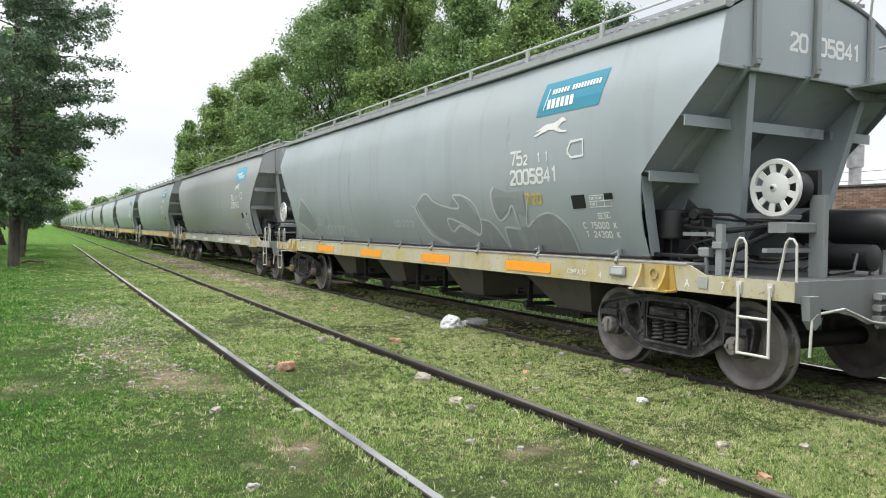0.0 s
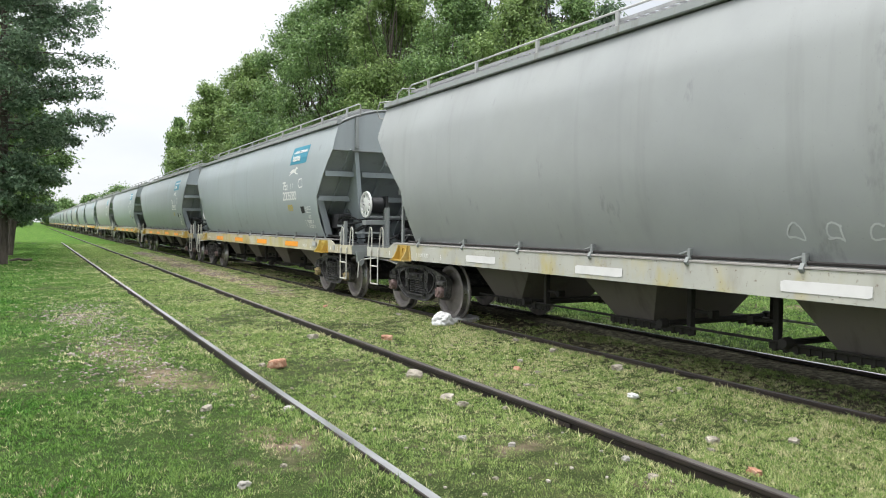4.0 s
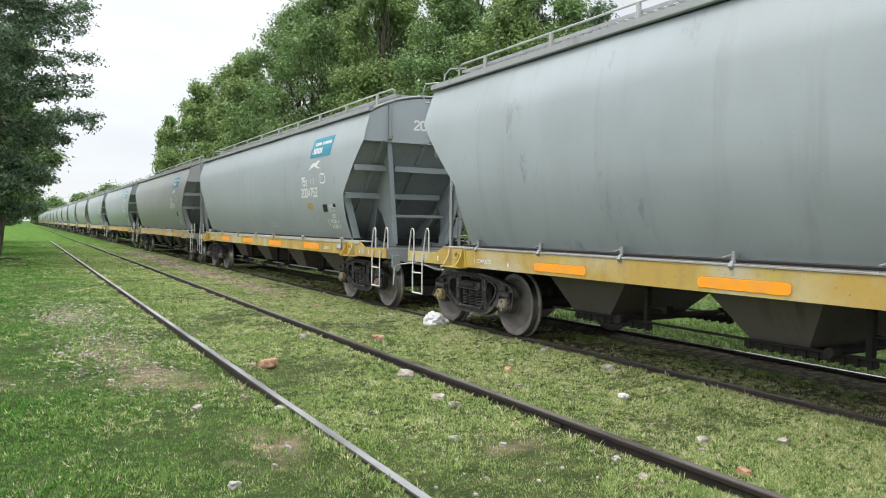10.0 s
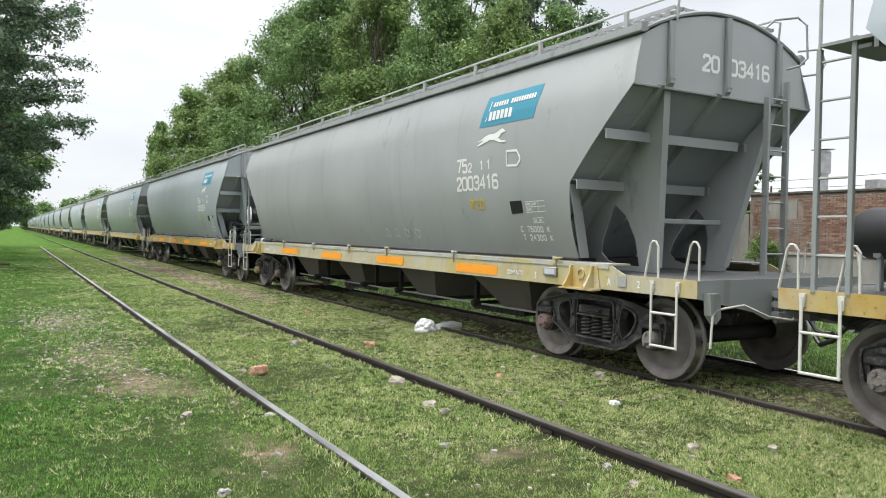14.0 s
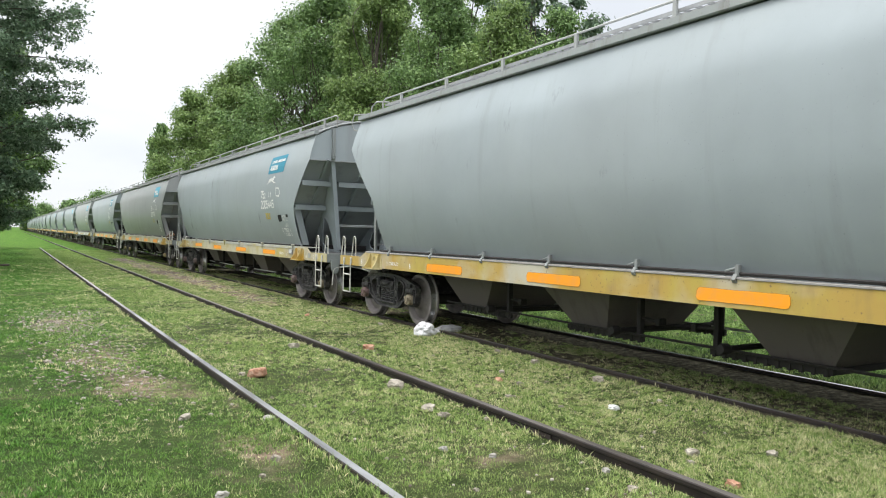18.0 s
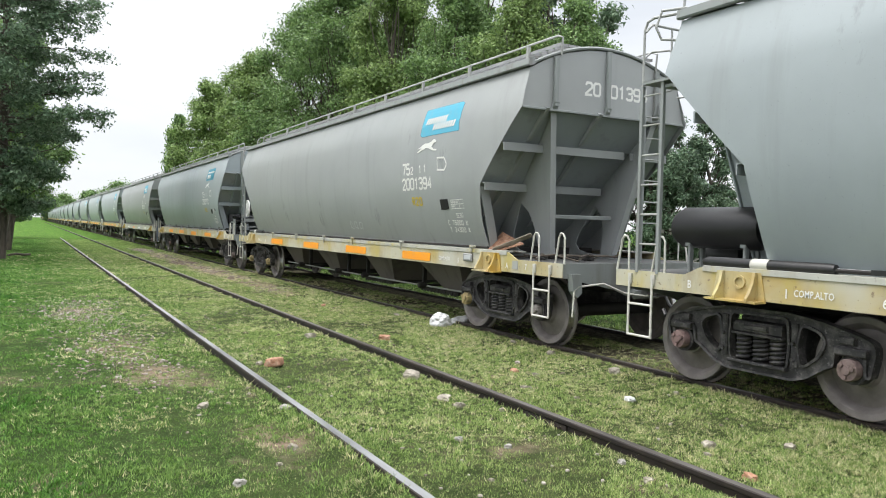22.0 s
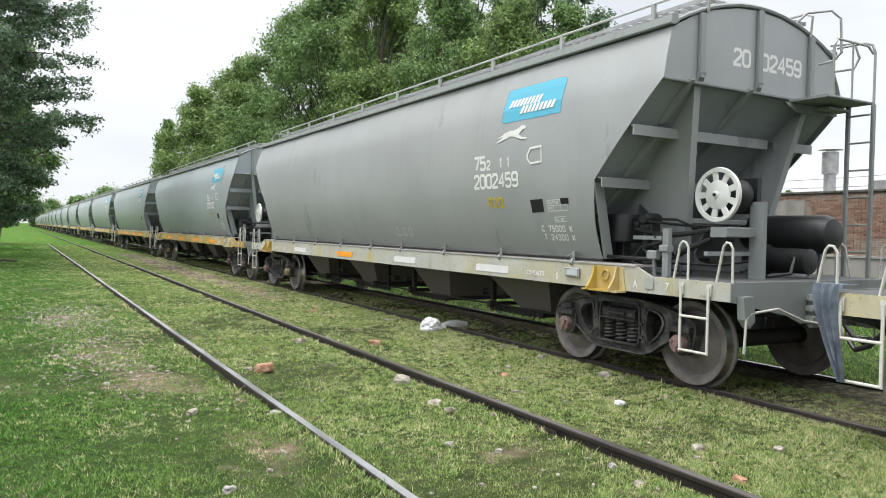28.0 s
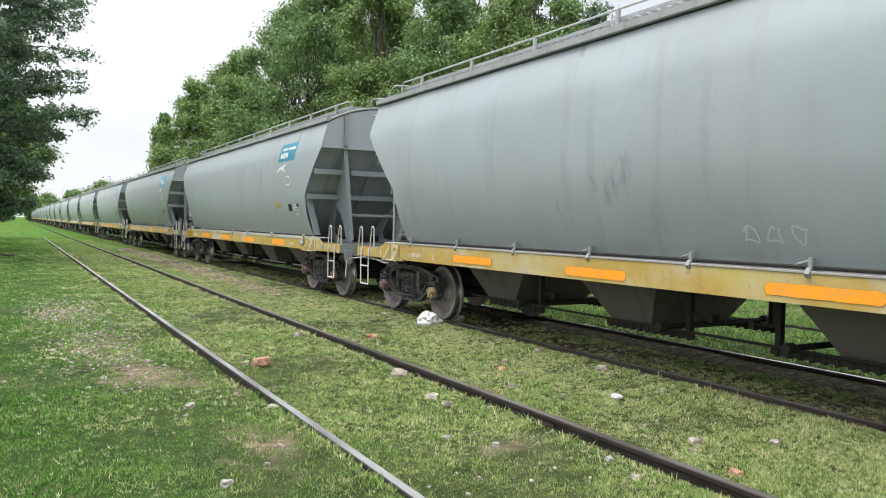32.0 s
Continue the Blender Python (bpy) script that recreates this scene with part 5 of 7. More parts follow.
        part("spray_scrawl", stroke(fine + fine[:2], 0.03, k, 0.01), M["chalk"], w, "pale sprayed outline", False)
        for pts in ([(-5.28, 2.02), (-5.22, 2.24), (-5.12, 2.05)], [(-5.3, 1.95), (-5.0, 1.62), (-4.75, 1.4)], [(-5.45, 1.6), (-5.1, 1.72), (-4.8, 1.8)]):
            part("spray_scrawl", stroke(pts, 0.014, k), M["chalk"], w, "pale sprayed line", False)
        # a broad dark field with a pale flowing outline and a tail
        def flow(pts):
            out = []
            for i in range(len(pts) - 1):
                p0, p1, p2, p3 = (pts[min(len(pts) - 1, max(0, i + j))] for j in (-1, 0, 1, 2))
                for f in (0.0, 0.25, 0.5, 0.75):
                    out.append(tuple(0.5 * (2 * p1[c] + (p2[c] - p0[c]) * f + (2 * p0[c] - 5 * p1[c] + 4 * p2[c] - p3[c]) * f * f + (3 * p1[c] - p0[c] - 3 * p2[c] + p3[c]) * f ** 3) for c in (0, 1)))
            return out + [pts[-1]]

        crest = flow([(0.57, 1.86), (0.68, 1.83), (1.06, 2.03), (1.38, 1.89), (1.81, 1.8), (2.08, 1.78), (2.12, 1.83), (1.97, 1.97), (2.26, 1.96), (2.52, 1.87), (2.64, 1.73), (2.67, 1.56), (2.6, 1.43), (2.51, 1.39)])
        tongue = flow([(2.51, 1.39), (2.24, 1.48), (2.05, 1.53), (1.78, 1.44), (1.69, 1.61), (1.82, 1.63), (2.15, 1.55), (2.54, 1.41)])
        tail = flow([(0.67, 1.81), (0.85, 1.56), (1.11, 1.35), (1.52, 1.24)])
        hook = flow([(3.14, 2.05), (3.06, 1.96), (3.07, 1.76), (3.17, 1.6), (3.39, 1.68), (3.53, 1.79), (3.6, 1.49)]) + flow([(3.6, 1.49), (3.28, 1.51), (3.24, 1.42), (3.24, 1.24)])
        slide = flow([(2.69, 1.62), (2.9, 1.59), (3.08, 1.47), (3.22, 1.24)])
        hump = flow([(3.9, 1.89), (3.81, 1.68), (3.77, 1.52), (4.02, 1.64), (4.25, 1.69), (4.44, 1.64), (4.58, 1.53), (4.65, 1.4), (4.67, 1.2)])
        n = 48
        for us, tops, lows in (((0.64, 1.06, 1.8, 2.02, 2.26, 2.66), (1.84, 2.02, 1.81, 1.94, 1.95, 1.62), (1.8, 1.4, 1.22, 1.21, 1.2, 1.19)), ((2.67, 2.9, 3.2, 3.22), (1.6, 1.58, 1.26, 1.24), (1.19, 1.19, 1.19, 1.19)), ((3.08, 3.17, 3.45, 3.8), (1.97, 2.03, 1.96, 1.97), (1.74, 1.61, 1.77, 1.62)), ((3.26, 3.6, 3.8, 4.25, 4.58, 4.66), (1.5, 1.5, 1.54, 1.68, 1.52, 1.3), (1.19, 1.19, 1.19, 1.19, 1.19, 1.19))):
            line = [us[0] + (us[-1] - us[0]) * i / n for i in range(n + 1)]
            rim, base = [(p, float(np.interp(p, us, tops))) for p in line], [(p, float(np.interp(p, us, lows))) for p in line]
            rows = [(p[0], p[1] * (1 - f) + q[1] * f) for f in (0, 0.14, 0.29, 0.43, 0.57, 0.71, 0.86, 1) for p, q in zip(rim, base)]
            fill = Shape().add(wrap(rows, 0.004, k), [(j * (n + 1) + i, j * (n + 1) + i + 1, (j + 1) * (n + 1) + i + 1, (j + 1) * (n + 1) + i) for j in range(7) for i in range(n)])
            part("spray_field", fill, M["spray_dark"], w, "dull dark sprayed field", False)
        for pts, wd in ((crest, 0.028), (tongue, 0.03), (tail, 0.04), ([(p + 0.07, q + 0.02) for p, q in tail], 0.016), (hook, 0.03), (slide, 0.022), (hump, 0.022)):
            part("spray_scrawl", stroke(pts, wd, k, 0.008), M["chalk"], w, "pale sprayed outline", False)
        loops(-0.3, 0.5, 1.56, 0.06, 5)
        loops(-4.45, -4.05, 1.6, 0.09, 2)
        loops(-3.95, -2.7, 1.42, 0.11, 6)
        loops(-2.5, -2.1, 1.36, 0.08, 2)
    elif scrawl:
        u = rnd.uniform(0.3, 1.2)
        loops(u, u + 0.7 * scrawl, 1.46, 0.075, 2 + scrawl)


PITCH, TRACK_X, RAIL_Z = 16.16, 6.74, 0.063
ROSTER = [(-1, "", "teal", "beige", 0, 0), (0, "2005841", "teal", "beige", 0, 5), (1, "2001543", "blue", "pale", 0, 2), (2, "2005080", "teal", "beige", 0, 0), (3, "2005502", "teal", "ochre", 0, 0), (4, "2004752", "teal", "ochre", 1, 1), (5, "2003416", "teal", "beige", 1, 2), (6, "2005064", "teal", "ochre", 0, 0), (7, "2005445", "teal", "beige", 1, 0), (8, "2001394", "blue", "beige", 1, 1), (9, "2003713", "teal", "beige", 0, 0), (10, "2002459", "blue", "pale", 0, 1), (11, "2001832", "blue", "ochre", 0, 1), (12, "", "teal", "ochre", 1, 0), (13, "", "blue", "beige", 0, 0), (14, "", "teal", "ochre", 1, 0), (15, "", "teal", "beige", 0, 0)]
WAGONS = []


def travelled(t):
    """Metres that the train has run since the start."""
    late = float(np.interp(t, (0, 24, 28, 31, 32), (0, 0.04, 0.28, 0.43, 0.4)))
    return 1.03 * (5.51 * t + 0.00315 * t * t - late)


SLACK = {0: 0.04, 1: -0.02, 2: -0.06, 3: -0.04, 4: -0.03, 6: 0.05, 7: -0.04, 8: 0.07, 11: -0.05}


def wagon_pose(n, turned, t):
    return pose(TRACK_X, 11.61 + n * PITCH + SLACK.get(n, 0.0) - travelled(t), RAIL_Z, 0, 0, 180 if turned else 0)


def build_train():
    near, distant = build_wagon(), build_wagon(True)
    for i, (n, num, sign, sill, turned, scrawl) in enumerate(ROSTER):
        w = near if i == 0 else copy_thing(near, wagon_pose(n, turned, 0))
        w["label"] = {"teal": "grey hopper wagon, teal sign, ", "blue": "grey hopper wagon, light blue sign, "}[sign] + {"beige": "beige sill with orange dashes", "ochre": "ochre sill with orange dashes", "pale": "pale sill with white dashes"}[sill]
        WAGONS.append((w, n, turned))
    for i, row in enumerate(ROSTER):
        mark_wagon(WAGONS[i][0], row[1], row[2], row[3], bool(row[4]), i, row[5])
    for n in range(16, 40):
        w = distant if n == 16 else copy_thing(distant, wagon_pose(n, 0, 0))
        w["label"] = "grey hopper wagon far down the train"
        sill = M[("beige", "ochre", "pale", "ochre")[(n * 7) % 4]]
        for ch in w.children:
            if ch.name.startswith("side_sill"):
                ch.material_slots[0].link = "OBJECT"
                ch.material_slots[0].material = sill
        WAGONS.append((w, n, n * 5 % 3 == 0))


# ---- ground and tracks ----
def ground_z(x, y):
    d = 0.018 * noise.noise((x * 0.7, y * 0.7, 0.3)) + 0.006 * noise.noise((x * 2.3, y * 2.3, 4.0))
    if 5.3 < x < 8.2:
        d *= 0.6
    if 5.9 < x < 8.2:
        d -= 0.03
    elif 4.9 < x <= 5.9:
        d += 0.025 * min(1.0, (x - 4.9) / 0.8)
    return d - 0.01 + (banked(x, y) if 1.2 < x < 1.9 else 0.0)


def banked(x, y):
    """Turf that has grown up against the near side of the siding rail."""
    return 0.07 * np.exp(-((x - 1.79) / 0.13) ** 2) * np.clip((7.4 - y) / 2.2, 0, 1) * (x < 1.845)


BARE = ((0.8, 13.4, 0.5, 1.9, 0.5), (0.95, 9.3, 0.5, 1.3, 0.45), (1.1, 7.6, 0.3, 0.7, 0.4), (1.52, 5.0, 0.18, 0.34, 0.42), (4.9, 29.0, 0.55, 17.0, 0.85), (2.95, 4.3, 0.3, 0.25, 0.3), (3.3, 3.3, 0.2, 0.3, 0.35))


def bare(x, y):
    """How bare the lawn is: trodden and gravelly patches."""
    b = 0.0
    for cx, cy, rx, ry, k in BARE:
        d = ((x - cx) / rx) ** 2 + ((y - cy) / ry) ** 2
        b = max(b, k * max(0.0, 1.25 - d))
    b += 0.4 * noise.noise((x * 0.9, y * 0.7, 31.0)) + 0.35 * noise.noise((x * 3.1, y * 2.3, 13.0))
    return min(1.0, max(0.0, b))


def build_ground():
    xs = list(np.concatenate([np.linspace(-900, -40, 6), np.linspace(-30, -8, 8), np.linspace(-7, 1.2, 30), np.linspace(1.3, 1.7, 7), np.linspace(1.74, 1.842, 6), np.linspace(1.848, 2.2, 6), np.linspace(2.3, 13, 60), np.linspace(15, 60, 14), np.linspace(80, 900, 6)]))
    ys = list(np.concatenate([np.linspace(-300, -20, 5), np.linspace(-12, 0, 8), np.linspace(0.5, 30, 120), np.linspace(31, 90, 50), np.linspace(100, 2500, 14)]))
    v = [(x, y, ground_z(x, y) if abs(x) < 30 and -12 < y < 90 else -0.01) for y in ys for x in xs]
    n = len(xs)
    f = [(j * n + i, j * n + i + 1, (j + 1) * n + i + 1, (j + 1) * n + i) for j in range(len(ys) - 1) for i in range(n - 1)]
    me = mesh_from(v, f, M["lawn"], "ground", True)
    me.attributes.new("bare", "FLOAT", "POINT").data.foreach_set("value", [bare(p[0], p[1]) if -8 < p[0] < 14 and 0 < p[1] < 60 else 0.1 for p in v])
    tagged(new("ground", me), "patchy mown lawn with bare earth between tracks", "ground", kind="structure")
    xs, ys = np.linspace(5.76, 8.0, 22), np.concatenate([np.linspace(-40, 0, 20), np.linspace(0.5, 60, 160), np.linspace(62, 600, 60)])
    v = []
    for y in ys:
        for i, x in enumerate(xs):
            edge = min(i, 21 - i) / 3
            wob = 0.12 * noise.noise((x * 0.2, y * 0.8, 7.0))
            v.append((x + (wob if edge < 0.5 else 0), y, max(ground_z(x, y), -0.03) + (0.045 + 0.022 * noise.noise((x * 5, y * 5, 1))) * min(1, edge) - 0.02 * (edge == 0)))
    f = [(j * 22 + i, j * 22 + i + 1, (j + 1) * 22 + i + 1, (j + 1) * 22 + i) for j in range(len(ys) - 1) for i in range(21)]
    tagged(new("track_bed", mesh_from(v, f, M["soil"], "track_bed", True)), "dark oily earth under the train", "track bed", kind="structure")


RAIL = [(-0.07, -0.14), (0.07, -0.14), (0.07, -0.128), (0.012, -0.115), (0.01, -0.045), (0.033, -0.032), (0.035, -0.006), (0.028, 0.0), (-0.028, 0.0), (-0.035, -0.006), (-0.033, -0.032), (-0.01, -0.045), (-0.012, -0.115), (-0.07, -0.128)]


def build_rail(name, x, top, head, y0, y1, label):
    """A flat-bottomed rail with a worn head, gently uneven, in one length."""
    ys = np.concatenate([np.arange(y0, 60, 1.0), np.arange(60, y1 + 1, 12.0)])
    n = len(RAIL)
    v, f, idx = [], [], []
    for j, y in enumerate(ys):
        dx, dz = 0.012 * noise.noise((x, y * 0.12, 2.0)), 0.008 * noise.noise((x, y * 0.15, 5.0))
        v += [(x + dx + a, y, top + dz + b) for a, b in RAIL]
        if j:
            for i in range(n):
                f.append(((j - 1) * n + i, (j - 1) * n + (i + 1) % n, j * n + (i + 1) % n, j * n + i))
                idx.append(1 if i in (6, 7) else 0)
    s = Shape()
    s.v, s.f = v, f
    me = s.mesh(M["rust"], name)
    me.materials.append(head)
    me.polygons.foreach_set("material_index", idx)
    return tagged(new(name, me), label, "rail")


def build_tracks():
    g = 1.741
    a = build_rail("siding_rail", 1.882, 0.08, M["rail_worn"], -3, 62, "rusty siding rail with worn head in grass")
    b = build_rail("siding_rail", 1.882 + g, 0.08, M["rail_dull"], -3, 240, "rusty siding rail with worn head in grass")
    c = build_rail("main_rail", TRACK_X - g / 2, RAIL_Z, M["rail_dull"], -60, 640, "main line rail with bright worn head")
    d = build_rail("main_rail", TRACK_X + g / 2, RAIL_Z, M["rail_bright"], -60, 640, "main line rail with bright worn head")
    for r, x, ys in ((a, 1.882, (5.72, 17.4)), (b, 1.882 + g, (4.72, 16.6)), (c, TRACK_X - g / 2, (8.6, 20.6)), (d, TRACK_X + g / 2, (8.7, 20.7))):
        for y in ys:
            for s in (-1, 1):
                f = Shape().prism([(x + s * 0.012, -0.03), (x + s * 0.032, -0.04), (x + s * 0.03, -0.02), (x + s * 0.026, 0.03), (x + s * 0.012, 0.035)], "y", y - 0.28, y + 0.28)
                for k in (-0.2, -0.07, 0.07, 0.2):
                    f.lathe([(0.016, 0.0), (0.016, s * 0.02)], "x", (x + s * 0.028, y + k, 0.0), 6)
                part("fishplate", f, M["rust"], r)
    for r in (a, b):
        tagged(r, group="siding rails")
    for r in (c, d):
        tagged(r, group="main line rails")


# ---- plants ----
def leaf_cloud(centres, radii, count, size, rng, shell=0.55, drop=0.0, flat=0.8):
    """Small bent leaves, scattered through a set of clumps."""
    k = rng.choice(len(centres), count, p=np.array(radii) ** 2 / np.sum(np.array(radii) ** 2))
    d = rng.normal(size=(count, 3))
    d /= np.linalg.norm(d, axis=1)[:, None]
    r = np.array(radii)[k] * (shell + (1 - shell) * rng.random(count)) ** 1.0 * np.where(rng.random(count) < 0.25, rng.uniform(0.5, 1.5, count), rng.uniform(0.6, 1.1, count))
    p = np.array(centres)[k] + d * r[:, None] * np.array([1, 1, flat])
    p[:, 2] -= drop * rng.random(count) ** 2
    n = d + rng.normal(size=(count, 3)) * 0.7 + np.array([0, 0, 0.5])
    n /= np.linalg.norm(n, axis=1)[:, None]
    t = np.cross(n, rng.normal(size=(count, 3)))
    t /= np.linalg.norm(t, axis=1)[:, None]
    if drop:
        t = t * 0.4 + np.array([0, 0, -1.0])
        t /= np.linalg.norm(t, axis=1)[:, None]
    s = np.cross(n, t)
    L = size * rng.uniform(0.6, 1.35, count)[:, None]
    W = L * 0.52
    v = np.stack([p - t * L * 0.6 + s * W, p + t * L, p - t * L * 0.6 - s * W], 1).reshape(-1, 3)
    f = np.arange(count * 3).reshape(-1, 3)
    return v, f


def crown_mesh(v, f, mat, name):
    me = bpy.data.meshes.new(name)
    me.from_pydata(v.tolist(), [], f.tolist())
    me.materials.append(mat)
    me.update()
    return me


def limb(s, p0, p1, r0, r1, n=7, bend=0.3, rng=None):
    p0, p1 = Vector(p0), Vector(p1)
    off = Vector(rng.normal(size=3)) * (p1 - p0).length * bend * 0.25
    pts, k = [], 6
    for i in range(k + 1):
        a = i / k
        pts.append(p0.lerp(p1, a) + off * math.sin(a * math.pi))
    rings, up = [], Vector((0.3, 0.2, 0.9))
    for i, p in enumerate(pts):
        d = (pts[min(i + 1, k)] - pts[max(i - 1, 0)]).normalized()
        a = d.cross(up if abs(d.dot(up)) < 0.95 else Vector((1, 0, 0))).normalized()
        b = d.cross(a)
        r = r0 + (r1 - r0) * i / k
        rings.append([p + r * (math.cos(q) * a + math.sin(q) * b) for q in [2 * math.pi * j / n for j in range(n)]])
    v = [q for ring in rings for q in ring]
    s.add(v, [(i * n + j, i * n + (j + 1) % n, (i + 1) * n + (j + 1) % n, (i + 1) * n + j) for i in range(k) for j in range(n)])
    return pts


def build_tree(x, y, height, spread, seed, mat, leaves, size, label, base=0.25, trunk=0.22, shape=1.0, drop=0.0, clumps=34, small=1.0):
    """A tapered trunk, limbs and a ragged crown of leaf clumps."""
    rng = np.random.default_rng(seed)
    t = thing("tree", label, "tree")
    t.matrix_basis = pose(x, y, 0)
    wood = Shape()
    top = (rng.normal() * 0.4, rng.normal() * 0.4, height * 0.86)
    limb(wood, (0, 0, -0.15), top, trunk, 0.04, 9, 0.25, rng)
    cen, rad = [], []
    for i in range(clumps):
        h = base + (1 - base) * rng.random() ** 0.95
        q = (h - base) / (1 - base)
        prof = max(0.18, math.sin(min(1.0, q * 0.86 + 0.16) * math.pi) ** 0.7) * shape
        a, rr = rng.random() * 2 * math.pi, spread * prof * rng.uniform(0.35, 1.0)
        c = (rr * math.cos(a), rr * math.sin(a), height * h)
        cen.append(c)
        rad.append(spread * rng.uniform(0.2, 0.42) * small)
        if i % 2 == 0:
            limb(wood, (top[0] * h * 0.6, top[1] * h * 0.6, height * max(0.12, h * 0.62)), c, trunk * 0.32 * (1.1 - q * 0.6), 0.015, 5, 0.5, rng)
    part("trunk", wood, M["bark"], t)
    v, f = leaf_cloud(cen, rad, leaves, size, rng, 0.35, drop)
    ob = part("crown", crown_mesh(v, f, mat, "crown"), None, t)
    return t


def build_tiered_tree(x, y, height, reach, seed, mat, leaves, size, label):
    """Spreading boughs in loose tiers, each carrying flat sprays of fine leaves down to head height."""
    rng = np.random.default_rng(seed)
    t = thing("tree", label, "tree")
    t.matrix_basis = pose(x, y, 0)
    wood, cen, rad = Shape(), [], []
    limb(wood, (0, 0, -0.15), (0.2, 0.1, height * 0.95), 0.2, 0.03, 9, 0.15, rng)
    for i in range(120):
        z = height * (0.125 + 0.855 * (i + rng.random()) / 120)
        q = z / height
        length = reach * float(np.interp(q, (0, 0.2, 0.27, 0.45, 0.55, 0.7, 0.8, 1), (0.35, 0.48, 0.8, 0.92, 1.0, 0.8, 0.72, 0.3))) * rng.uniform(0.5, 1.06)
        a, rise = rng.random() * 2 * math.pi, rng.uniform(0.05, 0.32)
        tip = (length * math.cos(a), length * math.sin(a), z + rise * length)
        limb(wood, (0, 0, z - 0.1 * length), tuple(0.85 * c for c in tip[:2]) + (z + 0.82 * rise * length - 0.2,), 0.05 * (1.15 - q), 0.008, 5, 0.3, rng)
        for j in range(10):
            r = 0.25 + 0.75 * (j + rng.random()) / 10
            side = rng.normal() * 0.2 * length * (1.1 - r)
            cen.append((tip[0] * r - math.sin(a) * side, tip[1] * r + math.cos(a) * side, z - 0.1 * length + (rise + 0.1) * length * r - 0.35 * r * r + rng.normal() * 0.07))
            rad.append(reach * rng.uniform(0.06, 0.14))
    part("trunk", wood, M["bark"], t)
    v, f = leaf_cloud(cen, rad, leaves, size, rng, 0.25, 0.0, 0.7)
    part("crown", crown_mesh(v, f, mat, "crown"), None, t)
    return t


def build_trees():
    D, B, G = M["leaf_dark"], M["leaf_bright"], M["leaf_mid"]
    # the dense row beyond the train
    row = ((11.7, 57, 11.6, 3.0, B, 60000), (12.6, 48, 12.2, 3.3, B, 62000), (13.4, 41, 13.6, 3.2, G, 66000), (13.6, 35, 13.5, 3.3, G, 68000),
           (14.2, 30, 12.6, 3.0, B, 68000), (14.8, 25.6, 11.0, 2.7, G, 60000), (15.4, 22.2, 9.8, 2.3, B, 46000), (16.7, 20.4, 9.4, 1.8, G, 36000))
    for i, (x, y, h, s, mat, n) in enumerate(row):
        tint = "yellow-green" if mat is B else "dark green" if mat is D else "mid-green"
        build_tree(x, y, h, s, 1 + i, mat, n, 0.045 + 0.0011 * y, "dense leafy %s tree in the row beyond the train" % tint, 0.08, trunk=0.13, clumps=150, small=0.85, shape=1.12)
    back = ((19.5, 47, 21.0, 4.2, G, 17000), (17.8, 38, 20.0, 4.2, G, 20000), (18.5, 31, 18.0, 4.0, G, 24000), (19.5, 26, 14.5, 3.4, D, 24000))
    for i, (x, y, h, s, mat, n) in enumerate(back):
        build_tree(x, y, h, s, 40 + i, mat, n, 0.12, "tall %s tree behind the row" % ("dark green" if mat is D else "yellow-green" if mat is B else "mid-green"), 0.2, clumps=110, small=0.5)
    for i, (x, y, h, s) in enumerate(((18.2, 19.0, 5.6, 1.7), (19.4, 18.7, 5.5, 1.5), (20.8, 18.3, 5.4, 1.4))):
        build_tree(x, y, h, s, 70 + i, (D, D, D)[i], 20000, 0.065, "low bushy tree beyond the train", 0.05, 0.1, clumps=80, small=0.8)
    build_tree(10.3, 62, 9.8, 1.5, 60, G, 12000, 0.15, "drooping willow-like tree at the row's end", 0.35, drop=3.0, clumps=30)
    build_tree(25.2, 18.4, 1.9, 0.8, 63, B, 7000, 0.045, "overgrown bush against the brick wall", 0.05, 0.03, clumps=22)
    build_tree(26.9, 21.8, 7.2, 1.3, 61, D, 12000, 0.075, "small dark tree above the brick wall", 0.12, clumps=60, small=0.6)
    build_tree(27.6, 20.2, 4.3, 0.9, 62, G, 3600, 0.07, "small ragged tree above the brick wall", 0.4, clumps=30, small=0.6)
    # the trees on the lawn side of the siding
    build_tiered_tree(-0.95, 31.0, 16.0, 4.35, 11, D, 84000, 0.078, "dark-leaved spreading tree on the lawn")
    build_tree(-0.91, 39, 10.5, 3.0, 12, G, 32000, 0.1, "mid-green tree behind the spreading tree", 0.22, 0.15, clumps=90, small=0.7)
    build_tree(-1.5, 48, 8.8, 2.6, 13, D, 20000, 0.11, "dark green tree along the lawn", 0.16, clumps=60)
    build_tree(-2.5, 62, 8.8, 3.0, 14, D, 15000, 0.14, "dark green tree along the lawn", 0.13, clumps=60)
    for i, (x, y, h, s) in enumerate(((12.7, 200, 7.8, 4.2), (-4, 230, 8, 6), (5, 300, 9, 8), (26, 270, 13, 9), (-24, 240, 9, 8), (36, 330, 14, 9), (12, 360, 11, 8))):
        build_tree(x, y, h, s, 20 + i, G, 7000, 0.45, "hazy distant tree down the line", 0.15, clumps=26)


def loose_faces(v, k, mat, name):
    """A mesh of separate k-sided faces from an array of corners."""
    n = len(v)
    me = bpy.data.meshes.new(name)
    me.vertices.add(n)
    me.vertices.foreach_set("co", v.astype(np.float32).ravel())
    me.loops.add(n)
    me.loops.foreach_set("vertex_index", np.arange(n, dtype=np.int32))
    me.polygons.add(n // k)
    me.polygons.foreach_set("loop_start", np.arange(0, n, k, dtype=np.int32))
    me.materials.append(mat)
    me.update(calc_edges=True)
    return me


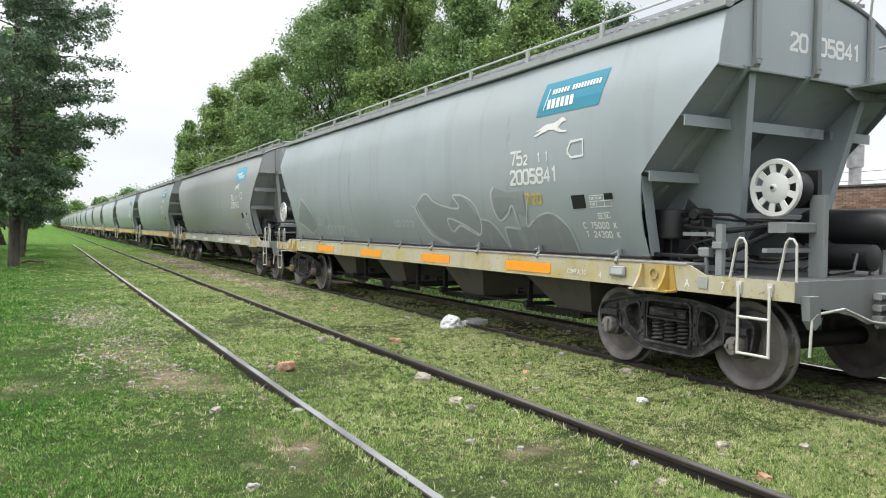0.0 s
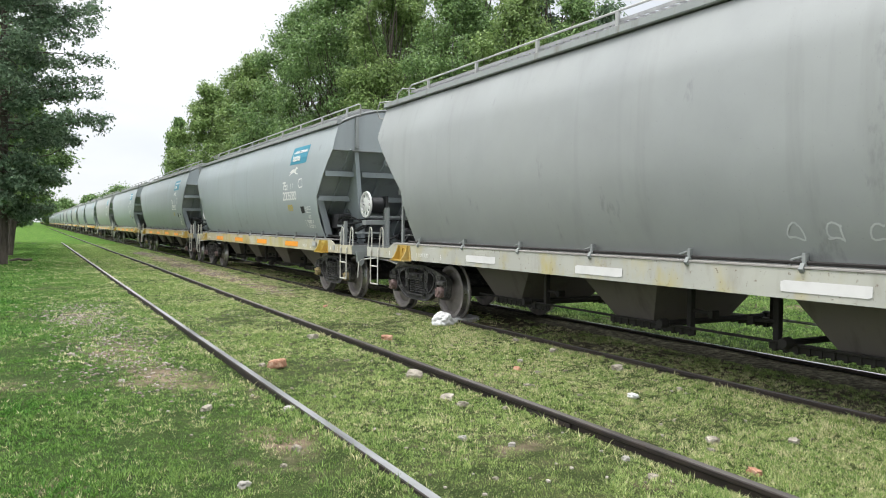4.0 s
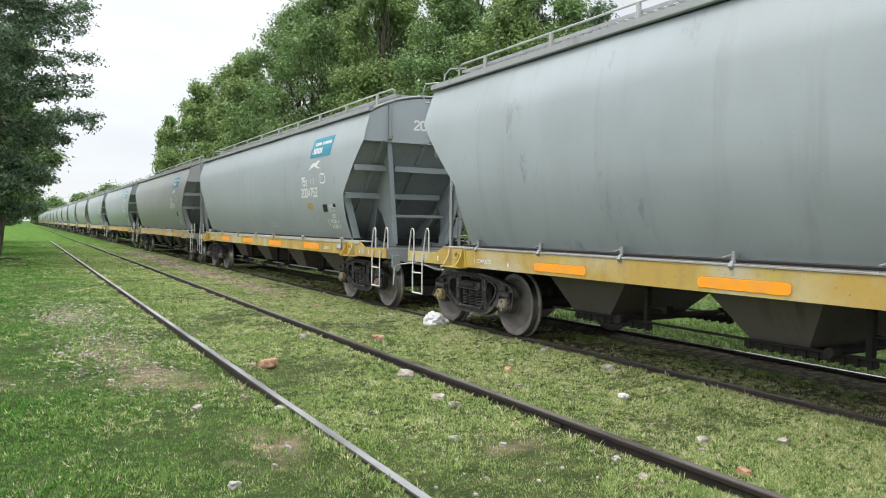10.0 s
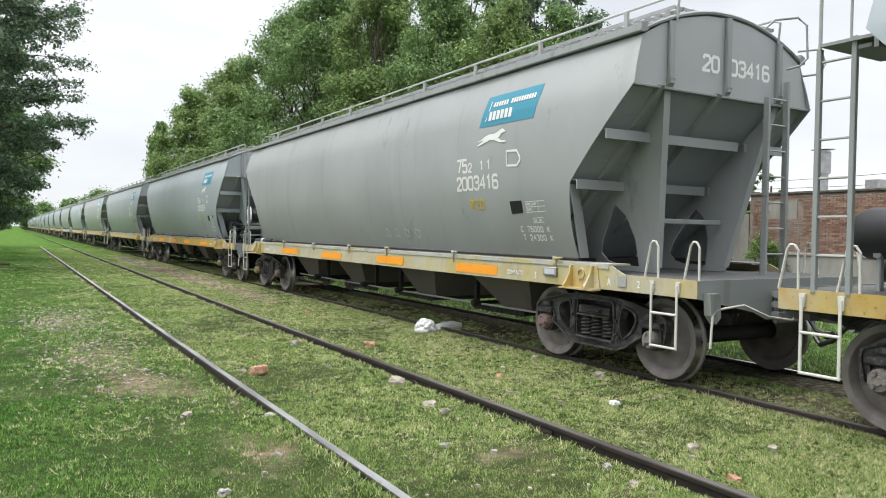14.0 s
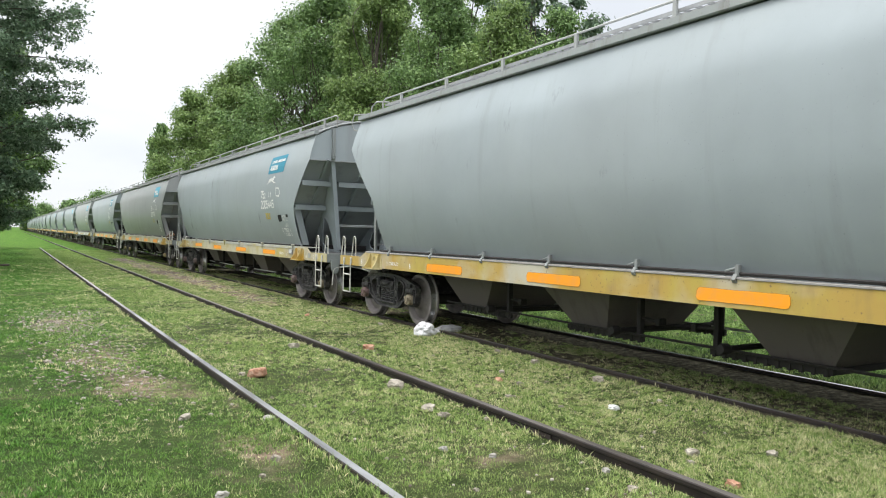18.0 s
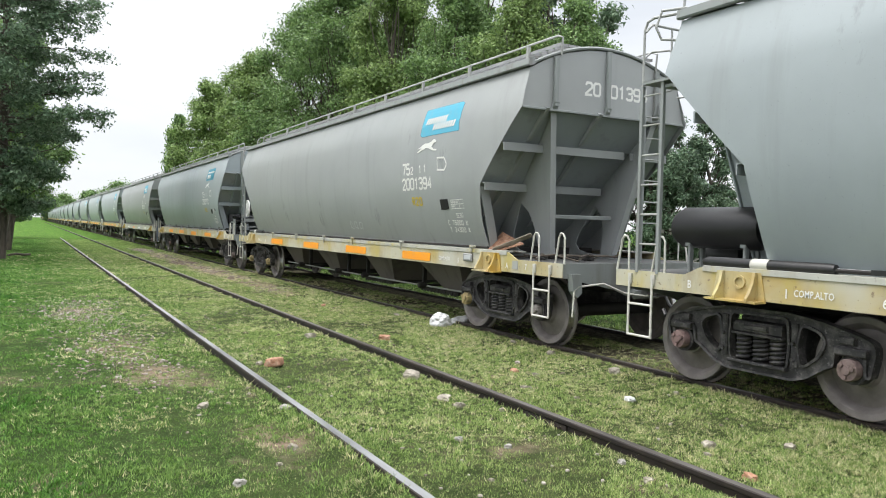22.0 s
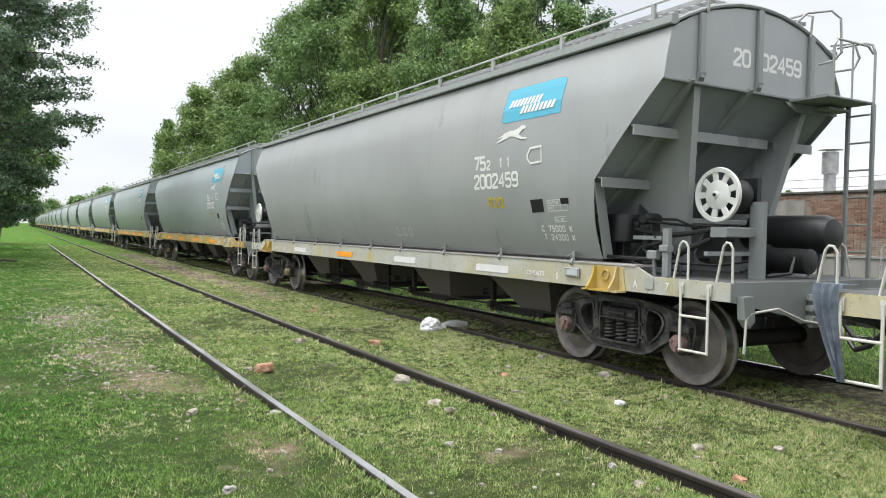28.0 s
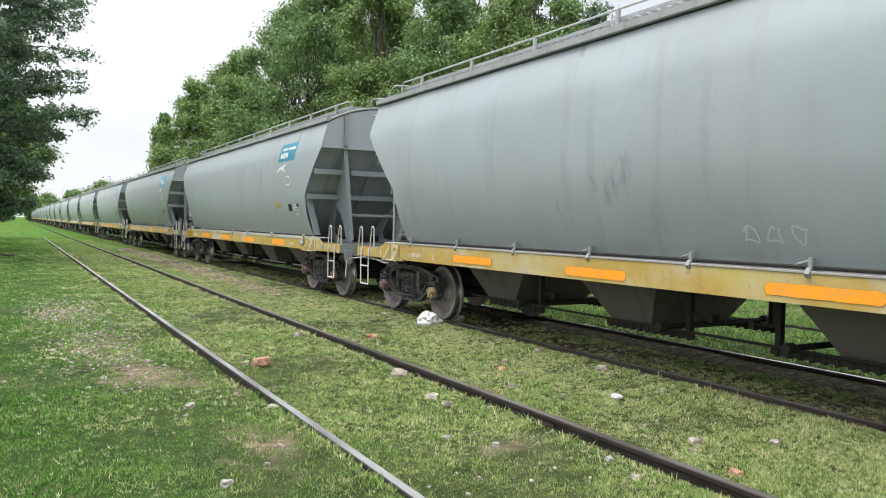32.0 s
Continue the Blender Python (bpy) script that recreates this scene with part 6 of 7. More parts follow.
def grid_noise(x, y, sx, sy, seed):
    """Smooth noise looked up from a coarse table, quick for many points."""
    if (sx, sy, seed) not in TABLES:
        TABLES[(sx, sy, seed)] = np.array([[noise.noise((i * 0.25, j * 0.25, seed)) for j in range(420)] for i in range(200)])
    t = TABLES[(sx, sy, seed)]
    u, w = np.clip((x + 6) * sx * 4, 0, 198), np.clip(y * sy * 4, 0, 418)
    i, j = u.astype(int), w.astype(int)
    a, b = u - i, w - j
    return t[i, j] * (1 - a) * (1 - b) + t[i + 1, j] * a * (1 - b) + t[i, j + 1] * (1 - a) * b + t[i + 1, j + 1] * a * b


TABLES = {}


def bare_many(x, y):
    b = np.zeros(len(x))
    for cx, cy, rx, ry, k in BARE:
        b = np.maximum(b, k * np.maximum(0, 1.25 - ((x - cx) / rx) ** 2 - ((y - cy) / ry) ** 2))
    b += 0.4 * grid_noise(x, y, 0.9, 0.7, 31.0) + 0.35 * grid_noise(x, y, 3.1, 2.3, 13.0)
    return np.clip(b, 0, 1)


def grass(count, per, lo, hi, rng, chance, wide=1.0, near=2.0, far=42.0, power=2.3, strip=None, plain=False):
    """Fine bent blades in small tufts; chance(x, y) says how thick they stand."""
    y = near + (far - near) * rng.random(count) ** power
    x = rng.uniform(0, 1, count) * (7.2 + 0.06 * y) - 0.25 - 0.06 * y
    if strip:
        x = rng.uniform(*strip, count)
    ok = rng.random(count) < chance(x, y)
    for r in (1.882, 3.623, 5.87):
        ok &= np.abs(x - r) > 0.045
    x, y = x[ok], y[ok]
    n = len(x) * per
    cx, cy = np.repeat(x, per), np.repeat(y, per)
    grow = np.repeat(rng.uniform(0.6, 1.3, len(x)) * np.clip(1.0 + 0.7 * grid_noise(x, y, 4.5, 4.0, 91.0), 0.6, 1.5), per)
    a = rng.random(n) * 2 * math.pi
    rad = rng.random(n) * 0.022 * (1 + cy / 14)
    bx, by = cx + np.cos(a) * rad, cy + np.sin(a) * rad
    z = 0.018 * grid_noise(bx, by, 0.7, 0.7, 0.3) + 0.006 * grid_noise(bx, by, 2.3, 2.3, 4.0) - 0.006 + 0.025 * np.clip((bx - 4.9) / 0.8, 0, 1) * (bx < 5.85) + 0.035 * ((bx >= 5.9) & (bx < 7.9)) + np.where(bx < 1.87, banked(bx, by), 0)
    h = rng.uniform(lo, hi, n) * grow
    lean = rng.uniform(0.2, 1.2, n) * h
    a = a + rng.normal(size=n) * 0.6
    w = rng.uniform(0.001, 0.0019, n) * wide * (1 + cy / 3.6)
    f = a + 1.57 + rng.normal(size=n) * 0.6
    base = np.stack([bx, by, z - 0.006], 1)
    side = np.stack([np.cos(f) * w, np.sin(f) * w, np.zeros(n)], 1)
    mid = base + np.stack([np.cos(a) * lean * 0.35, np.sin(a) * lean * 0.35, h * 0.6], 1)
    tip = base + np.stack([np.cos(a) * lean, np.sin(a) * lean, h], 1)
    if plain:
        return np.stack([base - side, base + side, tip], 1).reshape(-1, 3)
    return np.stack([base, mid + side, tip, mid - side], 1).reshape(-1, 3)


def build_grass():
    rng = np.random.default_rng(5)

    def dryness(x, y):
        return 0.22 - 0.2 * np.clip(1.7 - x, 0, 1) + 0.42 * np.clip((x - 2.8) / 2.2, 0, 1) + 0.6 * grid_noise(x, y, 1.3, 0.9, 21.0) + 0.4 * grid_noise(x, y, 4.0, 3.0, 8.0)

    def green(x, y):
        return np.where(x > 5.8, np.clip(0.3 + 0.9 * grid_noise(x, y, 1.6, 0.8, 61.0), 0, 0.75) * np.where(x > 7.5, 1.5, 1.0), 1.0 - np.clip(bare_many(x, y) * 1.5 - 0.45, 0, 0.9) - np.clip(dryness(x, y), 0, 1) * 0.3)

    def straw(x, y):
        return np.where(x > 5.8, 0.22 + np.clip(0.5 * grid_noise(x, y, 1.6, 0.8, 71.0), -0.15, 0.3), np.clip(dryness(x, y), 0.05, 1) * (1 - 0.55 * bare_many(x, y)))

    tagged(new("lawn_grass", loose_faces(grass(150000, 9, 0.01, 0.03, rng, green, 1.0, 2.0, 58.0, 2.5, None, True), 3, M["grass"], "lawn_grass")), "short mown green grass between the tracks", "grass", kind="stuff")
    tagged(new("dry_grass", loose_faces(grass(90000, 9, 0.01, 0.032, rng, straw, 0.9, 2.0, 36.0, 2.3, None, True), 3, M["grass_dry"], "dry_grass")), "dry straw-coloured grass between the tracks", "grass", kind="stuff")
    fringe = lambda x, y: np.where(np.minimum(np.minimum(np.abs(x - 3.53), np.abs(x - 1.8)), np.minimum(np.abs(x - 5.74), np.minimum(np.abs(x - 1.97), np.abs(x - 3.72)))) < 0.05, 0.25 + 0.9 * grid_noise(x, y, 2.0, 1.2, 3.0), 0.0)
    tagged(new("rail_side_grass", loose_faces(grass(70000, 4, 0.02, 0.06, rng, fringe), 4, M["grass_dry"], "rail_side_grass")), "longer grass fringe along the rails", "grass", kind="stuff")
    tagged(new("far_side_grass", loose_faces(grass(26000, 8, 0.025, 0.07, rng, lambda x, y: np.full(len(x), 0.9), 1.3, 4.0, 36.0, 1.5, (7.95, 15.0), True), 3, M["grass"], "far_side_grass")), "bright green grass beyond the train", "grass", kind="stuff")
    tagged(new("outer_lawn_grass", loose_faces(grass(16000, 6, 0.025, 0.055, rng, lambda x, y: np.full(len(x), 0.95), 2.2, -4.0, 26.0, 1.0, (-5.5, -0.3), True), 3, M["grass"], "outer_lawn_grass")), "green lawn grass beside the trees", "grass", kind="stuff")
    tagged(new("rear_lawn_grass", loose_faces(grass(12000, 6, 0.025, 0.05, rng, lambda x, y: np.full(len(x), 0.95), 2.2, -5.0, 2.0, 1.0, (-0.3, 5.7), True), 3, M["grass"], "rear_lawn_grass")), "green lawn grass across the siding", "grass", kind="stuff")
    left = lambda x, y: np.where((np.abs(x - 1.8) < 0.05) & (y < 6.6), 0.6, 0.0)
    tagged(new("rail_edge_grass", loose_faces(grass(90000, 6, 0.02, 0.055, rng, left), 4, M["grass"], "rail_edge_grass")), "green grass crowding the siding rail", "grass", kind="stuff")
    weeds = lambda x, y: np.where((grid_noise(x, y, 1.1, 0.9, 44.0) > 0.32) & (x < 5.6), 0.7, 0.0)
    tagged(new("rank_grass", loose_faces(grass(30000, 6, 0.022, 0.05, rng, weeds, 1.0), 4, M["grass"], "rank_grass")), "longer bright green grass clumps", "grass", kind="stuff")


# ---- loose things on the ground ----
def lump(rng, size, flat=0.6, rough=0.3, sub=2):
    """An irregular broken stone."""
    bm = bmesh.new()
    bmesh.ops.create_icosphere(bm, subdivisions=sub, radius=0.5)
    o = Vector(rng.random(3) * 50)
    for v in bm.verts:
        d = v.co.normalized()
        k = 1 + rough * noise.noise(d * 1.6 + o) + rough * 0.5 * noise.noise(d * 4 + o) + (rough * 0.25 * noise.noise(d * 9 + o) if sub > 2 else 0)
        q = d * 0.5 * k
        for ax in range(3):
            lim = 0.41 + 0.06 * noise.noise(o + Vector((ax, 0, 0)))
            q[ax] = max(-lim, min(lim, q[ax]))
        v.co = Vector((q.x * size * 1.25, q.y * size, q.z * size * flat * 1.2))
    me = bpy.data.meshes.new("lump")
    bm.to_mesh(me)
    bm.free()
    return me


BITS = [("brick", 2.30, 7.80, 0.219), ("stone", 2.18, 7.94, 0.086), ("stone", 3.33, 9.61, 0.169), ("bit", 4.19, 9.07, 0.183), ("stone", 3.42, 6.72, 0.197), ("flat", 3.25, 5.74, 0.172), ("grey", 1.80, 5.75, 0.109), ("stone", 1.57, 4.84, 0.085)]
BITS += [("stone", 1.39, 4.55, 0.05), ("grey", 1.08, 4.32, 0.086), ("stone", 0.39, 9.55, 0.091), ("stone", 5.64, 8.12, 0.098), ("stone", 4.88, 6.93, 0.097), ("bit", 4.58, 6.56, 0.110), ("stone", 4.69, 6.32, 0.084), ("flat", 4.21, 5.82, 0.121)]
BITS += [("stone", 5.56, 7.20, 0.125), ("stone", 5.49, 5.99, 0.146), ("stone", 3.24, 5.44, 0.107), ("stone", 3.50, 5.18, 0.063), ("grey", 2.72, 4.57, 0.074), ("stone", 4.30, 3.69, 0.123), ("bit", 4.00, 3.09, 0.108)]
BITS += [("stone", 4.83, 3.41, 0.091), ("stone", 3.36, 3.33, 0.070), ("grey", 3.45, 3.67, 0.068), ("stone", 6.51, 4.87, 0.103), ("stone", 4.13, 3.55, 0.063), ("stone", 1.26, 6.28, 0.103), ("flat", 5.47, 11.37, 0.135), ("bit", 4.80, 13.14, 0.127)]
BITS += [("grey", 2.94, 4.26, 0.064), ("stone", 4.38, 5.27, 0.062), ("stone", 5.38, 5.02, 0.065), ("stone", 1.48, 6.32, 0.05), ("stone", 2.47, 3.75, 0.045), ("stone", 3.13, 7.83, 0.064)]


def broken_block(rng):
    """A half brick with one end broken away and worn corners."""
    bm = bmesh.new()
    bmesh.ops.create_cube(bm, size=1.0)
    bmesh.ops.subdivide_edges(bm, edges=bm.edges[:], cuts=7, use_grid_fill=True)
    for v in bm.verts:
        d = v.co.copy()
        r = max(abs(d.x), abs(d.y), abs(d.z)) / max(1e-6, (abs(d.x) ** 6 + abs(d.y) ** 6 + abs(d.z) ** 6) ** (1 / 6))
        n = noise.noise(d * 3.0) * 0.05 + noise.noise(d * 8.0) * 0.03
        d = d * (r * (1 + n))
        if d.x > 0.12:
            d.x -= (d.x - 0.12) * max(0.0, 0.7 * (d.z + 0.4) + 0.5 * noise.noise(d * 2.5))
        v.co = Vector((d.x * 0.23, d.y * 0.125, d.z * 0.1 + 0.02))
    me = bpy.data.meshes.new("broken_brick")
    bm.to_mesh(me)
    bm.free()
    return me


def build_bits():
    rng = np.random.default_rng(8)
    for kind, x, y, size in BITS:
        if kind == "brick":
            me = broken_block(rng)
            me.materials.append(M["brickbit"])
            name, label = "broken_brick", "chipped orange brick lying in grass"
        else:
            me = lump(rng, size * 0.82, 0.35 if kind == "flat" else 0.7, 0.5, 3)
            me.materials.append(M["brickbit"] if kind == "bit" else M["stone"] if kind != "grey" else M["render_wall"])
            name = "brick_fragment" if kind == "bit" else "stone"
            label = {"bit": "small red brick fragment lying in grass", "stone": "pale broken stone lying in grass", "flat": "flat pale stone lying in grass", "grey": "grey broken stone lying by the rail"}[kind]
        ob = tagged(new(name, me), label, "brick" if kind in ("bit", "brick") else "stone", "stones on the lawn")
        ob.matrix_basis = pose(x, y, ground_z(x, y) + size * 0.1, rng.uniform(-12, 12), rng.uniform(-12, 12), rng.uniform(0, 360))
    # loose gravel of the worn patches
    base = [lump(np.random.default_rng(30 + i), 1.0, 0.7, 0.35, 1) for i in range(5)]
    vs = [np.array([v.co[:] for v in b.vertices]) for b in base]
    fs = [np.array([p.vertices[:] for p in b.polygons]) for b in base]
    V, Fc, n = [], [], 0
    for i in range(5200):
        k = rng.random()
        if k < 0.38:
            x, y = (0.8 + rng.normal() * 0.4, 13.2 + rng.normal() * 1.3) if k < 0.27 else (0.95 + rng.normal() * 0.4, 9.2 + rng.normal() * 1.1)
        elif k < 0.7:
            x, y = 4.95 + rng.normal() * 0.3, 16 + rng.random() * 26
        elif k < 0.78:
            x, y = rng.uniform(2.1, 5.5), rng.uniform(2.8, 14)
        else:
            x, y = rng.uniform(5.95, 7.5), rng.uniform(2.8, 16)
        if min(abs(x - 1.88), abs(x - 3.62), abs(x - 5.87)) < 0.07 or y < 2:
            continue
        sz = rng.uniform(0.01, 0.03) * (1 + y / 40) * (1.2 if k < 0.38 else 1.0)
        a = rng.random() * 6.28
        R = np.array([[math.cos(a), -math.sin(a), 0], [math.sin(a), math.cos(a), 0], [0, 0, 1]])
        j = rng.integers(5)
        V.append(vs[j] @ R.T * sz + np.array([x, y, ground_z(x, y) + sz * (0.13 if k < 0.38 else 0.2)]))
        Fc.append(fs[j] + n)
        n += len(vs[j])
    me = crown_mesh(np.concatenate(V), np.concatenate(Fc), M["gravel"], "gravel")
    tagged(new("loose_gravel", me), "loose grey gravel in worn patches", "gravel", kind="stuff")
    # a crumpled scrap of paper between the tracks
    bm = bmesh.new()
    bmesh.ops.create_icosphere(bm, subdivisions=3, radius=0.5)
    for v in bm.verts:
        d = v.co.normalized()
        k = 1 + 0.5 * noise.noise(d * 2.6) + 0.3 * abs(noise.noise(d * 6.0 + Vector((3, 1, 0))))
        v.co = Vector((d.x * 0.12 * k, d.y * 0.08 * k, d.z * 0.05 * k)) * 0.5
    me = bpy.data.meshes.new("paper_scrap")
    bm.to_mesh(me)
    bm.free()
    me.materials.append(M["plastic"])
    scrap = tagged(new("paper_scrap", me), "crumpled white paper scrap lying in grass", "paper")
    scrap.matrix_basis = pose(4.75, 4.97, ground_z(4.75, 4.97) + 0.025, 0, 8, 20)
    # crumpled plastic against the rail
    bag = thing("plastic_bag", "crumpled white plastic bag against the rail", "plastic bag")
    bag.matrix_basis = pose(5.58, 9.95, 0.0)
    for name, size, flat, m in (("bulge", (0.3, 0.34, 0.26), 2, pose(-0.03, 0, 0.07)), ("loose_end", (0.62, 0.26, 0.15), 5, pose(0.5, 0.2, 0.04, 0, 0, 25))):
        bm = bmesh.new()
        bmesh.ops.create_icosphere(bm, subdivisions=4, radius=0.5)
        for v in bm.verts:
            d = v.co.normalized()
            k = 1 + 0.25 * noise.noise(d * 2.2 + Vector((flat, 0, 0))) + 0.13 * abs(noise.noise(d * 5)) + 0.05 * noise.noise(d * 13)
            v.co = Vector((d.x * size[0], d.y * size[1], max(-0.12, d.z * size[2]))) * 0.5 * k
        me = bpy.data.meshes.new(name)
        bm.to_mesh(me)
        bm.free()
        me.materials.append(M["plastic"])
        at(part(name, me, None, bag), m)
    # flat board beside the far end of the track bed
    pl = tagged(new("board", Shape().box(-0.08, 0.08, -0.3, 0.3, 0, 0.03, 0.006).mesh(M["timber"], "board", True)), "short weathered board on the track bed", "board")
    pl.matrix_basis = pose(6.35, 3.75, ground_z(6.35, 3.75) + 0.015, 2, 0, 35)
    lg = Shape().tube([(0, 0, 0), (0.3, 0.1, 0.06), (0.5, 0.05, 0.02), (0.75, 0.2, 0.03)], 0.045, 8)
    log = tagged(new("fallen_branch", lg.mesh(M["bark"], "fallen_branch", True)), "dark fallen branch on the lawn", "branch")
    log.matrix_basis = pose(-0.75, 32.6, 0.05)


# ---- the wall and roofs beyond ----
def build_wall():
    wall = thing("boundary_wall", "old red brick boundary wall with stained render", "wall", kind="structure")
    X, Y0, Y1, H, base = 26.0, 5.0, 19.7, 3.35, 1.0
    part("wall_core", Shape().box(X + 0.015, X + 0.3, Y0, Y1, base, H - 0.1), M["mortar"], wall, "", False)
    part("wall_plinth", Shape().box(X - 0.03, X + 0.3, Y0, Y1 + 0.05, -0.2, base - 0.004, 0.01), M["render_wall"], wall)
    part("string_course", Shape().box(X - 0.07, X - 0.032, Y0, Y1, base - 0.1, base - 0.01, 0.01), M["render_wall"], wall)
    part("coping", Shape().box(X - 0.06, X + 0.34, Y0, Y1, H - 0.1, H, 0.02), M["mortar_dark"], wall)
    part("low_wall", Shape().box(X + 0.02, X + 0.3, Y1 + 0.06, 26.0, -0.2, 2.5, 0.01), M["render_wall"], wall, "lower length of stained render")
    # a bricked-up opening
    part("blocked_opening", Shape().box(X - 0.012, X + 0.02, 17.6, 19.0, 2.3, 3.05), M["render_wall"], wall, "patched opening")
    bm_ = Shape().box(-0.02, 0.06, 0.004, 0.246, 0.004, 0.066).mesh(M["brick"], "brick", False)
    rng = random.Random(3)
    rest, made = Shape(), 0
    rows = int((H - 0.1 - base) / 0.078)
    for r in range(rows):
        z = base + r * 0.078
        y = Y0 - (0.13 if r % 2 else 0.0)
        while y < Y1 - 0.27:
            y += 0.26
            d = rng.uniform(-0.008, 0.006)
            if 2.27 < z < 3.02 and 17.35 < y < 19.0:
                continue
            if 13.2 < y < 17.4 and 1.6 < z < 3.0 and made < 290:
                ob = part("brick", bm_, None, wall)
                ob.location = (X + d, y - 0.26, z)
                made += 1
            else:
                rest.box(X - 0.015 + d, X + 0.05, y - 0.256, y - 0.014, z + 0.004, z + 0.066)
    tagged(part("brickwork", mesh_from(rest.v, rest.f, M["brick_stuff"], "brickwork"), None, wall), kind="stuff")
    # workshop behind, with its flue and a roof unit
    shed = thing("workshop", "low rendered workshop behind the wall", "building")
    part("wall", Shape().box(28.0, 36.0, 8.0, 22.0, -0.2, 3.0, 0.02), M["render_wall"], shed)
    part("roof", Shape().box(27.8, 36.2, 7.8, 22.2, 3.0, 3.15, 0.02), M["galv"], shed)
    flue = part("flue", Shape().lathe([(0.24, 3.1), (0.24, 4.3), (0.33, 4.36), (0.33, 5.25), (0.3, 5.27)], "z", (30, 19.2, 0), 20), M["galv"], shed, "galvanised flue with conical cap")
    part("flue_cap", Shape().lathe([(0.48, 5.36), (0.46, 5.38), (0.05, 5.5)], "z", (30, 19.2, 0), 20).tube([(29.75, 19.2, 5.2), (29.75, 19.2, 5.38)], 0.015, 5).tube([(30.25, 19.2, 5.2), (30.25, 19.2, 5.38)], 0.015, 5), M["galv"], flue)
    part("roof_unit", Shape().box(29.7, 30.4, 16.6, 17.2, 3.15, 3.95, 0.04), M["galv"], shed)
    for z0, z1 in ((4.6, 5.0), (4.3, 4.4)):
        c = Shape().tube([(34 - 0.2 * i, 32 - 3 * i, z0 + (z1 - z0) * i / 9 - 0.35 * math.sin(i / 9 * math.pi)) for i in range(10)], 0.012, 5)
        tagged(new("overhead_cable", c.mesh(M["tank"], "overhead_cable")), "thin sagging overhead cable", "cable", "overhead cables")


def build_rag():
    """A faded rag caught on a wagon's corner."""
    s, n, m_ = Shape(), 9, 12
    for i in range(m_ + 1):
        a = i / m_
        for j in range(n + 1):
            b = j / n - 0.5
            wd = 0.26 * (1 - 0.8 * a)
            fold = 0.05 * math.sin(j * 1.9 + a * 3) * (0.4 + a)
            top = max(0.0, 0.2 - a) * 0.9
            s.v.append((-1.345 + top + fold * 0.5 - 0.02 * a, 7.55 + b * wd - 0.1 * a + 0.05 * math.sin(a * 4), 1.135 - max(0.0, a - 0.18) * 0.88 + (0.006 if a < 0.18 else 0)))
    m2 = n + 1
    s.f = [(i * m2 + j, i * m2 + j + 1, (i + 1) * m2 + j + 1, (i + 1) * m2 + j) for i in range(m_) for j in range(n)]
    me = s.mesh(M["cloth"], "rag", True)
    return tagged(new("rag", me), "faded blue rag hung on a wagon corner", "rag")


def mark_reservoir(w):
    """A grey stencilled panel on a wagon's air reservoir."""
    def panel(y0, y1, a0, a1, r, n):
        pts = [(0.68 + r * math.cos(a), y, 1.53 + r * math.sin(a)) for y in (y0, y1) for a in [radians(a0 + (a1 - a0) * i / n) for i in range(n + 1)]]
        return Shape().add(pts, [(i, i + 1, n + 2 + i, n + 1 + i) for i in range(n)])

    field = part("stencil_panel", panel(-7.16, -6.78, -38, 62, 0.214, 12), M["rail_grey"], w, "grey stencilled panel")
    for a, spans in ((32, ((-7.08, -7.03), (-7.01, -6.96), (-6.95, -6.92), (-6.88, -6.83))), (2, ((-7.1, -7.05), (-7.0, -6.94), (-6.88, -6.83)))):
        for y0, y1 in spans:
            part("writing_bar", panel(y0, y1, a, a + 13, 0.218, 3), M["white"], field)


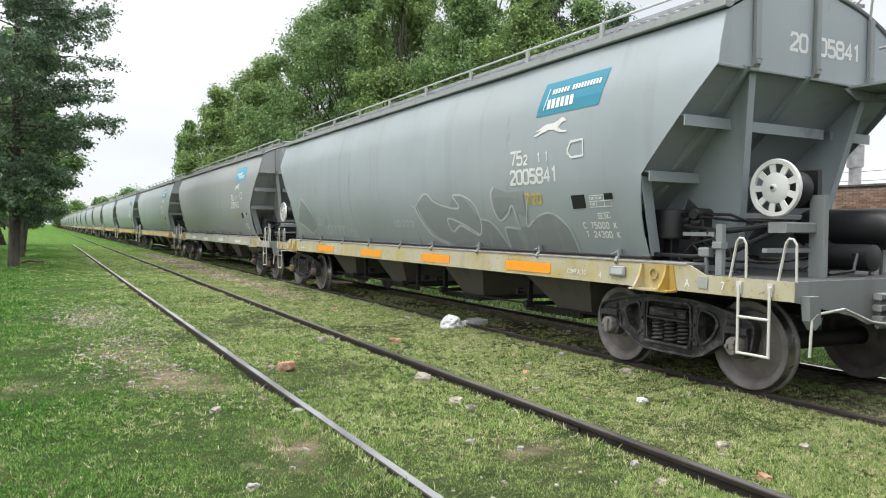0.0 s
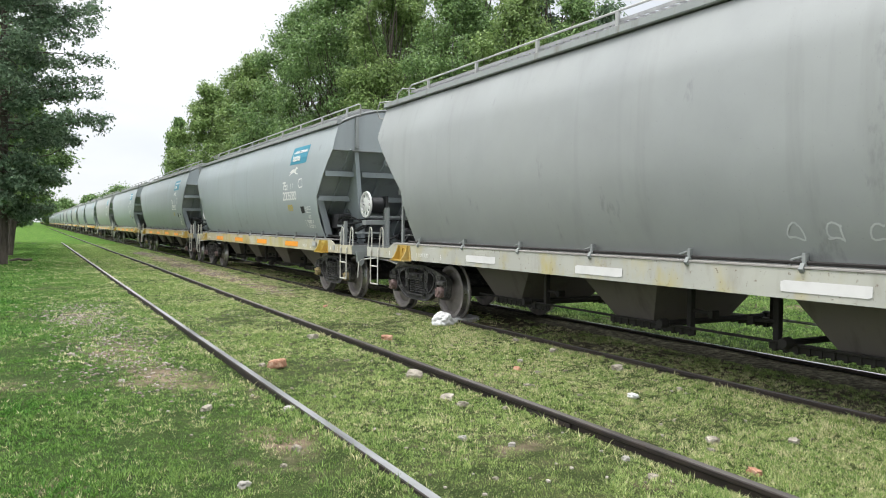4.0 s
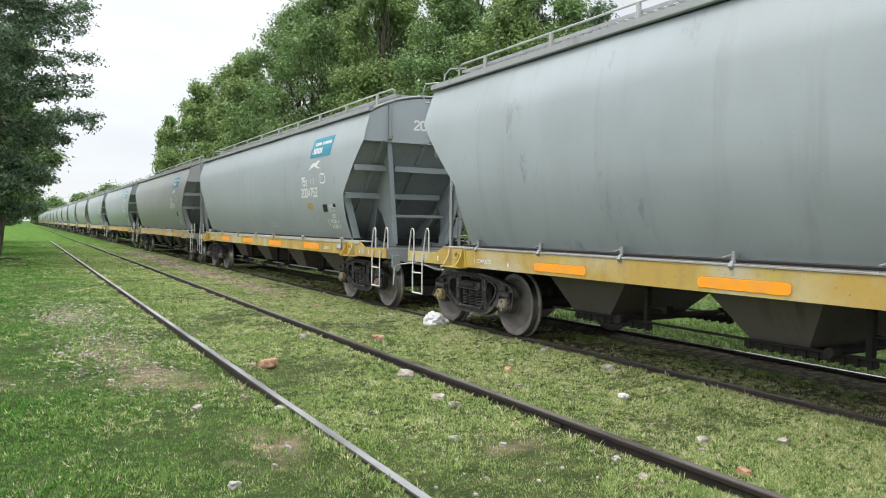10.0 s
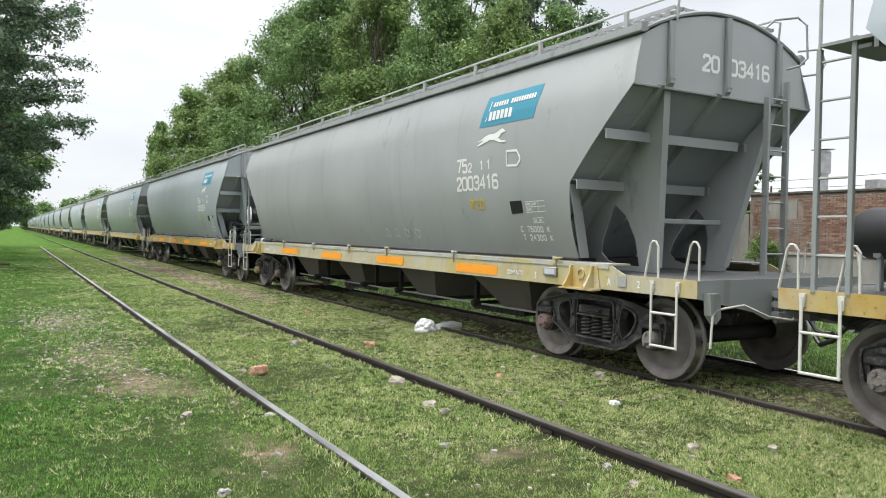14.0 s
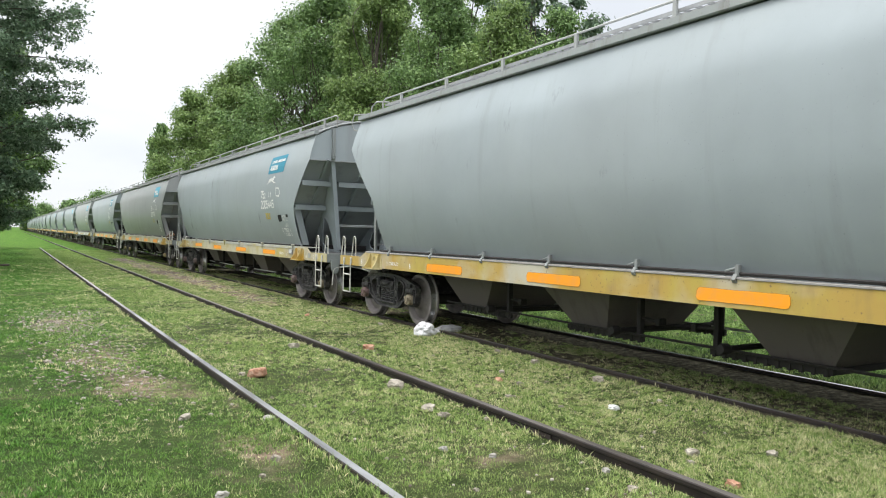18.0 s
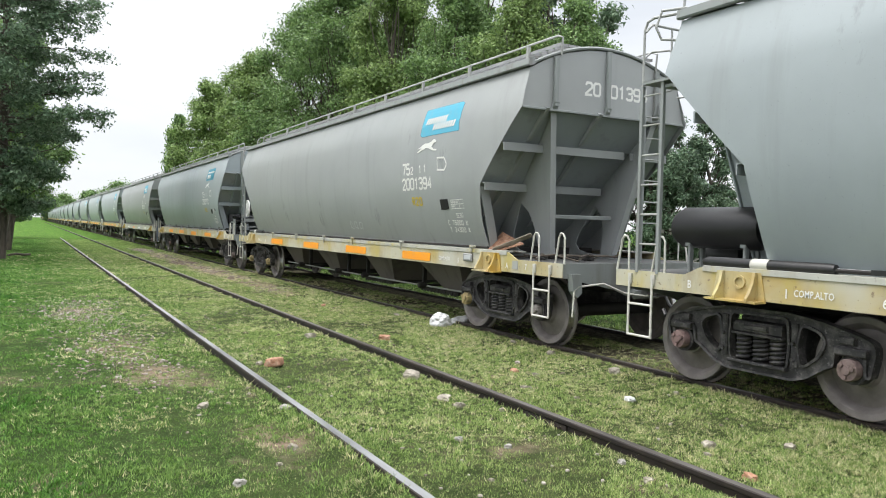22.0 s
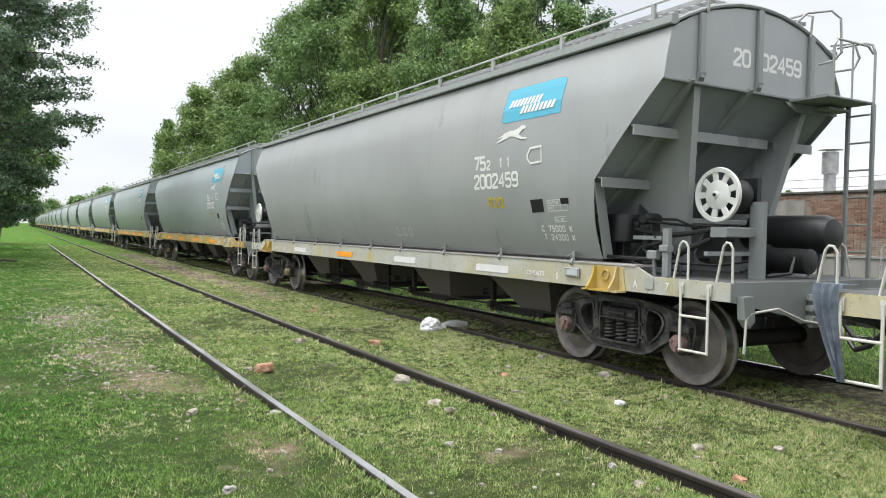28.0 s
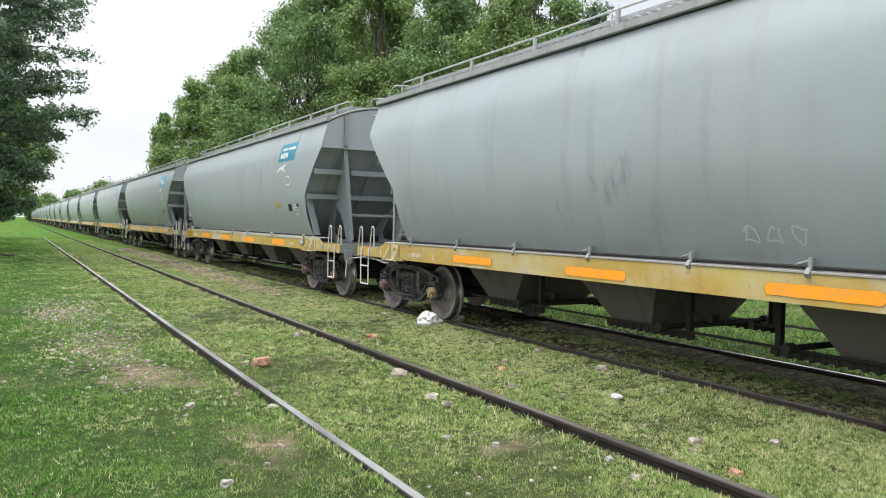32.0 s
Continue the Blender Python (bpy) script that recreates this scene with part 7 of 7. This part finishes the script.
def build_scrap():
    """Bent rusty sheets, sticks and dark litter left on an end platform."""
    rng = np.random.default_rng(77)
    heap = thing("scrap_heap", "rusty bent sheets and dark litter on a wagon platform", "scrap")
    for pts, mat in (([(-1.22, -5.9, 1.16), (-1.2, -6.35, 1.2), (-0.95, -6.4, 1.27), (-0.9, -5.8, 1.42)], "brickbit"), ([(-1.26, -6.1, 1.2), (-1.1, -6.75, 1.42), (-1.04, -6.72, 1.38), (-1.2, -6.05, 1.14)], "timber"), ([(-1.27, -5.95, 1.14), (-1.2, -6.55, 1.18), (-1.12, -6.6, 1.16), (-1.22, -5.95, 1.12)], "bark")):
        part("bent_sheet", Shape().plate(pts, 0.012), M[mat], heap, "", False)
    for i in range(7):
        x, y = rng.uniform(-1.1, -0.3), rng.uniform(-7.2, -6.3)
        dx, dy = rng.normal() * 0.2, rng.normal() * 0.3
        part("stick", Shape().tube([(x - dx, y - dy, 1.09), (x, y, 1.12 + 0.05 * rng.random()), (x + dx, y + dy, 1.1 + 0.08 * rng.random())], 0.012, 6), M["bark"], heap)
    for i in range(9):
        me = lump(rng, rng.uniform(0.12, 0.3), 0.4, 0.5, 2)
        me.materials.append(M["under"])
        at(part("litter", me, None, heap), pose(rng.uniform(-1.05, -0.2), rng.uniform(-7.25, -6.2), 1.09, 0, 0, rng.uniform(0, 360)))
    return heap


def motions():
    for w, n, turned in WAGONS:
        walk(w, [(t, wagon_pose(n, turned, t)) for t in (0, 4, 8, 12, 16, 20, 24, 26, 28, 30, 32)])
    walk(SCRAP, [(t, wagon_pose(8, False, t)) for t in (0, 4, 8, 12, 16, 20, 24, 26, 28, 30, 32)])
    walk(RAG, [(t, wagon_pose(9, False, t)) for t in (0, 4, 8, 12, 16, 20, 24, 26, 28, 30, 32)])
    wheels = [o for o in bpy.data.objects if o.name.startswith("wheelset")]
    first = wheels[0]
    rows = []
    for i in range(321):
        t = i * 0.1
        rows.append((t, pose(0, 0, 0, math.degrees(travelled(t) / 0.427) % 360.0)))
    walk(first, rows)
    ad = first.animation_data
    for w, n, turned in WAGONS:
        if turned:
            for o in w.children_recursive:
                if o.name.startswith("wheelset"):
                    o.matrix_parent_inverse = o.matrix_parent_inverse @ TURN
    for o in wheels[1:]:
        o.rotation_mode = "QUATERNION"
        o.animation_data_create()
        o.animation_data.action, o.animation_data.action_slot = ad.action, ad.action_slot


build_ground()
build_tracks()
build_train()
build_trees()
build_wall()
RAG = build_rag()
SCRAP = build_scrap()
mark_reservoir(WAGONS[9][0])
build_bits()
build_grass()
motions()
